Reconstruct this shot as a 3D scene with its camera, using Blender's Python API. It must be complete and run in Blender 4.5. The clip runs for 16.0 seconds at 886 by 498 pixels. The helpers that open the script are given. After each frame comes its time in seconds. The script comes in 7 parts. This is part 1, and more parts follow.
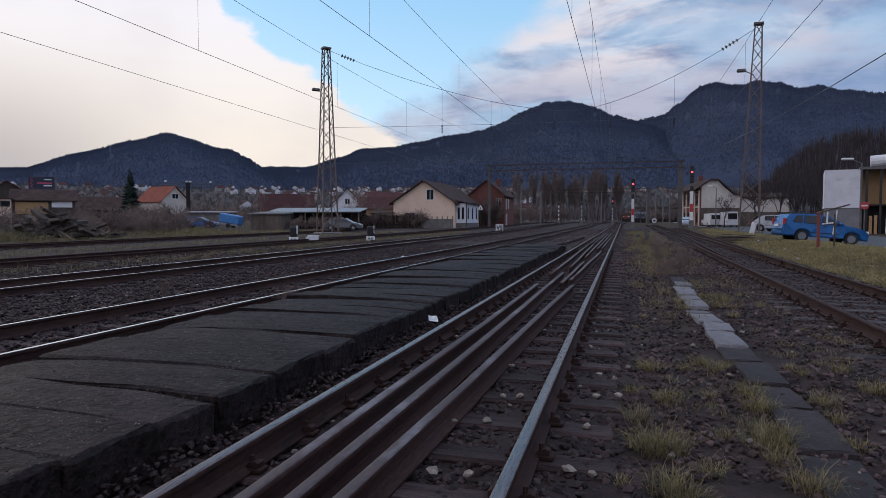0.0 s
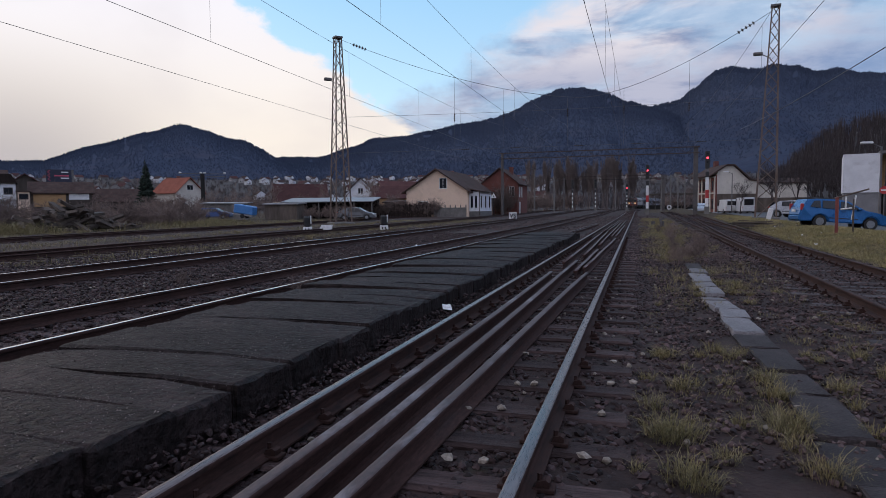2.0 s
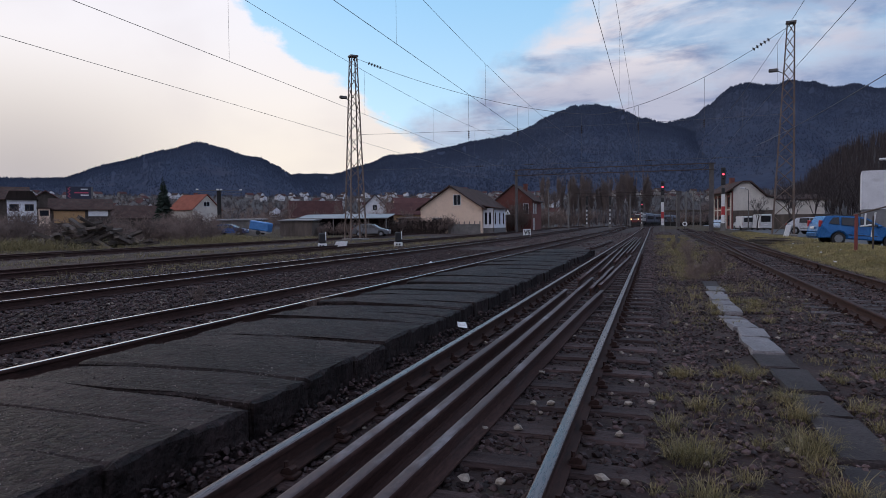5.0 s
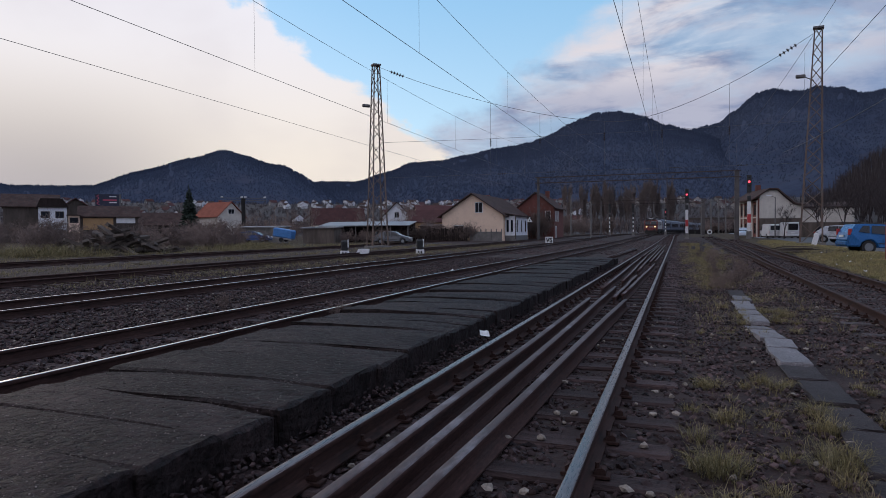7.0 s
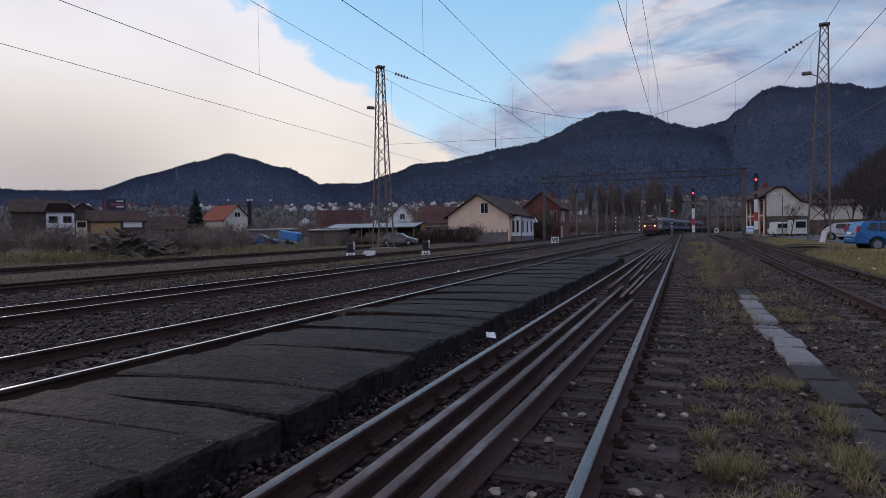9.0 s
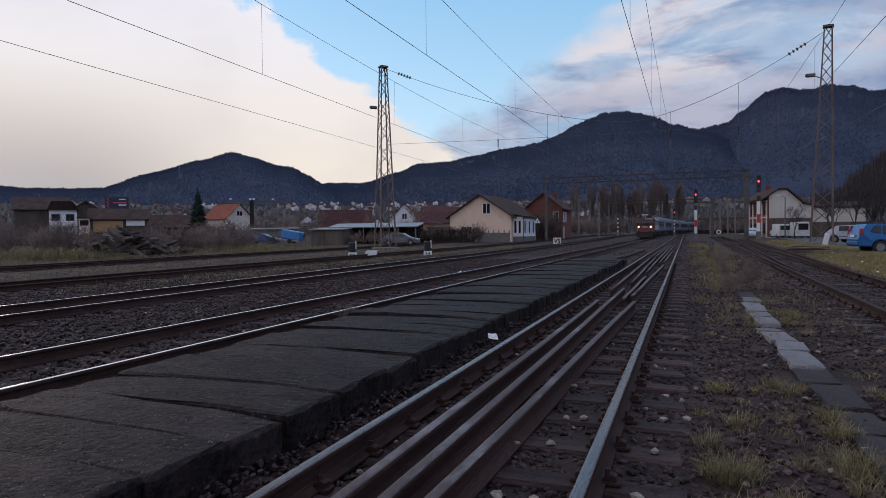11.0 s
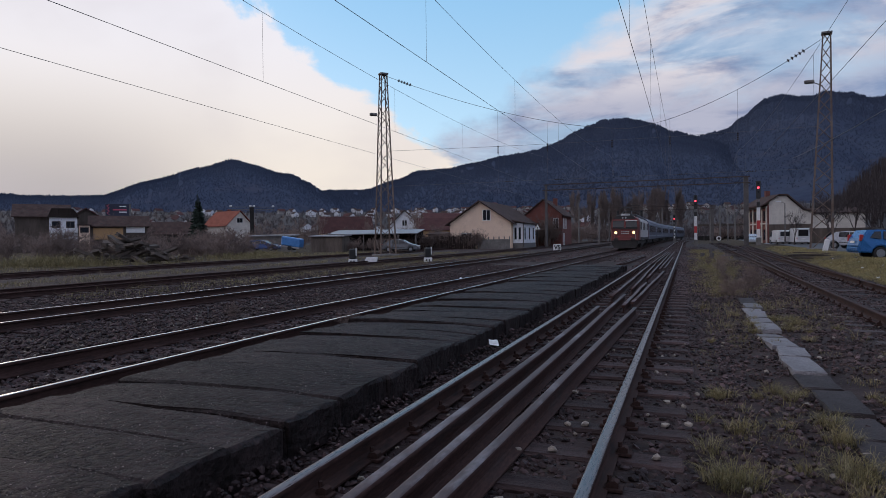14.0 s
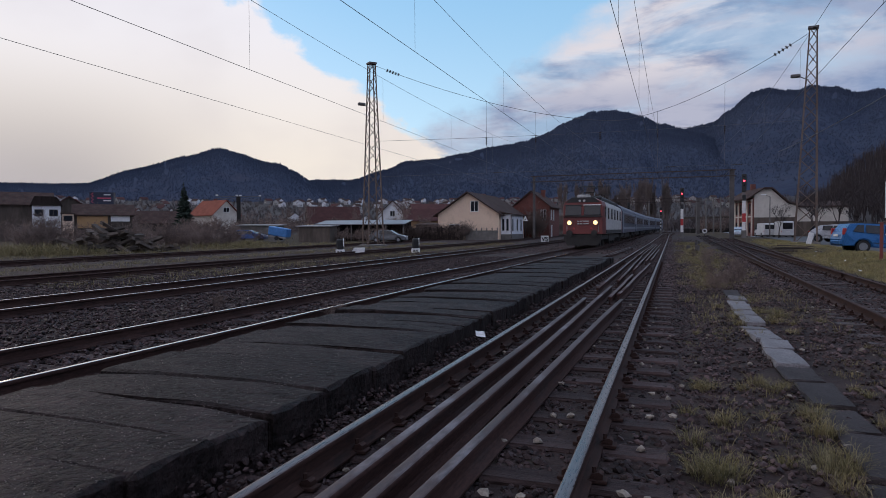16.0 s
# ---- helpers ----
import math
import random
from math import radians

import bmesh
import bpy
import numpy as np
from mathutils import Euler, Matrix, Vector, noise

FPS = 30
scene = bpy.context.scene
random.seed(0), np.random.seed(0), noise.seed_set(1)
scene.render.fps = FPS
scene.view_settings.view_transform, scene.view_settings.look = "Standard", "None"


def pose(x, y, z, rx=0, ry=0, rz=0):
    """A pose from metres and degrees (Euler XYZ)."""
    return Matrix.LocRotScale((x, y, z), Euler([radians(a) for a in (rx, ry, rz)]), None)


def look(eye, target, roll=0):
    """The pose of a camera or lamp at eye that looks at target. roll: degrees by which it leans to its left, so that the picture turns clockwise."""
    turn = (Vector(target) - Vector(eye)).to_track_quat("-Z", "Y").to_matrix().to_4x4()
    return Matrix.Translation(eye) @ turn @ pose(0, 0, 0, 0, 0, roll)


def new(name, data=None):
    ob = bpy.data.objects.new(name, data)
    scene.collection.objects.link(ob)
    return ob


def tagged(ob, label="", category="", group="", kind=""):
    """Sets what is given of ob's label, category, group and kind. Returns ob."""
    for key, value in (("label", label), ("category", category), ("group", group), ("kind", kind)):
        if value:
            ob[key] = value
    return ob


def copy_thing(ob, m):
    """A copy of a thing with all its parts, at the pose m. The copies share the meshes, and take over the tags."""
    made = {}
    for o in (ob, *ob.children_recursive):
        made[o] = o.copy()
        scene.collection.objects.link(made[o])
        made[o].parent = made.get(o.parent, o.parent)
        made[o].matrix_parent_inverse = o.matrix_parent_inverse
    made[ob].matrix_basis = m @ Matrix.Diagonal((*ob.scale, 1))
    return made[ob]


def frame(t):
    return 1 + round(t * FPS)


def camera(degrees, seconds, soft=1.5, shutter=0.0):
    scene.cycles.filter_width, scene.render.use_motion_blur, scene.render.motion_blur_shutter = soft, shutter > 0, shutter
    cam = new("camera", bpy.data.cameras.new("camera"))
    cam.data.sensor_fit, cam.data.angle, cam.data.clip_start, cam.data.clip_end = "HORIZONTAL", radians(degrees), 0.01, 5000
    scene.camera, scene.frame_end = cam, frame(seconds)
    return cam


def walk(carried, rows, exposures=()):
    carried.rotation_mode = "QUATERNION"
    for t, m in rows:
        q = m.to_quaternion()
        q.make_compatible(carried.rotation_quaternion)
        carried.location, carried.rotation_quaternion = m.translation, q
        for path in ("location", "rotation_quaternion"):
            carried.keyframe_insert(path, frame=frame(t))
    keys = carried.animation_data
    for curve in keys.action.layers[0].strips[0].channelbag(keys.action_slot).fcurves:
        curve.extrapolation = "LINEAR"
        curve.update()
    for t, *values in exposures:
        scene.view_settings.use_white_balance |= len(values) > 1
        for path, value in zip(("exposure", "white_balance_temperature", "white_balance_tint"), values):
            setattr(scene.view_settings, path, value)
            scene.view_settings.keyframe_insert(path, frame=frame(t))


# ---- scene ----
# ---------------------------------------------------------------- camera
cam = camera(69.7, 16.0, soft=0.5)
PATH = (
    (0.0, 0.000, 0.000, 1.375, 15.80, -2.65, 0.00),
    (0.5, -0.004, 0.006, 1.370, 15.66, -3.21, 0.11),
    (1.0, -0.004, 0.019, 1.366, 15.65, -4.21, 0.01),
    (1.5, 0.000, 0.007, 1.374, 16.00, -3.23, 0.21),
    (2.0, 0.002, -0.005, 1.374, 16.98, -3.66, 0.53),
    (2.5, -0.006, 0.017, 1.377, 17.16, -3.56, 0.43),
    (3.0, -0.004, 0.001, 1.375, 17.14, -4.01, 0.15),
    (3.5, -0.009, 0.006, 1.373, 17.33, -4.61, 0.08),
    (4.0, -0.012, 0.040, 1.379, 17.68, -4.75, -0.01),
    (4.2, -0.008, -0.006, 1.381, 17.63, -3.80, 0.19),
    (6.5, -0.018, -0.031, 1.403, 19.47, -1.48, 0.68),
    (7.0, -0.016, -0.048, 1.404, 20.17, -1.49, 0.40),
    (7.5, -0.021, -0.029, 1.412, 20.24, -1.97, 0.67),
    (8.0, -0.019, -0.035, 1.413, 20.46, -1.39, 0.77),
    (8.5, -0.019, -0.037, 1.414, 20.64, -1.02, 1.06),
    (9.0, -0.017, -0.031, 1.414, 20.69, -1.39, 0.94),
    (11.5, -0.028, -0.022, 1.427, 20.82, -1.39, 0.56),
    (12.0, -0.030, -0.020, 1.423, 20.34, -1.30, 0.58),
    (12.5, -0.033, -0.022, 1.423, 20.43, -0.73, 0.60),
    (13.0, -0.034, -0.029, 1.424, 20.57, -0.86, 0.62),
    (13.5, -0.033, -0.032, 1.437, 20.65, -0.83, 0.53),
    (14.0, -0.030, -0.032, 1.421, 20.87, -0.79, 0.69),
    (14.5, -0.035, -0.023, 1.428, 20.74, -0.81, 0.64),
    (15.0, -0.031, -0.023, 1.425, 20.65, -1.21, 0.84),
    (15.5, -0.037, -0.008, 1.420, 20.26, -1.56, 0.63),
    (16.0, -0.031, -0.009, 1.424, 19.78, -1.62, 0.33),)
walk(cam, [(t, pose(x, y, z, 90 + p, r, yw)) for t, x, y, z, yw, p, r in PATH], [(0.0, 0.11, 6050, 13), (4.2, 0.17, 6050, 13), (6.3, 0.01, 6050, 13), (16.0, 0.01, 6050, 13)])

# ---------------------------------------------------------------- world and sun
SUN_AZ, SUN_EL = -62.0, 9.0          # degrees from the line of the tracks, and above the horizon


def build_world():
    w = bpy.data.worlds.new("dusk_sky")
    scene.world = w
    w.use_nodes = True
    nt = w.node_tree
    nt.nodes.clear()

    def N(kind, **kw):
        n = nt.nodes.new(kind)
        for k, v in kw.items():
            n.inputs[int(k[1:])].default_value = v
        return n

    def math_(op, a, b=0.0, c=0.0, clamp=False):
        n = nt.nodes.new("ShaderNodeMath")
        n.operation, n.use_clamp = op, clamp
        for i, v in enumerate((a, b, c)):
            if isinstance(v, (int, float)):
                n.inputs[i].default_value = v
            else:
                nt.links.new(v, n.inputs[i])
        return n.outputs[0]

    def ramp(v, lo, hi):
        n = nt.nodes.new("ShaderNodeMapRange")
        n.interpolation_type = "SMOOTHSTEP"
        nt.links.new(v, n.inputs[0])
        n.inputs[1].default_value, n.inputs[2].default_value = lo, hi
        return n.outputs[0]

    def mix(f, a, b):
        n = nt.nodes.new("ShaderNodeMix")
        n.data_type = "RGBA"
        if isinstance(f, (int, float)):
            n.inputs[0].default_value = f
        else:
            nt.links.new(f, n.inputs[0])
        for i, v in ((6, a), (7, b)):
            if isinstance(v, tuple):
                n.inputs[i].default_value = (*v, 1)
            else:
                nt.links.new(v, n.inputs[i])
        return n.outputs[2]

    def noise_(vec, scale, detail=6.0, rough=0.55, dist=0.0):
        n = nt.nodes.new("ShaderNodeTexNoise")
        nt.links.new(vec, n.inputs["Vector"])
        n.inputs["Scale"].default_value, n.inputs["Detail"].default_value = scale, detail
        n.inputs["Roughness"].default_value, n.inputs["Distortion"].default_value = rough, dist
        return n.outputs["Fac"]

    tc = nt.nodes.new("ShaderNodeTexCoord")
    sep = nt.nodes.new("ShaderNodeSeparateXYZ")
    nt.links.new(tc.outputs["Generated"], sep.inputs[0])
    x, y, z = sep.outputs
    az = math_("MULTIPLY", math_("ARCTAN2", x, y), 57.2958)
    el = math_("MULTIPLY", math_("ARCSINE", z), 57.2958)
    # the clouds are flat-bottomed banks: stretch the noise sideways
    sc = nt.nodes.new("ShaderNodeVectorMath")
    sc.operation = "MULTIPLY"
    nt.links.new(tc.outputs["Generated"], sc.inputs[0])
    sc.inputs[1].default_value = (1, 1, 1.7)
    v = sc.outputs[0]
    fl = nt.nodes.new("ShaderNodeVectorMath")
    fl.operation = "MULTIPLY"
    nt.links.new(tc.outputs["Generated"], fl.inputs[0])
    fl.inputs[1].default_value = (1, 1, 3.2)
    flat = fl.outputs[0]
    big = noise_(v, 3.1, 7.0, 0.58, 0.3)
    fine = noise_(v, 7.5, 8.0, 0.60, 0.25)
    puff = math_("ADD", math_("MULTIPLY", math_("SUBTRACT", fine, 0.5), 8.0), math_("MULTIPLY", math_("SUBTRACT", big, 0.5), 9.0))

    sky = nt.nodes.new("ShaderNodeTexSky")
    sky.sky_type, sky.sun_disc = "NISHITA", False
    sky.sun_elevation, sky.sun_rotation = radians(SUN_EL + 6), radians(SUN_AZ)
    sky.air_density, sky.dust_density, sky.ozone_density = 1.0, 0.6, 1.6
    skyc = nt.nodes.new("ShaderNodeVectorMath")
    skyc.operation = "SCALE"
    nt.links.new(sky.outputs[0], skyc.inputs[0])
    skyc.inputs[3].default_value = 0.15
    # clear blue between the banks, paler towards the horizon
    blue = mix(ramp(el, 4.0, 26.0), (0.56, 0.78, 0.88), (0.29, 0.60, 0.85))
    clear = mix(0.72, skyc.outputs[0], blue)

    # west bank: towers up to the left, its edge falls towards the valley
    west_edge = math_("ADD", math_("MULTIPLY", math_("ADD", az, 37.0), -0.70), 19.0)
    west = ramp(math_("ADD", math_("SUBTRACT", west_edge, el), puff), -0.5, 0.9)
    # east bank: broken grey cloud over the mountains
    east_edge = math_("ADD", math_("MULTIPLY", math_("ADD", az, 19.0), 0.60), 10.6)
    east_in = math_("ADD", math_("SUBTRACT", east_edge, el), puff)
    gaps = ramp(noise_(flat, 4.2, 7.0, 0.56, 0.3), 0.40, 0.58)
    east = math_("MULTIPLY", ramp(east_in, -0.8, 3.2), math_("ADD", math_("MULTIPLY", gaps, 0.42), 0.58))
    # colours of the banks
    warm = mix(ramp(el, 3.0, 20.0), (0.93, 0.82, 0.66), (0.89, 0.85, 0.84))
    low = math_("MULTIPLY", ramp(math_("MULTIPLY", az, -1.0), 33.0, 52.0), ramp(math_("MULTIPLY", el, -1.0), -15.0, -3.0))
    warm = mix(low, warm, (0.50, 0.45, 0.42))
    warm = mix(math_("MULTIPLY", ramp(noise_(v, 2.2, 5.0, 0.5, 0.2), 0.42, 0.70), 0.45), warm, (0.62, 0.55, 0.53))
    bands = noise_(flat, 6.5, 8.0, 0.6, 0.3)
    lilac = mix(ramp(bands, 0.38, 0.62), (0.235, 0.275, 0.40), (0.47, 0.47, 0.54))
    lilac = mix(math_("MULTIPLY", ramp(az, 2.0, 22.0), 0.70), lilac, (0.22, 0.34, 0.52))
    lit = ramp(noise_(flat, 4.4, 7.0, 0.55, 0.3), 0.48, 0.60)
    lit = math_("MULTIPLY", lit, math_("SUBTRACT", 1.0, math_("MULTIPLY", ramp(az, 3.0, 20.0), 0.65)))
    lit = math_("MULTIPLY", lit, ramp(el, 10.5, 14.5))
    lilac = mix(math_("MULTIPLY", lit, 0.8), lilac, (0.84, 0.76, 0.72))
    col = mix(east, clear, lilac)
    col = mix(west, col, warm)
    # broken dusk cloud, unseen, added overhead and behind to warm and brighten the ground
    high = ramp(math_("ADD", el, math_("MULTIPLY", puff, 2.0)), 27.0, 40.0)
    back = ramp(math_("ABSOLUTE", math_("ADD", az, 10.0)), 62.0, 95.0)
    col = mix(math_("MULTIPLY", math_("MAXIMUM", high, back), 0.46), col, (0.76, 0.73, 0.87))
    bg = nt.nodes.new("ShaderNodeBackground")
    nt.links.new(col, bg.inputs[0])
    bg.inputs[1].default_value = 1.0
    out = nt.nodes.new("ShaderNodeOutputWorld")
    nt.links.new(bg.outputs[0], out.inputs[0])


build_world()
sun = new("sun", bpy.data.lights.new("sun", "SUN"))
sun.data.energy, sun.data.angle, sun.data.color = 0.25, radians(14), (1.0, 0.80, 0.62)
_a, _e = radians(SUN_AZ), radians(SUN_EL)
sun.matrix_world = look((0, 0, 30), (-math.sin(_a) * math.cos(_e) * 30, -math.cos(_a) * math.cos(_e) * 30, 30 - math.sin(_e) * 30))


# ---------------------------------------------------------------- materials
def surf(name, a, b, scale=4.0, rough=0.8, metal=0.0, bump=0.3, fine=40.0, c=None, vary=0.0, island=0.0, stretch=(1, 1, 1), cut=(0.35, 0.68), rvar=0.12, spec=0.5, gcon=0.28):
    """Two colours mixed by coarse noise, a third in patches, fine grain in colour, gloss and relief."""
    m = bpy.data.materials.new(name)
    m.use_nodes = True
    nt = m.node_tree
    p = nt.nodes["Principled BSDF"]
    tc = nt.nodes.new("ShaderNodeTexCoord")
    mp = nt.nodes.new("ShaderNodeMapping")
    mp.inputs["Scale"].default_value = stretch
    nt.links.new(tc.outputs["Object"], mp.inputs[0])

    def tex(s, d):
        n = nt.nodes.new("ShaderNodeTexNoise")
        n.inputs["Scale"].default_value, n.inputs["Detail"].default_value, n.inputs["Roughness"].default_value = s, d, 0.62
        nt.links.new(mp.outputs[0], n.inputs["Vector"])
        return n.outputs["Fac"]

    def rng(v, lo, hi, t0=0.0, t1=1.0):
        n = nt.nodes.new("ShaderNodeMapRange")
        nt.links.new(v, n.inputs[0])
        for i, q in enumerate((lo, hi, t0, t1)):
            n.inputs[i + 1].default_value = q
        return n.outputs[0]

    def mixc(f, x, y, mode="MIX"):
        n = nt.nodes.new("ShaderNodeMix")
        n.data_type, n.blend_type = "RGBA", mode
        for i, q in ((0, f), (6, x), (7, y)):
            if isinstance(q, tuple):
                n.inputs[i].default_value = (*q, 1)
            elif isinstance(q, float):
                n.inputs[i].default_value = q
            else:
                nt.links.new(q, n.inputs[i])
        return n.outputs[2]

    coarse, grain = tex(scale, 5.0), tex(fine, 4.0)
    col = mixc(rng(coarse, *cut), a, b)
    if c:
        col = mixc(rng(tex(scale * 2.7, 4.0), 0.54, 0.68, 0.0, 0.85), col, c)
    g = rng(grain, 0.25, 0.75, 1 - gcon, 1 + gcon)
    gm = nt.nodes.new("ShaderNodeVectorMath")
    gm.operation = "SCALE"
    nt.links.new(col, gm.inputs[0])
    nt.links.new(g, gm.inputs[3])
    col = gm.outputs[0]
    for amount, node, sock in ((vary, "ShaderNodeObjectInfo", "Random"), (island, "ShaderNodeNewGeometry", "Random Per Island")):
        if amount:
            oi = nt.nodes.new(node)
            vm = nt.nodes.new("ShaderNodeVectorMath")
            vm.operation = "SCALE"
            nt.links.new(col, vm.inputs[0])
            nt.links.new(rng(oi.outputs[sock], 0.0, 1.0, 1 - amount, 1 + amount), vm.inputs[3])
            col = vm.outputs[0]
    nt.links.new(col, p.inputs["Base Color"])
    nt.links.new(rng(grain, 0.2, 0.8, max(rough - rvar, 0.03), min(rough + rvar, 1.0)), p.inputs["Roughness"])
    p.inputs["Metallic"].default_value = metal
    p.inputs["Specular IOR Level"].default_value = spec
    if bump:
        bn = nt.nodes.new("ShaderNodeBump")
        bn.inputs["Strength"].default_value, bn.inputs["Distance"].default_value = bump, 0.5 / fine
        nt.links.new(grain, bn.inputs["Height"])
        nt.links.new(bn.outputs[0], p.inputs["Normal"])
    return m


def glow(name, colour, strength):
    m = bpy.data.materials.new(name)
    m.use_nodes = True
    p = m.node_tree.nodes["Principled BSDF"]
    p.inputs["Base Color"].default_value = (*colour, 1)
    p.inputs["Emission Color"].default_value = (*colour, 1)
    p.inputs["Emission Strength"].default_value = strength
    return m


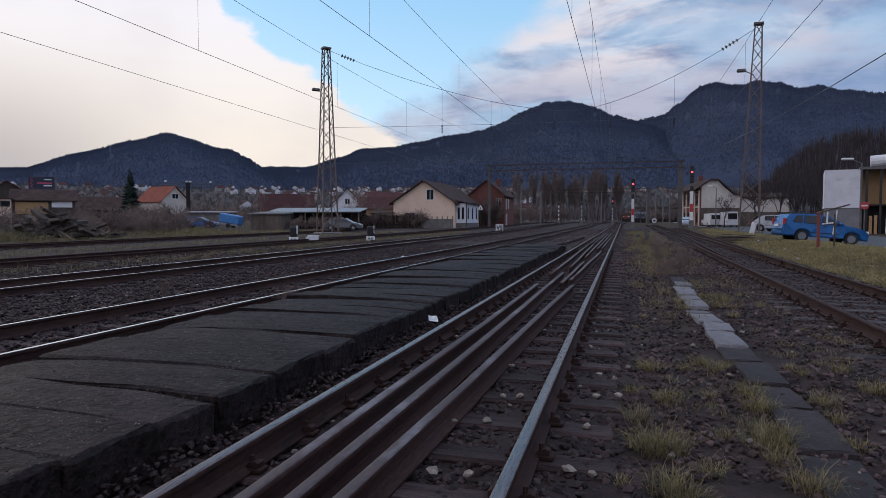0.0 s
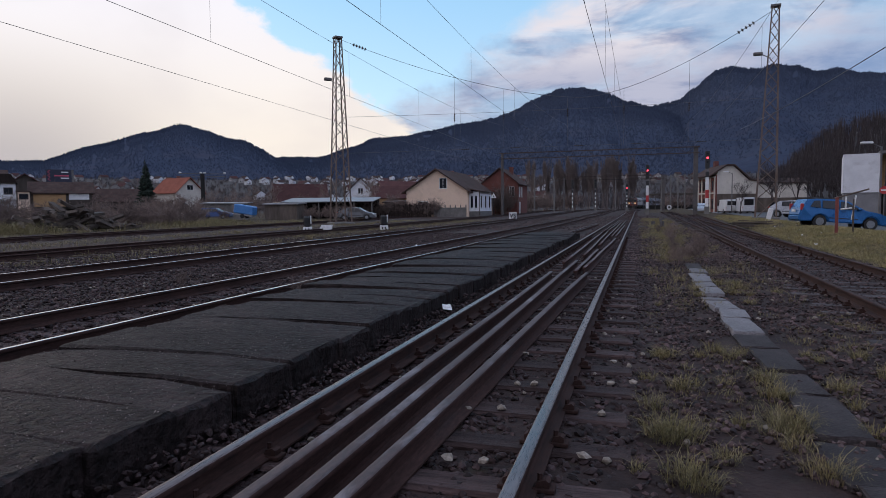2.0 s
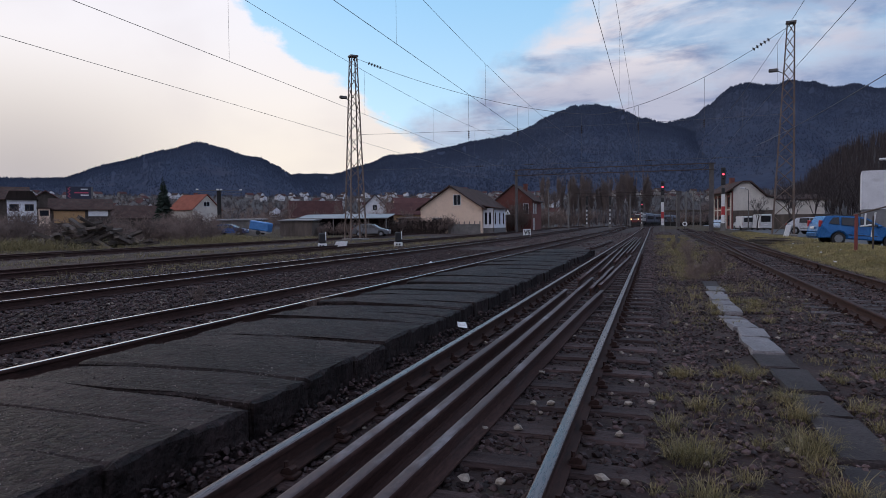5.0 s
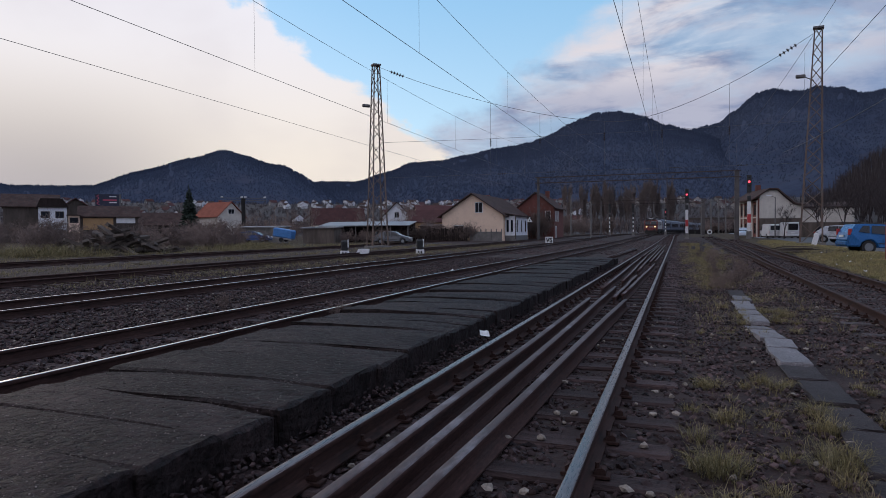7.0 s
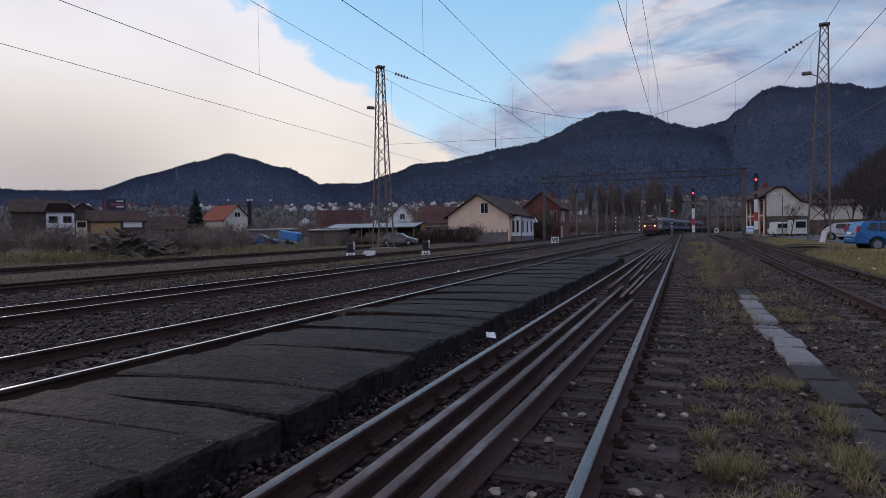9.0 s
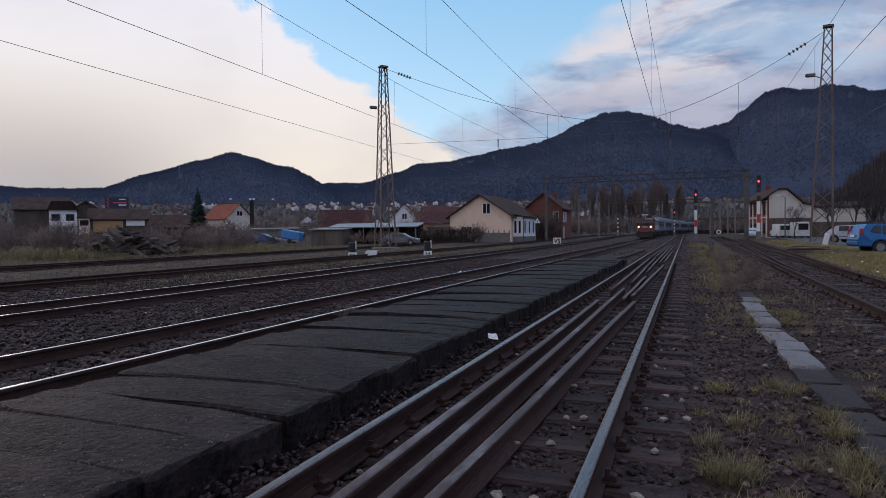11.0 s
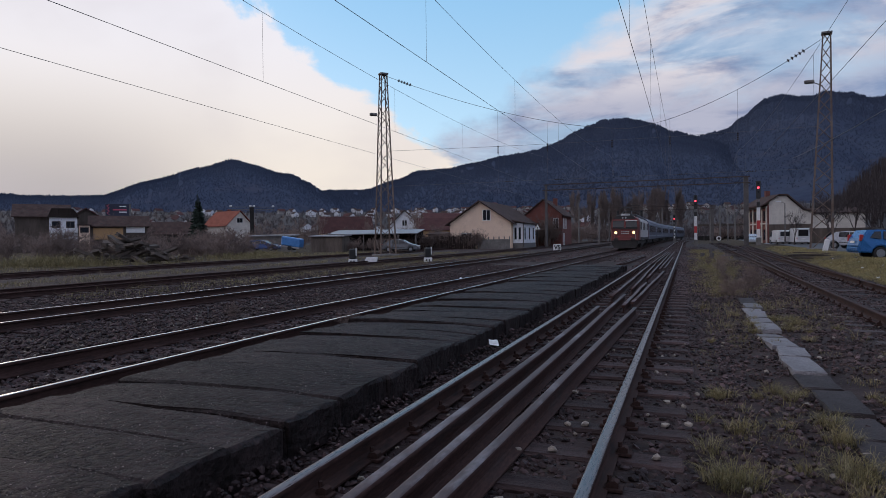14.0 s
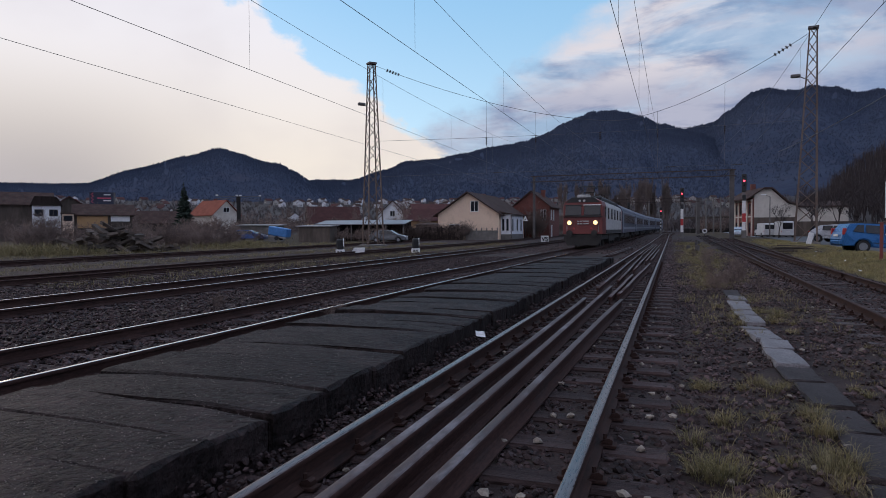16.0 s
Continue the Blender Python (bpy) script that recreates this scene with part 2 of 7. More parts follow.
M = dict(
    gravel=surf("trodden_gravel", (0.0360, 0.0222, 0.0212), (0.1000, 0.0680, 0.0660), 2.0, 0.66, spec=0.2, bump=0.4, fine=60, c=(0.0473, 0.0328, 0.0271), island=0.75),
    polished=surf("polished_rail_head", (0.74, 0.72, 0.70), (0.60, 0.585, 0.575), 2.0, 0.17, 1.0, 0.03, 90, stretch=(1, 0.1, 1), rvar=0.05),
    consleeper=surf("weathered_sleeper", (0.038, 0.029, 0.028), (0.086, 0.070, 0.069), 3.0, 0.7, spec=0.14, bump=0.6, fine=30, stretch=(0.5, 1.5, 1), vary=0.35),
    portalsteel=surf("brown_portal_steel", (0.050, 0.036, 0.033), (0.080, 0.058, 0.052), 1.1, 0.8, 0.1, 0.2, 30),
    townwall=surf("town_wall", (0.24, 0.23, 0.225), (0.34, 0.325, 0.31), 0.4, 0.9, bump=0.1, fine=10, vary=0.4),
    framered=surf("faded_red_paint", (0.17, 0.035, 0.030), (0.22, 0.055, 0.045), 2.0, 0.7, bump=0.2, fine=40, c=(0.10, 0.05, 0.04)),
    grit=surf("slab_grit", (0.040, 0.031, 0.030), (0.15, 0.125, 0.12), 6.0, 0.7, spec=0.3, bump=0.0, fine=80, island=0.8),
    ballast=surf("ballast_stone", (0.0215, 0.0132, 0.0130), (0.0700, 0.0460, 0.0450), 3.0, 0.64, spec=0.18, bump=0.4, fine=60, c=(0.0380, 0.0255, 0.0215), island=0.7),
    pale_stone=surf("pale_stone", (0.17, 0.14, 0.11), (0.30, 0.26, 0.22), 9.0, 0.85, fine=50, island=0.3),
    bed=surf("gravel_bed", (0.0205, 0.0128, 0.0118), (0.0610, 0.0400, 0.0360), 1.3, 0.9, spec=0.2, bump=0.9, fine=22, c=(0.043, 0.033, 0.024)),
    field=surf("winter_ground", (0.044, 0.032, 0.021), (0.080, 0.060, 0.034), 0.25, 0.95, spec=0.15, bump=0.8, fine=9, c=(0.036, 0.027, 0.022)),
    steel=surf("worn_rail_head", (0.120, 0.088, 0.082), (0.185, 0.158, 0.156), 3.0, 0.30, 0.85, 0.15, 90, c=(0.080, 0.052, 0.044), stretch=(1, 0.10, 1), rvar=0.12, gcon=0.4),
    rust=surf("rail_rust", (0.036, 0.0195, 0.0165), (0.060, 0.0335, 0.028), 5.0, 0.74, 0.0, 0.25, 60, c=(0.022, 0.0155, 0.0145), stretch=(1, 0.25, 1), spec=0.12, gcon=0.45),
    oldrail=surf("spare_rail_rust", (0.040, 0.0215, 0.0185), (0.066, 0.0385, 0.0335), 2.0, 0.78, 0.0, 0.3, 60, c=(0.05, 0.036, 0.034), stretch=(1, 0.22, 1), spec=0.08, gcon=0.45),
    oldtop=surf("spare_rail_worn_top", (0.055, 0.033, 0.030), (0.100, 0.072, 0.069), 1.2, 0.56, 0.10, 0.2, 60, c=(0.20, 0.18, 0.19), stretch=(1, 0.30, 1), spec=0.22, gcon=0.45),
    sleeper=surf("sleeper_timber", (0.0300, 0.0185, 0.0175), (0.0840, 0.0570, 0.0540), 3.0, 0.7, spec=0.12, gcon=0.6, bump=0.9, fine=30, stretch=(0.35, 2.5, 1), vary=0.35),
    slab=surf("platform_concrete", (0.0105, 0.0073, 0.0069), (0.0400, 0.0285, 0.0275), 1.7, 0.66, spec=0.10, bump=1.3, fine=18, c=(0.0060, 0.0044, 0.0037), vary=0.25, gcon=0.95, rvar=0.22),
    palepath=surf("pale_walkway_concrete", (0.115, 0.105, 0.108), (0.20, 0.185, 0.19), 2.2, 0.7, bump=0.7, fine=40, vary=0.2, gcon=0.5, spec=0.4),
    path=surf("walkway_concrete", (0.0207, 0.0151, 0.0148), (0.0487, 0.0388, 0.0388), 2.2, 0.85, bump=0.7, fine=40, vary=0.25, gcon=0.6, spec=0.35),
    lattice=surf("rusty_painted_steel", (0.105, 0.066, 0.048), (0.19, 0.145, 0.12), 1.1, 0.7, 0.2, 0.2, 30, c=(0.12, 0.115, 0.11), stretch=(1, 1, 0.5)),
    grey_steel=surf("weathered_grey_steel", (0.10, 0.098, 0.10), (0.17, 0.165, 0.165), 1.5, 0.65, 0.3, 0.2, 30, c=(0.14, 0.09, 0.065)),
    wire=surf("copper_wire", (0.09, 0.092, 0.10), (0.13, 0.132, 0.14), 3.0, 0.5, 0.5, 0.0, 60),
    glazed=surf("brown_insulator", (0.03, 0.022, 0.02), (0.05, 0.04, 0.035), 6.0, 0.25, 0.0, 0.0, 60),
    postconc=surf("post_concrete", (0.070, 0.063, 0.061), (0.115, 0.105, 0.102), 1.2, 0.85, bump=0.3, fine=30),
    offwhite=surf("old_whitewash", (0.52, 0.475, 0.42), (0.62, 0.575, 0.51), 0.5, 0.9, bump=0.15, fine=15, c=(0.47, 0.43, 0.38)),
    cast=surf("cast_concrete", (0.12, 0.112, 0.105), (0.19, 0.18, 0.17), 1.2, 0.85, bump=0.3, fine=30, c=(0.11, 0.105, 0.1)),
    cream=surf("cream_plaster", (0.70, 0.53, 0.40), (0.78, 0.60, 0.46), 0.6, 0.9, bump=0.15, fine=18, c=(0.62, 0.47, 0.355)),
    white=surf("white_plaster", (0.62, 0.63, 0.66), (0.74, 0.75, 0.78), 0.7, 0.85, bump=0.15, fine=18, c=(0.55, 0.55, 0.57)),
    greywall=surf("grey_render", (0.17, 0.17, 0.18), (0.23, 0.23, 0.24), 0.7, 0.9, bump=0.2, fine=16),
    brick=surf("red_brick", (0.13, 0.045, 0.036), (0.18, 0.066, 0.052), 1.2, 0.88, bump=0.3, fine=25, vary=0.2),
    roof=surf("dark_roof_tile", (0.052, 0.033, 0.029), (0.092, 0.062, 0.055), 0.9, 0.9, spec=0.1, bump=0.5, fine=12, c=(0.05, 0.05, 0.045)),
    redroof=surf("red_roof_tile", (0.17, 0.060, 0.042), (0.24, 0.088, 0.06), 0.8, 0.95, spec=0.1, bump=0.5, fine=12, c=(0.18, 0.07, 0.05), vary=0.25),
    sheet=surf("corrugated_sheet", (0.20, 0.195, 0.20), (0.28, 0.275, 0.28), 0.5, 0.5, 0.3, 0.2, 14),
    pane=surf("window_glass", (0.012, 0.014, 0.018), (0.02, 0.022, 0.028), 2.0, 0.10, 0.0, 0.0, 20, rvar=0.04),
    timber=surf("old_timber", (0.055, 0.043, 0.035), (0.105, 0.083, 0.068), 1.6, 0.85, bump=0.6, fine=25, stretch=(1, 1, 0.2), vary=0.4),
    bark=surf("bare_bark", (0.050, 0.040, 0.034), (0.085, 0.068, 0.058), 2.5, 0.9, bump=0.3, fine=25),
    twig=surf("bare_twigs", (0.135, 0.100, 0.088), (0.21, 0.155, 0.132), 0.8, 0.95, bump=0.0, fine=10, vary=0.3),
    poplar=surf("poplar_twigs", (0.115, 0.090, 0.082), (0.165, 0.130, 0.118), 0.8, 0.95, bump=0.0, fine=10, vary=0.2),
    darktwig=surf("dark_twigs", (0.032, 0.025, 0.026), (0.055, 0.043, 0.043), 0.8, 0.95, bump=0.0, fine=10, island=0.3),
    thicket=surf("thicket_twigs", (0.050, 0.040, 0.043), (0.086, 0.068, 0.068), 0.1, 0.95, bump=0.0, fine=10, island=0.35),
    fencewood=surf("dark_fence_boards", (0.026, 0.019, 0.017), (0.048, 0.036, 0.032), 1.6, 0.9, bump=0.4, fine=25, stretch=(1, 1, 0.2), vary=0.35, spec=0.15),
    needle=surf("spruce_needles", (0.016, 0.028, 0.020), (0.030, 0.045, 0.030), 2.0, 0.9, bump=0.3, fine=20, island=0.4),
    # the blue of distance haze is put into these two base colours
    forest=surf("far_forest_hazed", (0.042, 0.054, 0.086), (0.062, 0.075, 0.110), 0.0032, 1.0, spec=0.0, bump=0.2, fine=0.05, c=(0.066, 0.070, 0.098), cut=(0.3, 0.75), gcon=0.14),
    conifer=surf("far_conifers_hazed", (0.042, 0.055, 0.088), (0.063, 0.077, 0.113), 0.0032, 1.0, spec=0.0, bump=0.0, fine=0.2, island=0.08, cut=(0.3, 0.75), gcon=0.12),
    grass=surf("dry_grass", (0.215, 0.170, 0.078), (0.120, 0.108, 0.046), 2.0, 0.9, bump=0.0, fine=10, c=(0.33, 0.275, 0.155), island=0.45),
    turf=surf("thin_turf", (0.34, 0.27, 0.125), (0.19, 0.175, 0.07), 1.2, 0.95, bump=0.0, fine=10, c=(0.24, 0.19, 0.09), island=0.4),
    red=surf("loco_red", (0.1235, 0.0182, 0.0156), (0.1690, 0.0260, 0.0221), 0.8, 0.5, bump=0.05, fine=20, c=(0.1040, 0.0182, 0.0156)),
    locogrey=surf("loco_side_grey", (0.40, 0.39, 0.38), (0.50, 0.49, 0.48), 0.7, 0.5, bump=0.05, fine=20, c=(0.24, 0.235, 0.235)),
    coachblue=surf("coach_blue_grey", (0.045, 0.056, 0.088), (0.068, 0.082, 0.118), 0.6, 0.4, bump=0.05, fine=20, c=(0.09, 0.105, 0.135)),
    coachpale=surf("coach_pale_band", (0.24, 0.265, 0.32), (0.30, 0.33, 0.385), 0.6, 0.4, bump=0.05, fine=20),
    black=surf("black_paint", (0.012, 0.012, 0.013), (0.022, 0.022, 0.023), 2.0, 0.5, bump=0.1, fine=30),
    under=surf("bogie_grime", (0.022, 0.020, 0.019), (0.04, 0.036, 0.033), 2.0, 0.8, bump=0.4, fine=25),
    carblue=surf("car_paint_blue", (0.012, 0.095, 0.27), (0.016, 0.115, 0.31), 0.8, 0.28, 0.3, 0.0, 30, rvar=0.05),
    carwhite=surf("car_paint_white", (0.50, 0.51, 0.53), (0.58, 0.59, 0.60), 0.8, 0.35, 0.0, 0.0, 30),
    carsilver=surf("car_paint_silver", (0.34, 0.37, 0.42), (0.40, 0.43, 0.48), 0.8, 0.3, 0.4, 0.0, 30),
    rubber=surf("tyre_rubber", (0.014, 0.014, 0.015), (0.022, 0.022, 0.022), 5.0, 0.8, bump=0.2, fine=40),
    plasticred=surf("red_plastic", (0.35, 0.02, 0.02), (0.42, 0.03, 0.03), 3.0, 0.4, bump=0.0),
    signred=surf("sign_red", (0.40, 0.03, 0.035), (0.46, 0.04, 0.04), 2.0, 0.5, bump=0.0, fine=30),
    signwhite=surf("sign_white", (0.66, 0.66, 0.66), (0.75, 0.75, 0.74), 2.0, 0.6, bump=0.05, fine=30),
    tarp=surf("blue_tarpaulin", (0.04, 0.16, 0.40), (0.06, 0.20, 0.48), 1.5, 0.45, bump=0.2, fine=12),
    dark=surf("dark_void", (0.012, 0.011, 0.011), (0.02, 0.018, 0.017), 1.0, 0.9, bump=0.0),
    asphalt=surf("asphalt", (0.045, 0.046, 0.048), (0.07, 0.07, 0.073), 0.5, 0.75, bump=0.5, fine=30),
    wetroad=surf("pale_road", (0.13, 0.15, 0.18), (0.17, 0.19, 0.22), 0.5, 0.45, bump=0.2, fine=20),
    scrubland=surf("scrub_slope", (0.030, 0.026, 0.028), (0.050, 0.041, 0.040), 0.05, 0.95, bump=1.0, fine=0.7, c=(0.045, 0.045, 0.03)),
    darkred=surf("dark_red_roof", (0.070, 0.036, 0.036), (0.100, 0.050, 0.047), 0.8, 0.95, spec=0.1, bump=0.5, fine=12, c=(0.10, 0.045, 0.04), vary=0.25),
    board=surf("billboard_dark", (0.018, 0.022, 0.045), (0.025, 0.03, 0.055), 1.0, 0.6, bump=0.0),
    pinkbar=surf("billboard_pink", (0.42, 0.06, 0.11), (0.5, 0.08, 0.13), 1.0, 0.6, bump=0.0),
    cardark=surf("car_paint_dark", (0.03, 0.032, 0.036), (0.04, 0.042, 0.046), 0.8, 0.3, 0.3, 0.0, 30),
    cardarkblue=surf("car_paint_dark_blue", (0.02, 0.05, 0.16), (0.025, 0.06, 0.19), 0.8, 0.3, 0.3, 0.0, 30),
    carsilverdark=surf("car_paint_grey", (0.10, 0.105, 0.115), (0.13, 0.135, 0.145), 0.8, 0.35, 0.3, 0.0, 30),
    rimgrey=surf("wheel_rim", (0.20, 0.21, 0.23), (0.28, 0.29, 0.30), 3.0, 0.4, 0.5, 0.0, 30),
    ochre=surf("ochre_wall", (0.36, 0.22, 0.10), (0.42, 0.26, 0.13), 0.8, 0.85, bump=0.2, fine=18),
)
G = dict(
    head=glow("headlamp_glow", (1.0, 0.60, 0.24), 2.4),
    redlamp=glow("signal_red_glow", (1.0, 0.06, 0.09), 3.0),
    tail=glow("small_red_lamp", (1.0, 0.10, 0.03), 2.5),
)


# ---------------------------------------------------------------- mesh helpers
def rise(y):
    """The station lies on a gentle grade."""
    k = min(max((y - 50) / 150, 0), 1)
    return 0.5 * k * k * (3 - 2 * k)


def sstep(v, a, b):
    k = min(max((v - a) / (b - a), 0), 1)
    return k * k * (3 - 2 * k)


def box(bm, x0, x1, y0, y1, z0, z1, bevel=0.0, m=None):
    r = bmesh.ops.create_cube(bm, size=1, matrix=Matrix.Translation(((x0 + x1) / 2, (y0 + y1) / 2, (z0 + z1) / 2)) @ Matrix.Diagonal((x1 - x0, y1 - y0, z1 - z0, 1)))
    vs = r["verts"]
    if bevel:
        es = list({e for v_ in vs for e in v_.link_edges})
        vs = list({v_ for f in bmesh.ops.bevel(bm, geom=es, offset=bevel, segments=1, affect="EDGES")["faces"] for v_ in f.verts} | {v_ for v_ in vs if v_.is_valid})
    if m is not None:
        bmesh.ops.transform(bm, matrix=m, verts=vs)
    return vs


def rod(bm, a, b, r0, r1=None, n=6):
    a, b = Vector(a), Vector(b)
    d = b - a
    q = Matrix.Translation((a + b) / 2) @ d.to_track_quat("Z", "Y").to_matrix().to_4x4()
    return bmesh.ops.create_cone(bm, cap_ends=True, segments=n, radius1=r0, radius2=r0 if r1 is None else r1, depth=d.length, matrix=q)["verts"]


def prism(bm, outline, axis, lo, hi):
    """Extrude a closed outline (pairs) along an axis: 'x' takes (y, z), 'y' takes (x, z), 'z' takes (x, y)."""
    def P(u, v_, w):
        return {"x": (w, u, v_), "y": (u, w, v_), "z": (u, v_, w)}[axis]
    a = [bm.verts.new(P(u, v_, lo)) for u, v_ in outline]
    b = [bm.verts.new(P(u, v_, hi)) for u, v_ in outline]
    n = len(outline)
    fs = [bm.faces.new(a), bm.faces.new(b)]
    fs += [bm.faces.new((a[i], a[(i + 1) % n], b[(i + 1) % n], b[i])) for i in range(n)]
    bmesh.ops.recalc_face_normals(bm, faces=fs)
    return a + b


def sweep(bm, profile, points, closed=True):
    """Sweep a profile of (side, up) pairs along points in plan order."""
    rings = []
    for i, p in enumerate(points):
        d = Vector(points[min(i + 1, len(points) - 1)]) - Vector(points[max(i - 1, 0)])
        d.z = 0
        d.normalize()
        s = Vector((d.y, -d.x, 0))
        rings.append([bm.verts.new(Vector(p) + s * u + Vector((0, 0, w))) for u, w in profile])
    n = len(profile)
    for r0, r1 in zip(rings, rings[1:]):
        for j in range(n):
            bm.faces.new((r0[j], r0[(j + 1) % n], r1[(j + 1) % n], r1[j]))
    bm.faces.new(rings[0])
    bm.faces.new(rings[-1][::-1])
    bmesh.ops.recalc_face_normals(bm, faces=bm.faces)


def mesh_of(bm, name, material, smooth=False):
    me = bpy.data.meshes.new(name)
    bm.to_mesh(me)
    bm.free()
    for m in (material if isinstance(material, (list, tuple)) else [material]):
        me.materials.append(m)
    if smooth:
        me.polygons.foreach_set("use_smooth", [True] * len(me.polygons))
    return me


def part(name, bm, material, parent=None, label="", m=None, smooth=False):
    ob = new(name, mesh_of(bm, name, material, smooth))
    if parent is not None:
        ob.parent = parent
    if m is not None:
        ob.matrix_basis = m
    if label:
        ob["label"] = label
    return ob


def share(name, me, parent, m):
    ob = new(name, me)
    ob.parent, ob.matrix_basis = parent, m
    return ob


def empty(name, m=None, label="", category="", group="", kind=""):
    ob = new(name)
    ob.empty_display_size = 0.3
    if m is not None:
        ob.matrix_basis = m
    return tagged(ob, label, category, group, kind)


def raw(name, verts, faces, material, smooth=False):
    """A mesh from arrays: verts (n, 3), faces (m, 3 or 4)."""
    me = bpy.data.meshes.new(name)
    verts, faces = np.asarray(verts, dtype=np.float32), np.asarray(faces, dtype=np.int32)
    k = faces.shape[1]
    me.vertices.add(len(verts))
    me.vertices.foreach_set("co", verts.ravel())
    me.loops.add(faces.size)
    me.loops.foreach_set("vertex_index", faces.ravel())
    me.polygons.add(len(faces))
    me.polygons.foreach_set("loop_start", np.arange(0, faces.size, k, dtype=np.int32))
    me.update(calc_edges=True)
    me.validate()
    me.polygons.foreach_set("use_smooth", [smooth] * len(me.polygons))
    me.materials.append(material)
    return me


def B():
    return bmesh.new()


# ---------------------------------------------------------------- ground and mountains
def shift(y):
    """The main lines bend to the right beyond the portal."""
    return (y - 125) ** 2 / 1820 if y > 125 else 0.0


def bank(x, y):
    u = x - (5.3 + 0.018 * y)
    return 0.32 * sstep(u, 0, 2.2) - 0.24 * sstep(u, 2.7, 5.6) if y > -5 else 0.0


def ground_z(x, y):
    return rise(y) + bank(x, y)


def steps(*spans):
    out = []
    for a, b, s in spans:
        out += list(np.arange(a, b, s))
    return out + [spans[-1][1]]


def grid_mesh(name, xs, ys, zf, material, smooth=True):
    v = [(x, y, zf(x, y)) for y in ys for x in xs]
    n = len(xs)
    f = [(j * n + i, j * n + i + 1, (j + 1) * n + i + 1, (j + 1) * n + i) for j in range(len(ys) - 1) for i in range(n - 1)]
    return raw(name, v, f, material, smooth)


def ground_height(x, y):
    near = 1 - sstep(math.hypot(x, y), 60, 200)
    return ground_z(x, y) - 0.075 + 0.02 * near * noise.noise((x * 0.5, y * 0.5, 3)) * sstep(abs(x + 8) - 9, 0, 5)


ground = new("ground", grid_mesh("ground", steps((-4600, -600, 500), (-600, -120, 40), (-120, -24, 3), (-24, 3, 1.5), (3, 24, 0.5), (24, 120, 6), (120, 600, 40), (600, 4600, 500)),
                                 steps((-4600, -600, 500), (-600, -60, 60), (-60, 0, 6), (0, 80, 1.0), (80, 260, 6), (260, 900, 40), (900, 4600, 400)), ground_height, M["field"]))
tagged(ground, "brown winter ground with thin grass round the tracks", "ground", kind="structure")


def ridge_profile(points, az):
    for (a0, e0), (a1, e1) in zip(points, points[1:]):
        if a0 <= az <= a1:
            k = (az - a0) / (a1 - a0)
            k = k * 0.5 + 0.5 * k * k * (3 - 2 * k)
            return e0 + (e1 - e0) * k
    return points[0][1] if az < points[0][0] else points[-1][1]


def mountain(name, points, dist, inner, seed, label, rough=1.0, step=0.2, trees=0, tall=1.0):
    """A forested massif round the valley: summit angles along its ridge, spurs and gullies down its face."""
    a0, a1 = points[0][0], points[-1][0]
    azs = np.arange(a0, a1 + step, step)
    us = list(np.linspace(0, 1, 26)) + [1.06, 1.2, 1.45]

    def at(az, u):
        top = math.tan(radians(ridge_profile(points, az))) * dist
        top *= 1 + 0.012 * rough * noise.noise((az * 1.3, seed, 0)) + 0.008 * rough * noise.noise((az * 4.1, seed, 5))
        r = inner + (dist - inner) * u
        if u <= 1:
            spur = noise.noise((az * 0.33, u * 2.2, seed)) + 0.5 * noise.noise((az * 0.9, u * 4.5, seed + 3))
            h = top * (u ** 1.25) * (1 + 0.07 * spur * 4 * u * (1 - u))
            r += (dist - inner) * 0.10 * noise.noise((az * 0.25, u * 2, seed + 9)) * u * (1 - u) * 4
        else:
            h = top * max(0, 1 - (u - 1) * 2.2)
        a = radians(az)
        return (math.sin(a) * r, math.cos(a) * r, h - 1.0)

    verts = [at(az, u) for az in azs for u in us]
    n = len(us)
    faces = [(i * n + j, (i + 1) * n + j, (i + 1) * n + j + 1, i * n + j + 1) for i in range(len(azs) - 1) for j in range(n - 1)]
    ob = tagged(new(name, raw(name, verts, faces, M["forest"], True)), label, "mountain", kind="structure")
    if trees:
        rng = random.Random(seed)
        tv, tf = [], []
        for i in range(trees):
            u = 1 - abs(rng.gauss(0, 0.16)) if i % 3 else rng.uniform(0.25, 1)
            if u < 0.2 or u > 1:
                continue
            az = rng.uniform(a0, a1)
            if noise.noise((az * 1.7, u * 6, seed + 20)) < -0.55:
                continue
            x, y, z = at(az, u)
            h, w = rng.uniform(5, 11) * tall * (1.0 if u > 0.94 else 0.55), rng.uniform(2.2, 4.2) * tall
            k = len(tv)
            t = rng.uniform(0, 1.6)
            tv += [(x + w * math.cos(t + q * 2.094), y + w * math.sin(t + q * 2.094), z - 1.5) for q in range(3)] + [(x, y, z + h)]
            tf += [(k, k + 1, k + 3), (k + 1, k + 2, k + 3), (k + 2, k, k + 3)]
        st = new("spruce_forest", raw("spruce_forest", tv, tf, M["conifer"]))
        tagged(st, "dark conifers covering the mountain ridge", "forest", kind="stuff")
    return ob


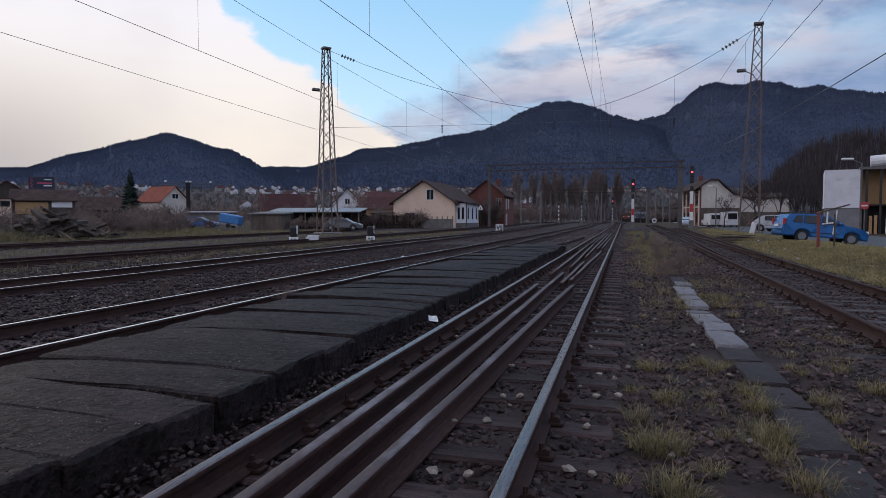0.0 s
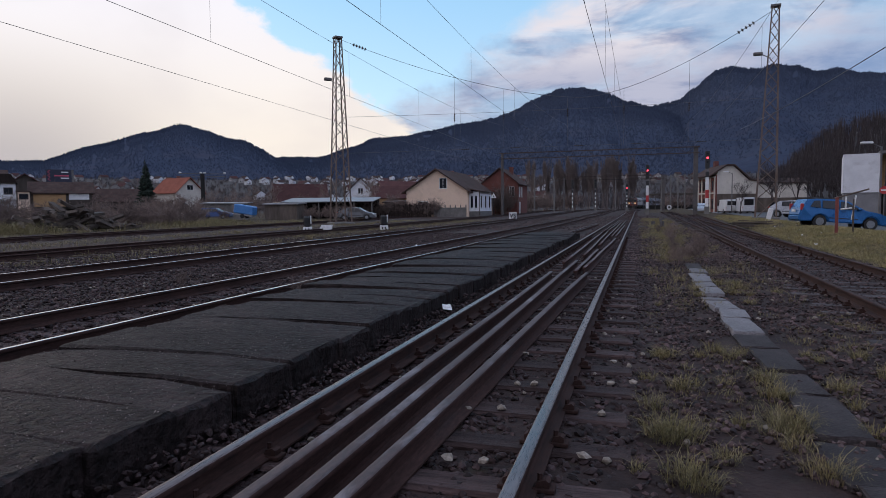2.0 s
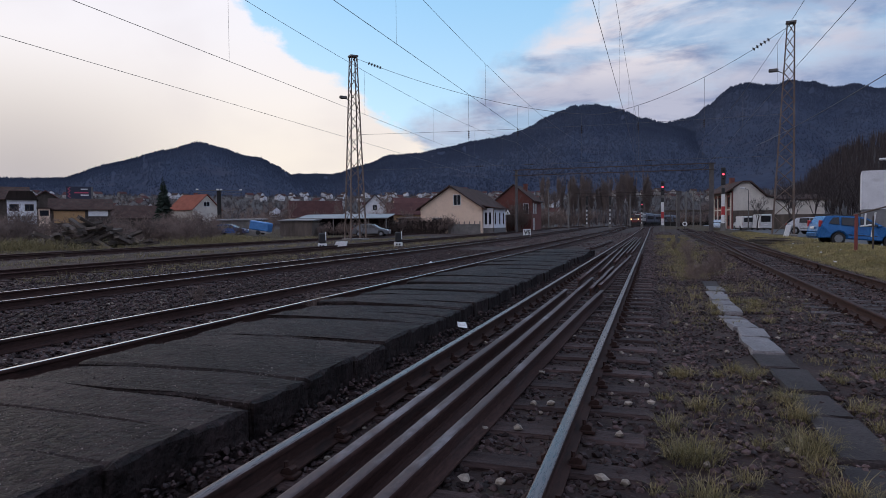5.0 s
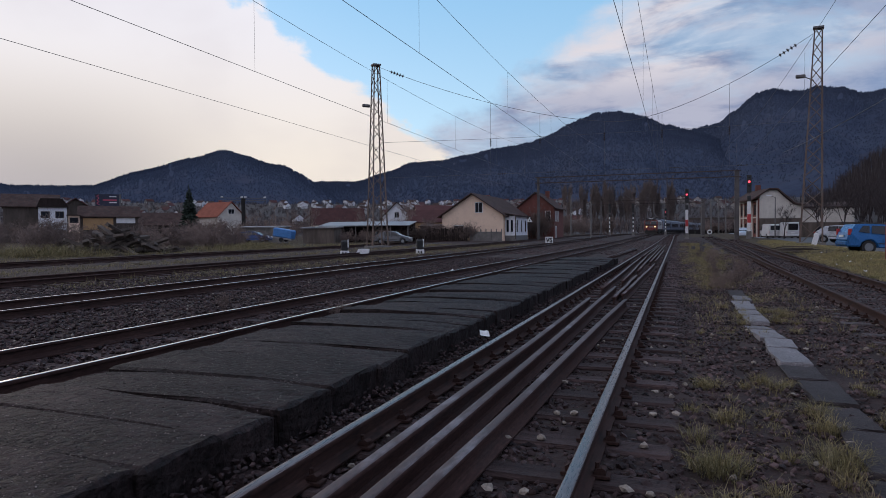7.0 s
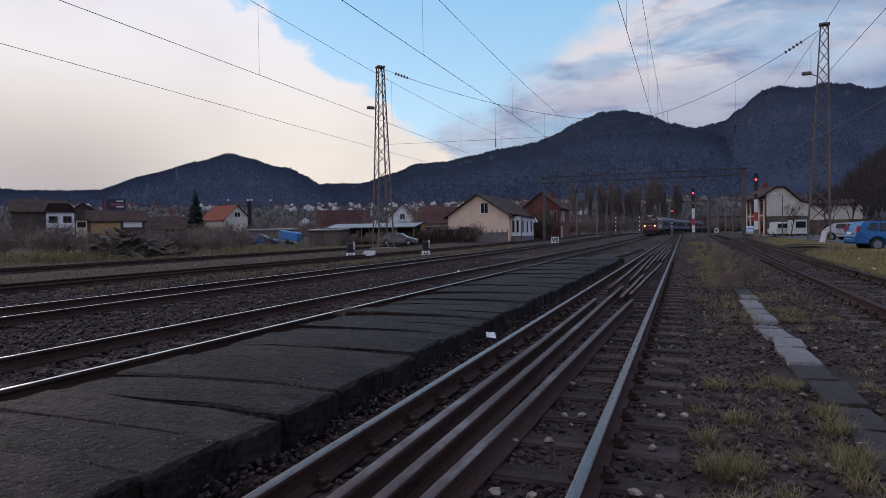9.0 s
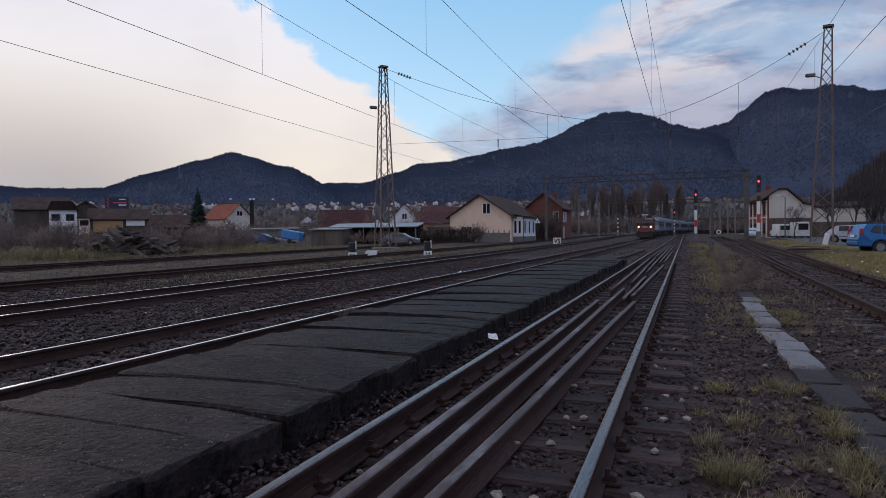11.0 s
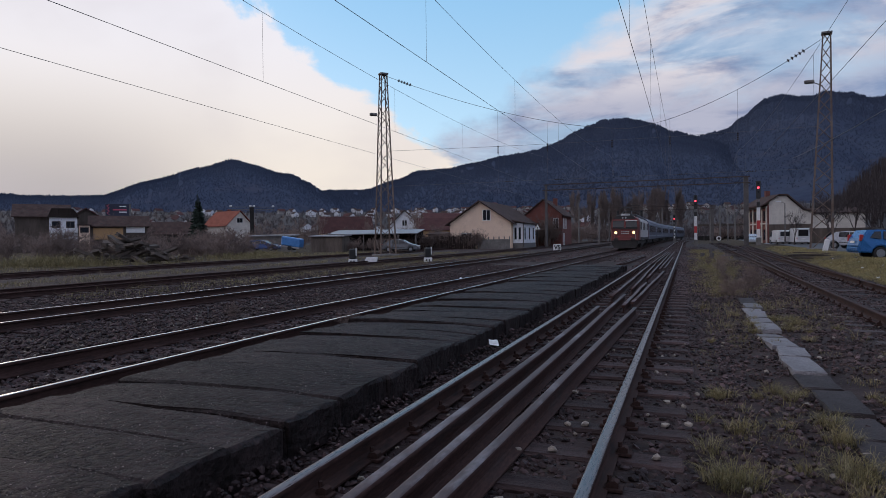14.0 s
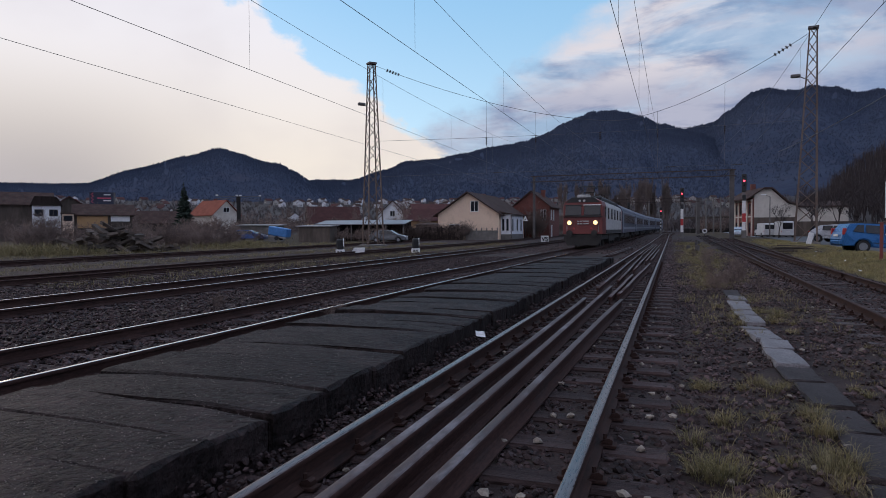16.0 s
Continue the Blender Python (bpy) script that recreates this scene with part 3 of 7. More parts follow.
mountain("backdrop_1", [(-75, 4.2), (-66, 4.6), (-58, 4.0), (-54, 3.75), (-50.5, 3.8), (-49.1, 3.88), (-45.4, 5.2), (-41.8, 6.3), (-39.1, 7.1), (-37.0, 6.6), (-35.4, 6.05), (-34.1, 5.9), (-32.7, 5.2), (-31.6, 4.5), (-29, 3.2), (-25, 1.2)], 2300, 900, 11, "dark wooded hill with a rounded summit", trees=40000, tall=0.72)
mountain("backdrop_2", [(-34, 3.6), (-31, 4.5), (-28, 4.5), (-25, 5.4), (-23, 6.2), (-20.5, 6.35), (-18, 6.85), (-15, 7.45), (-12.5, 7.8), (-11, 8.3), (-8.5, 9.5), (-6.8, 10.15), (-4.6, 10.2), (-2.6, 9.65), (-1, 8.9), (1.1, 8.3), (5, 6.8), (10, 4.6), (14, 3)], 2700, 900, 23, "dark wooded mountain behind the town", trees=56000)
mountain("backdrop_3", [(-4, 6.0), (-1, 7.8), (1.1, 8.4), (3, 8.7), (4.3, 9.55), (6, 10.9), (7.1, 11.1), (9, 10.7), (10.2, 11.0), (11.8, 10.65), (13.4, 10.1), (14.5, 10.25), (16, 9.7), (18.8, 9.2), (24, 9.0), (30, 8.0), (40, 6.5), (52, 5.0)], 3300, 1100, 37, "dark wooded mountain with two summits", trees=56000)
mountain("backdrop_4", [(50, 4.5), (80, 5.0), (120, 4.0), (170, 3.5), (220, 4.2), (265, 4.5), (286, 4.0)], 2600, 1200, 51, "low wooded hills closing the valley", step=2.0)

# ---------------------------------------------------------------- tracks
RAIL_HALF = [(0.072, 0), (0.072, 0.012), (0.020, 0.028), (0.010, 0.045), (0.009, 0.112), (0.034, 0.124), (0.0365, 0.130), (0.0365, 0.146), (0.034, 0.1535), (0.028, 0.158), (0.018, 0.1597), (0.008, 0.1603)]
RAIL = RAIL_HALF + [(-u, w) for u, w in reversed(RAIL_HALF)]


def rail_mesh(name, line, lift=0.0, top=True, mats=("rust", "steel"), flat=0.55):
    bm = B()
    sweep(bm, RAIL, [(x, y, z + lift) for x, y, z in line])
    bm.normal_update()
    for f in bm.faces:
        c = f.calc_center_median()
        f.smooth = min(v.co.z - rise(v.co.y) for v in f.verts) > lift + 0.128
        f.material_index = 1 if top and f.normal.z > flat and min(v.co.z for v in f.verts) > rise(c.y) + lift + 0.14 else 0
    return mesh_of(bm, name, [M[mats[0]], M[mats[1]]])


def line_points(fx, y0, y1):
    ys = [y for y in steps((y0, 60, 8.0), (60, y1, 4.0)) if y <= y1] if y1 > 64 else steps((y0, y1, 4.0))
    return [(fx(y), y, rise(y)) for y in ys]


def sleeper_mesh(name, seed, w=0.24, l=2.5):
    r = random.Random(seed)
    bm = B()
    box(bm, -l / 2, l / 2, -w / 2, w / 2, -0.15, 0.0, 0.018)
    for v in bm.verts:
        v.co += Vector((r.uniform(-0.02, 0.02), r.uniform(-0.008, 0.008), r.uniform(-0.008, 0.006)))
    return mesh_of(bm, name, M["sleeper"])


SLEEPERS = [sleeper_mesh("sleeper", i) for i in range(4)]


def clip_mesh():
    bm = B()
    box(bm, -0.055, 0.055, -0.045, 0.045, 0.0, 0.022, 0.004)
    prism(bm, [(-0.03, 0.022), (0.045, 0.022), (0.03, 0.05), (-0.01, 0.062), (-0.03, 0.05)], "y", -0.03, 0.03)
    rod(bm, (0.02, 0, 0.03), (0.02, 0, 0.085), 0.014, n=6)
    return mesh_of(bm, "rail_clip", M["rust"])


CLIP = clip_mesh()


def track(name, fx, y0, y1, label, lone=0, start=0.0, clips=False, lift=0.0, sink=0.0, top=True, head="steel", rails=True, ties=None):
    """One line of rails: fx is its axis in plan. lone: how many sleepers from start are pieces of their own."""
    t = empty(name, None, label, "railway track", kind="structure")
    for s in (-0.737, 0.737) if rails else ():
        ob = new("rail", rail_mesh("rail", line_points(lambda y: fx(y) + s, y0, y1), lift, top, ("rust", head), 0.55 if head == "steel" else 0.9))
        ob.parent = t
    r = random.Random(name)
    tv, tf = [], []
    y, n = y0 + 0.2, 0
    while y < y1:
        x, z = fx(y), rise(y) + lift - 0.004 - sink * r.random()
        turn = math.degrees(math.atan2(fx(y + 0.5) - fx(y - 0.5), 1))
        if y >= start and n < lone:
            share("sleeper", r.choice(ties or SLEEPERS), t, pose(x + r.uniform(-0.05, 0.05), y + r.uniform(-0.02, 0.02), z, 0, 0, -turn + r.uniform(-1, 1)))
            if clips and n < 46:
                for sx in (-0.75, 0.75):
                    share("rail_clip", CLIP, t, pose(x + sx - 0.085, y, z + 0.004, 0, 0, 0))
                    share("rail_clip", CLIP, t, pose(x + sx + 0.085, y, z + 0.004, 0, 0, 180))
            n += 1
        else:
            k = len(tv)
            a, b = 1.25, 0.12
            tv += [(x - a, y - b, z - 0.1), (x + a, y - b, z - 0.1), (x + a, y + b, z - 0.1), (x - a, y + b, z - 0.1), (x - a, y - b, z), (x + a, y - b, z), (x + a, y + b, z), (x - a, y + b, z)]
            tf += [(k + 4, k + 5, k + 6, k + 7), (k, k + 1, k + 5, k + 4), (k + 1, k + 2, k + 6, k + 5), (k + 2, k + 3, k + 7, k + 6), (k + 3, k, k + 4, k + 7)]
        y += 0.62
    if tv:
        ob = tagged(new("far_sleepers", raw("far_sleepers", tv, tf, M["sleeper"])), kind="stuff")
        ob.parent = t
    return t


AX, BX = -1.255, -6.15
track("track_1", lambda y: AX + shift(y), -4, 170, "rusty siding track with spare rails stored between its running rails", 60, 0.5, True)
track("track_2", lambda y: BX + shift(y), -4, 330, "main line track with polished rail heads beside the platform", 40, 3, head="polished")
track("track_3", lambda y: -11.13 - 0.02 * y + shift(y), -4, 300, "main line track with worn rail heads on dark ballast", head="polished")
track("track_4", lambda y: -17.4 - 0.03 * y + shift(y), 0, 200, "siding track with dark rusty rails", top=False)
track("track_5", lambda y: -27.0 - 0.07 * y + shift(y), 0, 150, "overgrown siding track beside the timber pile", top=False)


def east_in(y):
    return 2.62 + 0.0235 * y - 0.00006 * y * y


def east_out(y):
    return east_in(y) + 1.474 + (0.027 * (y - 19) if y > 19 else 0.0)


TIES = []
for i in range(4):
    me = SLEEPERS[i].copy()
    me.materials.clear()
    me.materials.append(M["consleeper"])
    TIES.append(me)
# the siding parts at a turnout: outer rails run through, the closure rails begin at its toe
east = track("track_6", lambda y: east_in(y) + 0.737, -4, 130, "rusty siding track on weathered sleepers with a turnout", 50, 3.5, True, top=False, rails=False, ties=TIES, sink=0.055)
for fx, ya, yb in ((east_in, -4, 130), (east_out, -4, 100), (lambda y: east_in(y) + 1.474, 21, 130), (lambda y: east_out(y) - 1.474, 21, 100)):
    ob = new("rail", rail_mesh("rail", line_points(fx, ya, yb), 0.0, False))
    ob.parent = east
track("track_7", lambda y: east_out(y) - 0.737, 34, 100, "diverging rusty siding track", rails=False)


def bed_height(x, y):
    return rise(y) - 0.035 + 0.02 * noise.noise((x * 2.1, y * 2.1, 0)) + 0.012 * noise.noise((x * 6, y * 6, 4))


bm_x = steps((-36, -21, 1.5), (-21, 5.4, 0.4))
bed = new("ballast_bed", grid_mesh("ballast_bed", bm_x, steps((-6, 30, 0.5), (30, 125, 3)), bed_height, M["bed"]))
tagged(bed, "dark gravel ballast bed under the tracks", "ballast", kind="structure")
far_bed = raw("ballast_bed", [(x + shift(y), y, rise(y) - 0.03) for y in steps((125, 330, 5)) for x in (-21, -8, 1)],
              [(j * 3 + i, j * 3 + i + 1, (j + 1) * 3 + i + 1, (j + 1) * 3 + i) for j in range(41) for i in range(2)], M["bed"])
tagged(new("ballast_bed", far_bed), "dark gravel ballast bed under the distant tracks", "ballast", kind="structure")

# spare rails lying on the sleepers of the siding
SPARE = ((-1.62, -1.55, -3, 12.1), (-1.42, -1.33, -3, 15.0), (-1.34, -0.90, -3, 12.0), (-1.14, -1.10, 12.4, 19.0), (-1.55, -1.63, 14.2, 32), (-1.30, -1.42, 16.6, 33), (-1.02, -0.80, 13, 25.5), (-1.66, -1.52, 32, 60), (-1.45, -1.36, 33, 58), (-1.18, -1.22, 21, 56), (-1.02, -0.96, 27, 60), (-0.86, -0.80, 28, 44))
for i, (xa, xb, ya, yb) in enumerate(SPARE):
    pts = [(xa + (xb - xa) * k / 6 + (0.03 if i == 7 else 0.008) * math.sin(k * 1.9 + i), ya + (yb - ya) * k / 6, rise(ya + (yb - ya) * k / 6)) for k in range(7)]
    ob = new("spare_rail", rail_mesh("spare_rail", pts, 0.002 - 0.012 * (i % 2), True, ("oldrail", "oldtop")))
    tagged(ob, "rusty spare rail stored lengthwise between the running rails", "rail", "spare rails on the siding")

for xa, xb, ya, yb in ((-3.35, -3.02, 31, 51), (-3.12, -2.80, 33, 49)):
    ob = new("spare_rail", rail_mesh("spare_rail", [(xa + (xb - xa) * k / 4, ya + (yb - ya) * k / 4, rise(ya)) for k in range(5)], -0.05, True, ("oldrail", "oldtop")))
    tagged(ob, "rusty spare rail lying on the ground past the platform end", "rail", "spare rails on the siding")

# ---------------------------------------------------------------- platform of concrete slabs
platform = empty("platform", None, "low island platform of worn dark concrete slabs", "platform", kind="structure")
bm = B()
box(bm, -4.46, -2.60, -3, 28.8, -0.12, 0.225, 0.01)
part("footing", bm, M["slab"], platform)


def slab_mesh(seed, length):
    r = random.Random(seed)
    bm = B()
    box(bm, -1.1, 1.1, 0, length, -0.30, 0, 0.02)
    bmesh.ops.subdivide_edges(bm, edges=[e for e in bm.edges if e.calc_length() > 0.3], cuts=3, use_grid_fill=True)
    for v in bm.verts:
        edge = 1.0 if abs(v.co.x) > 1.0 else 0.4
        worn = max(0.0, abs(v.co.x) - 0.95) * (v.co.z > -0.05)
        v.co += Vector((r.uniform(-0.018, 0.012) * edge, r.uniform(-0.018, 0.018), r.uniform(-0.012, 0.006) * edge - 0.12 * worn))
    return mesh_of(bm, "slab", M["slab"])


SLABS = [slab_mesh(40 + i, (0.58, 0.70, 0.52, 0.82, 0.64)[i]) for i in range(5)]
rr = random.Random(8)
SLAB_LIE = []
y = -2.4
sway = 0.0
while y < 28.4:
    sway = 0.6 * sway + rr.uniform(-0.035, 0.035)
    k = rr.randrange(5)
    lie = (-3.53 + sway, y, 0.29 + rr.uniform(-0.022, 0.018), rr.uniform(-1.5, 1.5), rr.uniform(-0.9, 0.9))
    SLAB_LIE.append((*lie, (0.58, 0.70, 0.52, 0.82, 0.64)[k]))
    share("slab", SLABS[k], platform, pose(*lie, rr.uniform(-3.4, 1.6)))
    y += (0.58, 0.70, 0.52, 0.82, 0.64)[k] + rr.uniform(0.0, 0.035)


# ---------------------------------------------------------------- lattice masts and overhead line
def lattice_mast(x, y, z, base, top, height, label, lean=0.0, turn=0.0):
    t = empty("lattice_mast", pose(x, y, z, 0, lean, turn), label, "catenary mast", "lattice masts")
    corner = lambda sx, sy, k: Vector((sx * (base + (top - base) * k) / 2, sy * (base + (top - base) * k) / 2, height * k))
    for sx, sy in ((-1, -1), (1, -1), (1, 1), (-1, 1)):
        bm = B()
        rod(bm, corner(sx, sy, 0), corner(sx, sy, 1), 0.085, 0.06, 4)
        part("leg", bm, M["lattice"], t)
    n = 15
    ks = [(i / n) ** 0.86 for i in range(n + 1)]
    for (ax_, ay_), (bx_, by_) in (((-1, -1), (1, -1)), ((1, -1), (1, 1)), ((1, 1), (-1, 1)), ((-1, 1), (-1, -1))):
        for i, (k0, k1) in enumerate(zip(ks, ks[1:])):
            bm = B()
            a, b = (corner(ax_, ay_, k0), corner(bx_, by_, k1)) if i % 2 else (corner(bx_, by_, k0), corner(ax_, ay_, k1))
            rod(bm, a, b, 0.036, n=4)
            part("brace", bm, M["lattice"], t)
    bm = B()
    box(bm, -top / 2 - 0.12, top / 2 + 0.12, -top / 2 - 0.1, top / 2 + 0.1, height - 0.05, height + 0.1)
    part("cap", bm, M["grey_steel"], t)
    bm = B()
    box(bm, -base / 2 - 0.25, base / 2 + 0.25, -base / 2 - 0.25, base / 2 + 0.25, -0.6, 0.22, 0.04)
    part("footing", bm, M["cast"], t)
    return t


MZ = rise(58)
mast_w = lattice_mast(-27.9, 57.0, MZ - 0.1, 1.62, 0.56, 18.0, "tall rusty lattice catenary mast with a lamp beside the sidings", 0.0, 48)
mast_e = lattice_mast(10.5, 60.5, MZ + 0.15, 1.62, 0.54, 17.9, "tall rusty lattice catenary mast with a lamp beside the road", 1.4, -8)


def wire(name, pts, r, parent=None, label="", material="wire"):
    cu = bpy.data.curves.new(name, "CURVE")
    cu.dimensions, cu.bevel_depth, cu.bevel_resolution = "3D", r, 1
    sp = cu.splines.new("POLY")
    sp.points.add(len(pts) - 1)
    for p, q in zip(sp.points, pts):
        p.co = (*q, 1)
    cu.materials.append(M[material])
    ob = new(name, cu)
    if parent is not None:
        ob.parent = parent
    if label:
        ob["label"] = label
    return ob


def insulator(name, a, b, parent, r=0.09, n=5):
    bm = B()
    a, b = Vector(a), Vector(b)
    rod(bm, a, b, 0.02, n=6)
    for i in range(n):
        c = a.lerp(b, (i + 0.7) / (n + 0.4))
        d = (b - a).normalized() * 0.035
        rod(bm, c - d, c + d, r, r * 0.55, 8)
    return part(name, bm, M["glazed"], parent, "dark ribbed insulator")


# headspan between the two masts
SPAN_Y = 58.6
headspan = empty("headspan", None, "sagging cross-span wires hung between two lattice masts", "overhead wires")
WA, WB_ = Vector((-27.8, 57.0, MZ + 17.7)), Vector((10.8, 60.5, MZ + 17.9))


def span_pt(k, z0=17.8, sag=6.6, low=0.60):
    p = WA.lerp(WB_, k)
    u = (k - low) / (low if k < low else 1 - low)
    p.z = MZ + z0 - sag + sag * abs(u) ** 1.55
    return p


wire("span_wire", [span_pt(i / 40) for i in range(41)], 0.02, headspan)
wire("span_wire", [WA.lerp(WB_, i / 20) + Vector((0, 0, -7.4 - 0.2 * math.sin(math.pi * i / 20))) for i in range(21)], 0.014, headspan)
wire("span_wire", [WA.lerp(WB_, i / 20) + Vector((0, 0, -10.9)) for i in range(21)], 0.014, headspan)
insulator("insulator", span_pt(0.035) , span_pt(0.075), headspan, 0.17, 5)
insulator("insulator", span_pt(0.925), span_pt(0.965), headspan, 0.17, 5)
LINES = {"b": BX, "a": AX, "c": -11.9, "d": -16.5, "r": 4.2}
for xx in (-16.5, -11.9, BX, AX, 4.2):
    k = (xx - WA.x) / (WB_.x - WA.x)
    p = span_pt(k)
    low = WA.lerp(WB_, k)
    wire("hanger", [p, (p.x, p.y, low.z - 7.6)], 0.012, headspan)
    insulator("insulator", (p.x, p.y, low.z - 7.5), (p.x, p.y, low.z - 8.3), headspan, 0.10, 4)
    wire("hanger", [(p.x, p.y, low.z - 8.3), (p.x, p.y, low.z - 10.9)], 0.010, headspan)
    insulator("insulator", (p.x + 0.6, p.y, low.z - 10.9), (p.x + 1.5, p.y, low.z - 10.9), headspan, 0.08, 4)


def overhead(x_of, y0, y1, supports, contact, carrier, label, sag=1.5, drops=9.0):
    """Contact wire, carrying wire with sag between supports, droppers."""
    t = empty("overhead_line", None, label, "overhead wires", "overhead lines")
    ys = steps((y0, y1, 3.0))

    def zc(yy):
        for a, b in zip(supports, supports[1:]):
            if a <= yy <= b:
                u = (yy - a) / (b - a) * 2 - 1
                return carrier - sag * (1 - u * u)
        return carrier
    wire("contact_wire", [(x_of(q), q, contact + rise(q)) for q in ys], 0.0068, t)
    if carrier > 7:
        wire("carrying_wire", [(x_of(q), q, zc(q) + rise(q)) for q in ys], 0.0068, t)
    q = y0 + 3
    while q < min(y1, 110) and carrier > 7:
        wire("dropper", [(x_of(q), q, contact + rise(q)), (x_of(q), q, zc(q) + rise(q))], 0.004, t)
        q += drops
    return t


SUP = (-3, 58.6, 97, 150, 210)
overhead(lambda q: AX + 0.1 * math.sin(q * 0.05) + shift(q), -6, 205, SUP, 5.95, 10.0, "copper contact wire and carrying wire over the siding")
overhead(lambda q: BX + shift(q), -6, 205, SUP, 5.95, 8.75, "copper contact wire and carrying wire over the main line", 1.2)
overhead(lambda q: -10.9 - 0.015 * q + shift(q), -6, 205, SUP, 5.95, 8.9, "copper contact wire and carrying wire over the far main line", 1.2)
overhead(lambda q: -14.3 - 0.02 * q, -6, 97, SUP, 5.9, 6.5, "copper contact wire over the far siding", 0.3)
overhead(lambda q: 3.85 + 0.004 * q, -6, 130, SUP, 5.9, 8.6, "copper contact wire and carrying wire over the rusty siding", 1.2)
wire("feeder_cable", [(6.9 + 0.02 * q, q, 6.0 + 0.0005 * q * q) for q in range(10, 62, 4)], 0.016)
tagged(bpy.data.objects["feeder_cable"], "single dark cable strung beside the sidings", "cable")


def portal(x0, x1, y, height, label):
    t = empty("catenary_portal", pose(0, y, rise(y)), label, "catenary portal", "portals")
    for x in (x0, x1):
        bm = B()
        w = 0.17 if x < 0 else 0.3
        box(bm, x - w, x + w, -0.2, 0.2, -0.6, height, 0.02)
        part("post", bm, M["postconc"], t)
    for dz in (0, 0.85):
        for dy in (-0.25, 0.25):
            bm = B()
            box(bm, x0 - 0.5, x1 + 0.5, dy - 0.05, dy + 0.05, height - 0.9 + dz, height - 0.8 + dz)
            part("chord", bm, M["portalsteel"], t)
    n = 22
    for i in range(n):
        xa, xb = x0 + (x1 - x0) * i / n, x0 + (x1 - x0) * (i + 1) / n
        bm = B()
        za, zb = (height - 0.85, height) if i % 2 else (height, height - 0.85)
        rod(bm, (xa, -0.25, za), (xb, -0.25, zb), 0.022, n=4)
        part("brace", bm, M["portalsteel"], t)
    return t


portal(-20.0, 7.8, 97, 9.6, "rusty lattice catenary portal on two concrete posts")
portal(-18.0, 6.0, 165, 8.6, "distant catenary portal on concrete posts")


# ---------------------------------------------------------------- houses
def house(m, w, l, eave, ridge, wall, roof, label, category="house", openings=(), chimneys=(), off=0.0, over=0.45, group="", sink=0.6):
    """A gabled house: ridge along local y, gable towards local -y. openings: (face, u, z, width, height, kind)."""
    t = empty("house", m, label, category, group)
    bm = B()
    prism(bm, [(-w / 2, -sink), (w / 2, -sink), (w / 2, eave), (off, ridge), (-w / 2, eave)], "y", -l / 2, l / 2)
    part("wall", bm, M[wall], t)
    th = 0.16
    for s in (-1, 1):
        slope = (ridge - eave) / (w / 2 - s * off)
        xe = s * (w / 2 + over)
        ze = eave - slope * over
        bm = B()
        prism(bm, [(off, ridge + 0.03), (xe, ze + 0.03), (xe, ze + 0.03 + th), (off, ridge + th + 0.06)], "y", -l / 2 - over, l / 2 + over)
        part("roof", bm, M[roof], t)
    for cx, cy, ch in chimneys:
        bm = B()
        box(bm, cx - 0.35, cx + 0.35, cy - 0.3, cy + 0.3, eave, ridge + ch, 0.02)
        box(bm, cx - 0.42, cx + 0.42, cy - 0.37, cy + 0.37, ridge + ch - 0.18, ridge + ch - 0.05)
        part("chimney", bm, M["brick"], t)
    for face, u, z, ww, hh, kind in openings:
        mm = {"f": pose(u, -l / 2, z), "r": pose(w / 2, u, z, 0, 0, 90), "l": pose(-w / 2, u, z, 0, 0, -90)}[face]
        win = empty(kind, mm)
        win.parent = t
        bm = B()
        for x0, x1, z0, z1 in ((-ww / 2 - 0.08, -ww / 2, 0, hh), (ww / 2, ww / 2 + 0.08, 0, hh), (-ww / 2 - 0.08, ww / 2 + 0.08, hh, hh + 0.08), (-ww / 2 - 0.12, ww / 2 + 0.12, -0.08, 0), (-0.03, 0.03, 0, hh)):
            box(bm, x0, x1, -0.07, 0.03, z0, z1)
        part("frame", bm, M["signwhite" if kind == "window" else "timber"], win)
        bm = B()
        box(bm, -ww / 2, ww / 2, -0.02, 0.02, 0, hh)
        part("pane", bm, M["pane"], win)
    return t


# the railway house beside the main line
hz = rise(97)
house(pose(-29.4, 101.5, hz), 9.8, 17, 3.9, 7.1, "cream", "roof", "cream plastered railway house with a dark tiled roof", "house",
      [("f", 1.05, 4.3, 1.1, 1.5, "window"), ("f", -2.2, 0.7, 1.5, 1.6, "window"), ("r", -6.3, 1.1, 0.75, 1.9, "window"), ("r", -3.4, 1.1, 0.75, 1.9, "window"), ("r", -0.4, 1.1, 0.75, 1.9, "window")],
      [(-1.0, 3.0, 0.5)], over=0.6)
house(pose(-23.6, 117, hz), 6.5, 10, 5.6, 8.2, "brick", "roof", "red brick two-storey house with white window surrounds", "house",
      [("f", 2.2, 3.2, 0.8, 1.7, "window"), ("r", -3.2, 3.2, 0.8, 1.7, "window"), ("r", -1.0, 3.2, 0.8, 1.7, "window"), ("r", -3.0, 0.2, 1.0, 2.0, "window")], [(1.0, 1.0, 0.6)])


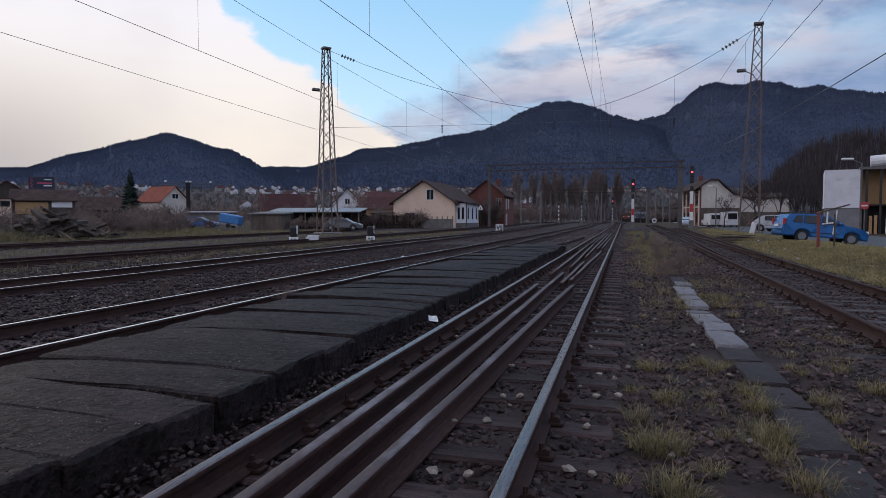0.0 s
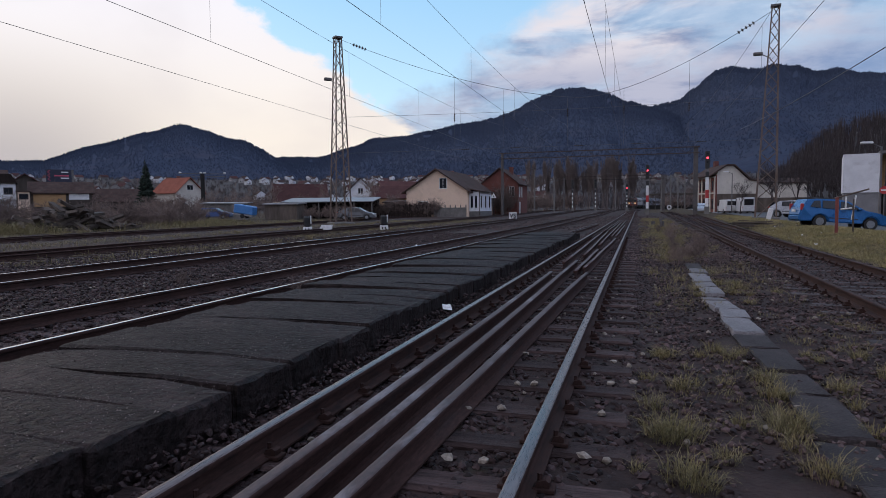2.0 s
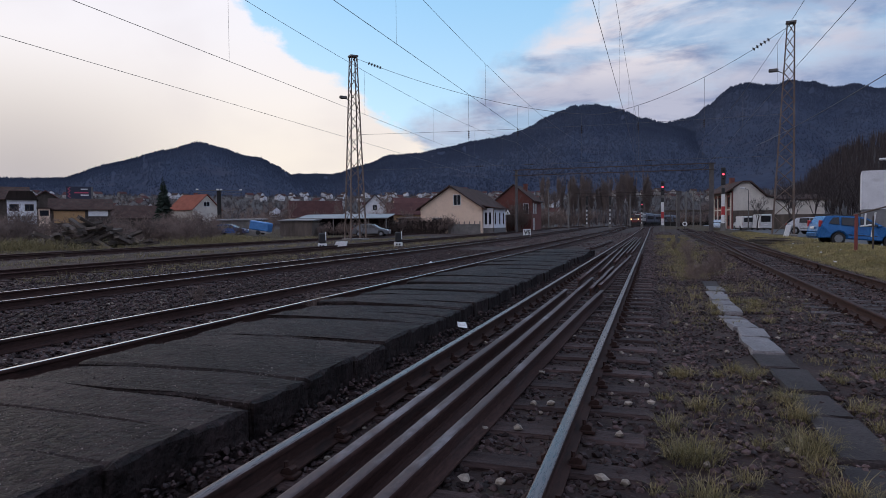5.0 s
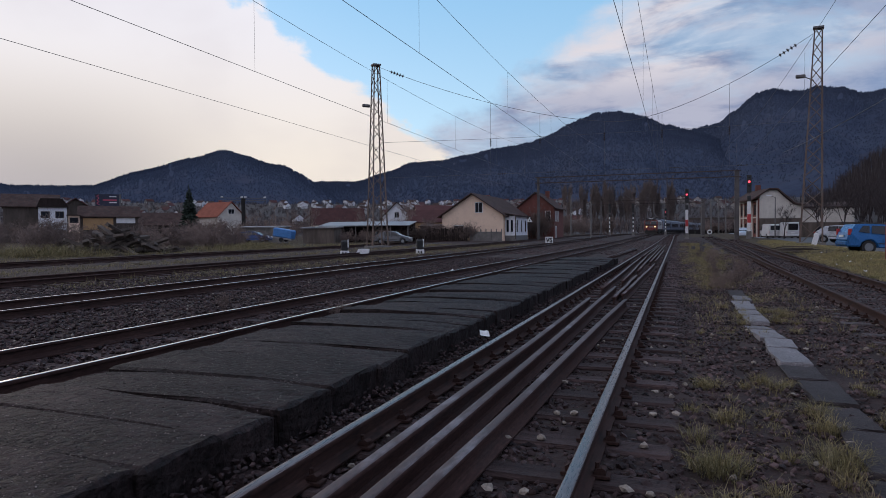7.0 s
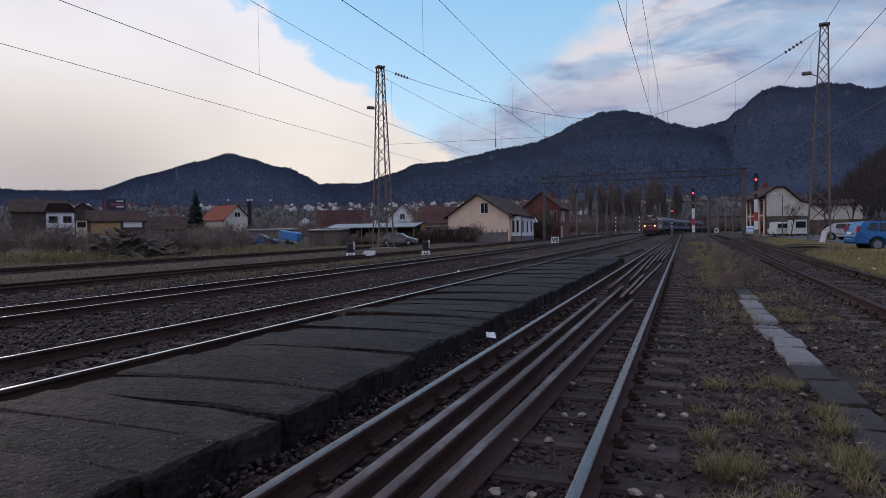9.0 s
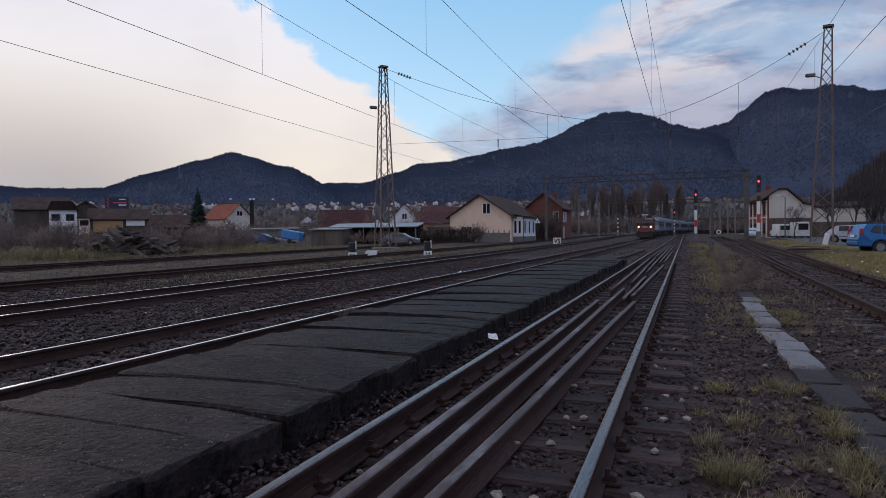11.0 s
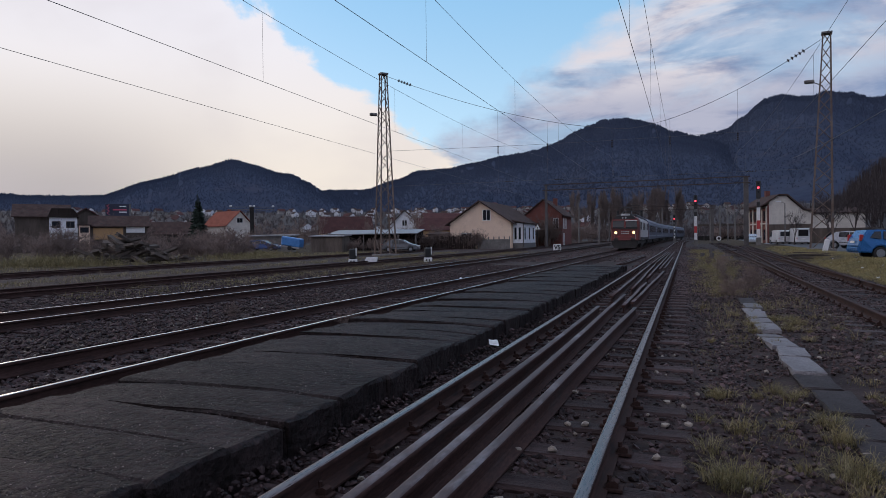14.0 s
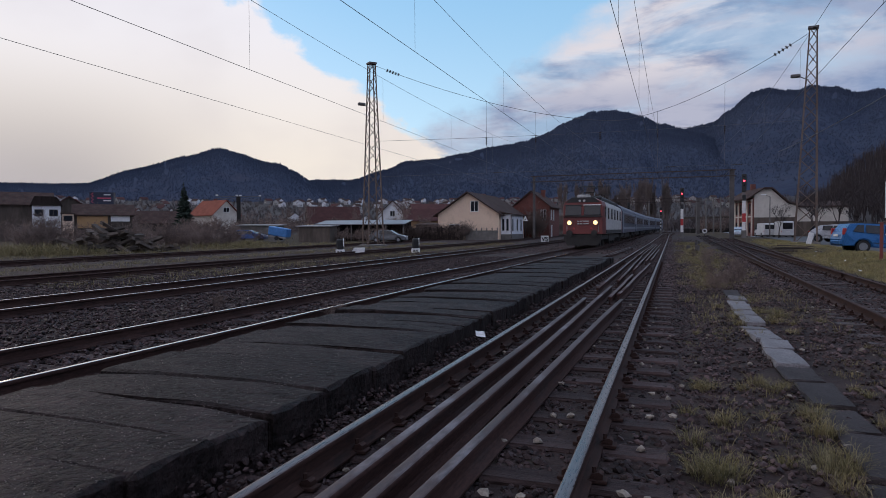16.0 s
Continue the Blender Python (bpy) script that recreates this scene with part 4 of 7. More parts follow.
def roadside_house():
    """White upper storey over a dark ground floor, a clipped gable to the road end and a long lower wing."""
    t = empty("house", pose(12.72, 116, rise(116) + 0.05, 0, 0, 12.5), "white gabled house with a dark roof and a red brick side", "house")
    bm = B()
    prism(bm, [(0, 3.1), (0, 6.75), (1.5, 7.75), (2.6, 7.75), (5.2, 5.35), (6.7, 5.05), (6.7, 3.1)], "y", 0, 9)
    part("wall", bm, M["offwhite"], t)
    bm = B()
    box(bm, 0.05, 6.6, 0.06, 8.9, -0.6, 3.1)
    part("ground_floor", bm, M["timber"], t, "dark brown ground floor")
    bm = B()
    box(bm, -0.22, -0.004, 0.05, 9.0, -0.6, 6.35)
    side = part("side_wall", bm, M["brick"], t, "red brick side wall")
    for y0 in (0.2, 2.4, 4.6, 6.8, 8.6):
        bm = B()
        box(bm, -0.36, -0.21, y0, y0 + 0.38, -0.6, 6.1, 0.02)
        part("pilaster", bm, M["offwhite"], side)
    for y0 in (1.1, 3.3, 5.5, 7.5):
        for z0 in (0.6, 3.7):
            bm = B()
            box(bm, -0.26, -0.2, y0, y0 + 0.8, z0, z0 + 1.7)
            part("window", bm, M["pane"], side)
    for z0 in (3.15, 5.85):
        bm = B()
        box(bm, -0.42, -0.2, 0.1, 9.0, z0, z0 + 0.22)
        part("cornice", bm, M["offwhite"], side)
    for out in ([(-1.35, 6.0), (1.42, 7.80), (1.42, 8.02), (-1.35, 6.22)], [(1.42, 7.78), (2.68, 7.78), (2.68, 8.02), (1.42, 8.02)], [(2.68, 7.78), (5.25, 5.40), (5.33, 5.62), (2.68, 8.02)], [(5.25, 5.40), (6.9, 5.06), (6.9, 5.3), (5.33, 5.62)]):
        bm = B()
        prism(bm, out, "y", -0.45, 9.4)
        part("roof", bm, M["roof"], t)
    bm = B()
    box(bm, 6.7, 14.8, 0.7, 7.5, 2.4, 4.9)
    wing_ = part("wing", bm, M["offwhite"], t, "long lower white wing")
    bm = B()
    box(bm, 6.75, 14.7, 0.75, 7.4, -0.6, 2.4)
    part("wing_base", bm, M["timber"], wing_)
    bm = B()
    prism(bm, [(0.3, 4.75), (4.1, 5.6), (7.9, 4.75), (7.9, 4.95), (4.1, 5.8), (0.3, 4.95)], "x", 6.95, 15.1)
    part("wing_roof", bm, M["roof"], wing_)
    bm = B()
    box(bm, 1.2, 1.9, 5, 5.7, 7.2, 8.9)
    part("chimney", bm, M["brick"], t)
    return t


roadside_house()


# ---------------------------------------------------------------- the train
RT = 0.16


def curve_pose(s):
    """A point on the main line s metres up the track, as (x, y, z)."""
    return Vector((BX + shift(s), s, rise(s) + RT))


def locomotive():
    t = empty("locomotive", None, "red and grey electric locomotive with lit headlamps and raised pantograph", "locomotive")
    W, L = 1.5, 19.0
    side = [(-W, 1.0), (W, 1.0), (W, 3.05), (W - 0.12, 3.35), (0.85, 3.62), (-0.85, 3.62), (-W + 0.12, 3.35), (-W, 3.05)]
    bm = B()
    prism(bm, side, "y", 1.9, L - 1.9)
    part("body", bm, M["locogrey"], t, "pale grey side panels")
    for y0, s in ((0.0, 1), (L, -1)):
        bm = B()
        rings = []
        for yy, inset, drop in ((1.9, 0, 0), (0.9, 0.01, 0), (0.22, 0.10, 0.02), (0.0, 0.22, 0.0)):
            ring = []
            for x, z in side:
                zz = z
                yo = yy
                if z > 2.2 and yy < 0.9:
                    yo = yy + 0.30 * (z - 2.2) / 1.4
                ring.append(bm.verts.new((x * (1 - inset * 0.30), y0 + s * yo, zz - drop)))
            rings.append(ring)
        n = len(side)
        for a, b in zip(rings, rings[1:]):
            for i in range(n):
                bm.faces.new((a[i], a[(i + 1) % n], b[(i + 1) % n], b[i]))
        bm.faces.new(rings[-1])
        bm.faces.new(rings[0])
        bmesh.ops.recalc_face_normals(bm, faces=bm.faces)
        part("cab", bm, M["red"], t, "red cab front")
        for sx in (-1, 1):
            bm = B()
            box(bm, -0.58, 0.58, -0.03, 0.03, -0.36, 0.36, 0.02)
            part("windscreen", bm, M["pane"], t, m=pose(sx * 0.68, y0 + s * 0.135, 2.72, -12 * s, 0, 0))
            for zz in (0.38, -0.38):
                bm = B()
                box(bm, -0.63, 0.63, -0.035, 0.035, -0.03, 0.03)
                part("windscreen_trim", bm, M["signwhite" if zz > 0 and sx > 0 else "black"], t, m=pose(sx * 0.68, y0 + s * (0.135 + 0.08 * zz), 2.72 + zz, -12 * s, 0, 0))
            bm = B()
            rod(bm, (0, 0.06, 0), (0, -0.10, 0), 0.20, 0.20, 16)
            lamp = part("headlamp", bm, M["grey_steel"], t, m=pose(sx * 0.93, y0 + s * 0.02, 1.82, 0, 0, 0 if s > 0 else 180))
            bm = B()
            rod(bm, (0, -0.10, 0), (0, -0.13, 0), 0.15, 0.11, 16)
            part("lens", bm, G["head"] if s > 0 else M["pane"], lamp, "glowing warm headlamp lens" if s > 0 else "")
            bm = B()
            rod(bm, (0, 0.1, 0), (0, -0.42, 0), 0.07, 0.07, 10)
            rod(bm, (0, -0.42, 0), (0, -0.48, 0), 0.23, 0.23, 16)
            part("buffer", bm, M["under"], t, m=pose(sx * 0.88, y0 + s * 0.05, 1.05, 0, 0, 0 if s > 0 else 180))
            bm = B()
            rod(bm, (0, 0.0, 0), (0, -0.04, 0), 0.08, 0.08, 12)
            part("marker_lamp", bm, M["plasticred"], t, m=pose(sx * 0.62, y0 + s * 0.01, 1.40, 0, 0, 0 if s > 0 else 180))
        bm = B()
        box(bm, -0.45, 0.45, -0.25, 0.25, -0.14, 0.14, 0.04)
        box(bm, -0.33, 0.33, -0.29, -0.24, -0.09, 0.09, 0.02)
        part("roof_lamp", bm, M["locogrey"], t, m=pose(0, y0 + s * 0.8, 3.74, 0, 0, 0 if s > 0 else 180))
        bm = B()
        prism(bm, [(-1.22, 3.30), (1.22, 3.30), (0.80, 3.66), (-0.80, 3.66)], "y", y0 + s * 0.20, y0 + s * 1.9)
        part("roof_visor", bm, M["black"], t)
        for sx in (-0.22, 0.10):
            bm = B()
            rod(bm, (sx, y0 + s * 0.16, 3.42), (sx, y0 + s * 0.30, 3.42), 0.09, 0.05, 10)
            part("horn", bm, M["locogrey"], t)
        for sx in (-1.12, 1.12):
            bm = B()
            rod(bm, (sx, y0 + s * -0.02, 1.15), (sx, y0 + s * -0.02, 1.62), 0.018, n=6)
            part("handrail", bm, M["locogrey"], t)
        bm = B()
        box(bm, -1.42, 1.42, min(y0, y0 + s * 0.12), max(y0, y0 + s * 0.12), 2.22, 2.28)
        part("cab_moulding", bm, M["black"], t)
        bm = B()
        prism(bm, [(-1.35, 0.95), (1.35, 0.95), (1.35, 0.62), (1.1, 0.16), (-1.1, 0.16), (-1.35, 0.62)], "y", y0 + s * 0.02, y0 + s * 0.4)
        part("plough", bm, M["under"], t)
        for i, (bx, bw) in enumerate(((-0.30, 0.14), (-0.10, 0.18), (0.14, 0.18), (0.36, 0.16))):
            for zz in (1.92, 1.74):
                bm = B()
                box(bm, bx - bw / 2, bx + bw / 2, -0.03, 0.0, zz - 0.04, zz + 0.04)
                part("number_bar", bm, M["locogrey"], t, m=pose(0, y0 + s * -0.005, 0, 0, 0, 0 if s > 0 else 180))
    for sx in (-1, 1):
        for i in range(5):
            bm = B()
            box(bm, -0.03, 0.03, -0.42, 0.42, -0.42, 0.42, 0.02)
            part("side_window", bm, M["pane"], t, m=pose(sx * (W + 0.005), 3.6 + i * 2.9, 2.55))
        bm = B()
        box(bm, -0.03, 0.03, -0.33, 0.33, -0.40, 0.40, 0.02)
        part("cab_window", bm, M["pane"], t, m=pose(sx * (W - 0.005), 1.35, 2.6))
        bm = B()
        box(bm, -0.02, 0.02, 1.95, L - 1.95, 1.02, 1.30)
        part("skirt_band", bm, M["under"], t, m=pose(sx * (W + 0.012), 0, 0))
    bm = B()
    box(bm, -1.1, 1.1, 2.5, L - 2.5, 3.58, 3.85, 0.1)
    part("roof_deck", bm, M["black"], t)
    for yy, up in ((2.6, 0.75), (L - 4.4, 1.55)):
        bm = B()
        for sx in (-0.55, 0.55):
            rod(bm, (sx, yy, 3.85), (sx * 0.8, yy + 1.3, 3.85 + up * 0.5), 0.035, n=6)
            rod(bm, (sx * 0.8, yy + 1.3, 3.85 + up * 0.5), (sx * 0.9, yy + 0.1, 3.85 + up), 0.028, n=6)
            rod(bm, (sx * 1.4, yy + 0.1, 3.80 + up - 0.12), (sx * 0.9, yy + 0.1, 3.85 + up), 0.025, n=6)
        rod(bm, (-0.6, yy + 0.1, 3.85 + up), (0.6, yy + 0.1, 3.85 + up), 0.035, n=6)
        rod(bm, (-0.45, yy + 1.3, 3.85 + up * 0.5), (0.45, yy + 1.3, 3.85 + up * 0.5), 0.03, n=6)
        part("pantograph", bm, M["black"], t)
    for i in range(6):
        bm = B()
        rod(bm, (0, 0, 3.85), (0, 0, 4.25), 0.07, 0.09, 8)
        part("insulator", bm, M["glazed"], t, m=pose((-0.6, 0.6)[i % 2], 6.5 + i * 1.1, 0))
    bogies(t, (4.4, L - 4.4), 3, 2.2, 0.625)
    bm = B()
    box(bm, -1.25, 1.25, 6.8, L - 6.8, 0.35, 1.02, 0.06)
    part("equipment_box", bm, M["under"], t)
    return t, 4.4, L - 4.4


def bogies(t, centres, axles, gap, rad):
    for c in centres:
        bm = B()
        for sx in (-1.12, 1.12):
            box(bm, sx - 0.09, sx + 0.09, c - gap * (axles - 1) / 2 - 0.7, c + gap * (axles - 1) / 2 + 0.7, 0.55, 0.95, 0.04)
        box(bm, -1.1, 1.1, c - 0.4, c + 0.4, 0.6, 1.0)
        bg = part("bogie", bm, M["under"], t)
        for i in range(axles):
            y = c + (i - (axles - 1) / 2) * gap
            for sx in (-0.75, 0.75):
                bm = B()
                rod(bm, (sx - 0.065, y, rad), (sx + 0.065, y, rad), rad, n=20)
                part("wheel", bm, M["under"], bg)


def coach():
    t = empty("passenger_coach", None, "blue-grey passenger coach with pale bands and a row of windows", "railway coach", "coaches of the train")
    W, L = 1.42, 24.0
    bm = B()
    prism(bm, [(-W, 0.95), (W, 0.95), (W, 3.1), (W - 0.15, 3.5), (0.8, 3.88), (0, 3.95), (-0.8, 3.88), (-W + 0.15, 3.5), (-W, 3.1)], "y", 0, L)
    part("body", bm, M["coachblue"], t)
    for sx in (-1, 1):
        for z0, z1, nm in ((1.35, 1.55, "pale_stripe"), (3.0, 3.16, "pale_stripe")):
            bm = B()
            box(bm, sx * W - 0.015, sx * W + 0.015, 0.05, L - 0.05, z0, z1)
            part(nm, bm, M["coachpale"], t)
        for i in range(10):
            bm = B()
            box(bm, sx * W - 0.02, sx * W + 0.02, 2.6 + i * 1.95, 3.9 + i * 1.95, 2.0, 2.85, 0.0)
            part("window", bm, M["pane"], t)
        for yy in (0.6, L - 1.5):
            bm = B()
            box(bm, sx * W - 0.02, sx * W + 0.022, yy, yy + 0.9, 1.1, 2.95)
            part("door", bm, M["coachpale"], t)
    for yy in (-0.35, L + 0.05):
        bm = B()
        box(bm, -0.7, 0.7, yy, yy + 0.3, 1.1, 3.3, 0.05)
        part("gangway", bm, M["black"], t)
    bm = B()
    box(bm, -1.1, 1.1, 8, 16, 0.4, 0.96, 0.05)
    part("equipment_box", bm, M["under"], t)
    bogies(t, (3.2, L - 3.2), 2, 2.5, 0.46)
    return t, 3.2, L - 3.2


LOCO, *LOCO_BOGIES = locomotive()
COACH, *COACH_BOGIES = coach()
TRAIN = [(LOCO, 0.0, LOCO_BOGIES)] + [(COACH if i == 0 else copy_thing(COACH, Matrix()), 20.0 + 24.9 * i, COACH_BOGIES) for i in range(5)]


def motions():
    """The train rolls in at a steady 12 m/s along the main line."""
    for thing, back, (b0, b1) in TRAIN:
        rows = []
        for i in range(33):
            t = i * 0.5
            nose = 47.0 + 12.0 * (16 - t) + back
            p, q = curve_pose(nose + b0), curve_pose(nose + b1)
            d = (q - p).normalized()
            yaw = math.degrees(math.atan2(-d.x, d.y))
            rows.append((t, Matrix.Translation(p - d * b0) @ pose(0, 0, 0, math.degrees(math.asin(d.z)), 0, yaw)))
        walk(thing, rows)


# ---------------------------------------------------------------- bare trees and scrub
def twig_mesh(name, seed, height, levels, kids, spread, stems=1, lean=0.3, r0=None, material="twig", up=0.25, bushy=0.62):
    """A leafless tree or shrub: tapered three-sided limbs that fork into twigs."""
    r = random.Random(seed)
    V, F = [], []

    def limb(p, d, length, rad, level):
        if level == levels and level > 1:
            dd = (d + Vector((r.gauss(0, 0.2), r.gauss(0, 0.2), up * 0.3))).normalized()
            e = p + dd * length
            o = dd.orthogonal().normalized() * 0.016
            k = len(V)
            V.extend((p - o, p + o, e + o * 0.4, e - o * 0.4))
            F.append((k, k + 1, k + 2, k + 3))
            return
        pts = [p]
        q, dd = p.copy(), d.copy()
        n = 3 if level < 2 else 2
        for i in range(n):
            dd = (dd + Vector((r.gauss(0, 0.13), r.gauss(0, 0.13), r.gauss(0, 0.07) + up * 0.22))).normalized()
            q = q + dd * length / n
            pts.append(q.copy())
        a = d.orthogonal().normalized()
        b = d.cross(a).normalized()
        k = len(V)
        for i, pt in enumerate(pts):
            rr_ = max(rad * (1 - 0.75 * i / n), 0.011)
            for j in range(3):
                V.append(pt + (a * math.cos(j * 2.094) + b * math.sin(j * 2.094)) * rr_)
        for i in range(n):
            for j in range(3):
                F.append((k + i * 3 + j, k + i * 3 + (j + 1) % 3, k + i * 3 + 3 + (j + 1) % 3, k + i * 3 + 3 + j))
        if level >= levels:
            return
        for c in range(kids):
            u = r.uniform(0.25 if level else 0.3, 1.0)
            i = min(int(u * n), n - 1)
            base = pts[i].lerp(pts[i + 1], u * n - i)
            side = (a * math.cos(c * 2.4 + r.uniform(0, 1)) + b * math.sin(c * 2.4 + r.uniform(0, 1))).normalized()
            nd = (d * (1 - spread) + side * spread + Vector((0, 0, up))).normalized()
            limb(base, nd, length * r.uniform(0.42, bushy), rad * 0.45, level + 1)

    for s in range(stems):
        a = r.uniform(0, 6.28)
        d = Vector((math.cos(a) * lean * r.random(), math.sin(a) * lean * r.random(), 1)).normalized()
        limb(Vector((math.cos(a), math.sin(a), 0)) * (0.25 * (stems > 1)) - Vector((0, 0, 0.3)), d, height * r.uniform(0.55, 0.75), r0 or height * 0.018, 0)
    me = raw(name, [tuple(v) for v in V], F, M[material])
    return me


SHRUBS = [twig_mesh("shrub", 100 + i, 4.0, 3, 6, 0.55, 5, 0.6, 0.045) for i in range(4)]
TREES = [twig_mesh("bare_tree", 200 + i, 9.0, 4, 5, 0.52, 1, 0.08, 0.17, "twig", 0.3) for i in range(3)]
DARK_TREES = [twig_mesh("bare_tree", 240 + i, 9.0, 4, 5, 0.5, 1, 0.08, 0.19, "darktwig", 0.3) for i in range(2)]
POPLARS = [twig_mesh("bare_poplar", 300 + i, 16.0, 3, 12, 0.20, 1, 0.03, 0.14, "poplar", 0.75, 0.5) for i in range(2)]


def plant(me, name, x, y, s, turn, label, category, group, z=None):
    ob = new(name, me)
    ob.matrix_basis = pose(x, y, ground_z(x, y) - 0.1 if z is None else z, 0, 0, turn) @ Matrix.Diagonal((s, s, s * 1.0, 1))
    return tagged(ob, label, category, group)


def town_z(x, y):
    """The town climbs the foot of the mountains."""
    d = math.hypot(x, y)
    return rise(y) + 50 * sstep(d, 230, 1150) ** 1.1


azs = [a for a in np.arange(-78, 60, 3.0)]
rs = [225, 260, 300, 360, 430, 520, 620, 740, 880, 1050]
tv = [(math.sin(radians(a)) * q, math.cos(radians(a)) * q, town_z(math.sin(radians(a)) * q, math.cos(radians(a)) * q) - 0.06) for a in azs for q in rs]
nr = len(rs)
hill = new("hillside", raw("hillside", tv, [(i * nr + j, (i + 1) * nr + j, (i + 1) * nr + j + 1, i * nr + j + 1) for i in range(len(azs) - 1) for j in range(nr - 1)], M["scrubland"], True))
tagged(hill, "brown scrub-covered slope at the foot of the mountains", "hillside", kind="structure")


def slope_wood(name, a0, a1, r_near, r_far, z_top, seed, count, label):
    """A near slope of leafless wood: a rising sheet with many thin crowns on it."""
    r = random.Random(seed)
    A = np.arange(a0, a1 + 1, 1.5)
    U = np.linspace(0, 1, 9)

    def at(a, u):
        d = r_near + (r_far - r_near) * u
        h = z_top * (u ** 1.3) * sstep(a, a0, a0 + 7) * (1 + 0.22 * noise.noise((a * 0.2, u * 2, seed)))
        return (math.sin(radians(a)) * d, math.cos(radians(a)) * d, h + 0.3)
    v = [at(a, u) for a in A for u in U]
    n = len(U)
    ob = new(name, raw(name, v, [(i * n + j, (i + 1) * n + j, (i + 1) * n + j + 1, i * n + j + 1) for i in range(len(A) - 1) for j in range(n - 1)], M["scrubland"], True))
    tagged(ob, label, "hillside", kind="structure")
    V, F = [], []
    for i in range(count):
        a, u = r.uniform(a0 + 1, a1), r.uniform(0.05, 1) ** 0.8
        x, y, z = at(a, u)
        h = r.uniform(7, 13)
        for s in range(7):
            t = r.uniform(0, 6.28)
            w = r.uniform(0.8, 3.0)
            k = len(V)
            c = Vector((x + math.cos(t) * w * 0.3, y + math.sin(t) * w * 0.3, z + h * r.uniform(0.1, 0.4)))
            e = Vector((x + math.cos(t) * w, y + math.sin(t) * w, z + h * r.uniform(0.7, 1.05)))
            o = Vector((math.sin(t), -math.cos(t), 0.5)) * 0.22
            V += [tuple(c - o), tuple(c + o), tuple(e)]
            F.append((k, k + 1, k + 2))
        k = len(V)
        V += [(x - 0.15, y, z - 0.5), (x + 0.15, y, z - 0.5), (x, y, z + h)]
        F.append((k, k + 1, k + 2))
    tagged(new("bare_wood", raw("bare_wood", V, F, M["darktwig"])), "leafless brown wood on the slope", "wood", kind="stuff")


def slope_twigs(count, a0, a1, d0, d1, seed):
    """Brown leafless crowns and thickets over the foot of the mountains."""
    r = random.Random(seed)
    V, F = [], []
    for i in range(count):
        a, d = radians(r.uniform(a0, a1)), r.uniform(d0, d1)
        x, y = math.sin(a) * d, math.cos(a) * d
        z, h = town_z(x, y), r.uniform(3, 7)
        for s in range(15):
            t, w = r.uniform(0, 6.28), r.uniform(0.8, 3.2)
            k = len(V)
            c = Vector((x + math.cos(t) * w * 0.3, y + math.sin(t) * w * 0.3, z + h * r.uniform(0.0, 0.3)))
            e = Vector((x + math.cos(t) * w, y + math.sin(t) * w, z + h * r.uniform(0.6, 1.05)))
            o = Vector((math.sin(t), -math.cos(t), 0)) * 0.085
            V += [tuple(c - o), tuple(c + o), tuple(e)]
            F.append((k, k + 1, k + 2))
    tagged(new("bare_wood", raw("bare_wood", V, F, M["thicket"])), "leafless thickets over the lower slope", "wood", kind="stuff")


slope_twigs(7000, -70, 12, 225, 950, 61)
slope_wood("hillside_2", 8, 52, 150, 420, 40, 71, 2600, "near slope of brown leafless wood above the road")

# scrub belt on the far side of the sidings
rr = random.Random(31)
n = 0
while n < 190:
    a, d = radians(rr.uniform(-62, -13)), (rr.uniform(64, 105) if n % 2 else rr.uniform(100, 215))
    x, y = math.sin(a) * d, math.cos(a) * d
    if -0.96 < a < -0.80 and d < 118 and n % 5:
        n += 1
        continue
    if x > -36 and y < 140 or (-60 < x < -36 and y < 96):
        continue
    n += 1
    plant(rr.choice(SHRUBS), "shrub", x, y, rr.uniform(0.4, 0.8) if n % 2 == 0 else rr.uniform(0.7, 1.2), rr.uniform(0, 360), "leafless brown shrub in the scrub belt", "shrub", "scrub belt")
for i in range(60):
    a, d = radians(rr.uniform(-60, -12)), rr.uniform(130, 330)
    x, y = math.sin(a) * d, math.cos(a) * d
    plant(rr.choice(TREES), "bare_tree", x, y, rr.uniform(0.6, 1.1), rr.uniform(0, 360), "leafless brown tree among the houses", "tree", "trees of the town", town_z(x, y) - 0.2)
for i in range(40):
    x, y = -31 + i * 0.78 + rr.uniform(-0.5, 0.5) , 205 + rr.uniform(-8, 20)
    plant(rr.choice(POPLARS), "bare_poplar", x, y, rr.uniform(0.85, 1.12), rr.uniform(0, 360), "tall narrow leafless poplar behind the tracks", "tree", "poplar row", rise(y) - 0.2)
for i in range(20):
    x, y = rr.uniform(-6, 12) , rr.uniform(180, 240)
    plant(rr.choice(SHRUBS), "shrub", x + 14, y, rr.uniform(0.7, 1.2), rr.uniform(0, 360), "leafless brown shrub beside the line", "shrub", "lineside scrub", rise(y) - 0.2)
for i in range(34):
    x, y = rr.uniform(-42, -14) , rr.uniform(150, 200)
    plant(rr.choice(SHRUBS), "shrub", x, y, rr.uniform(0.8, 1.4), rr.uniform(0, 360), "leafless brown shrub beside the line", "shrub", "lineside scrub", rise(y) - 0.2)
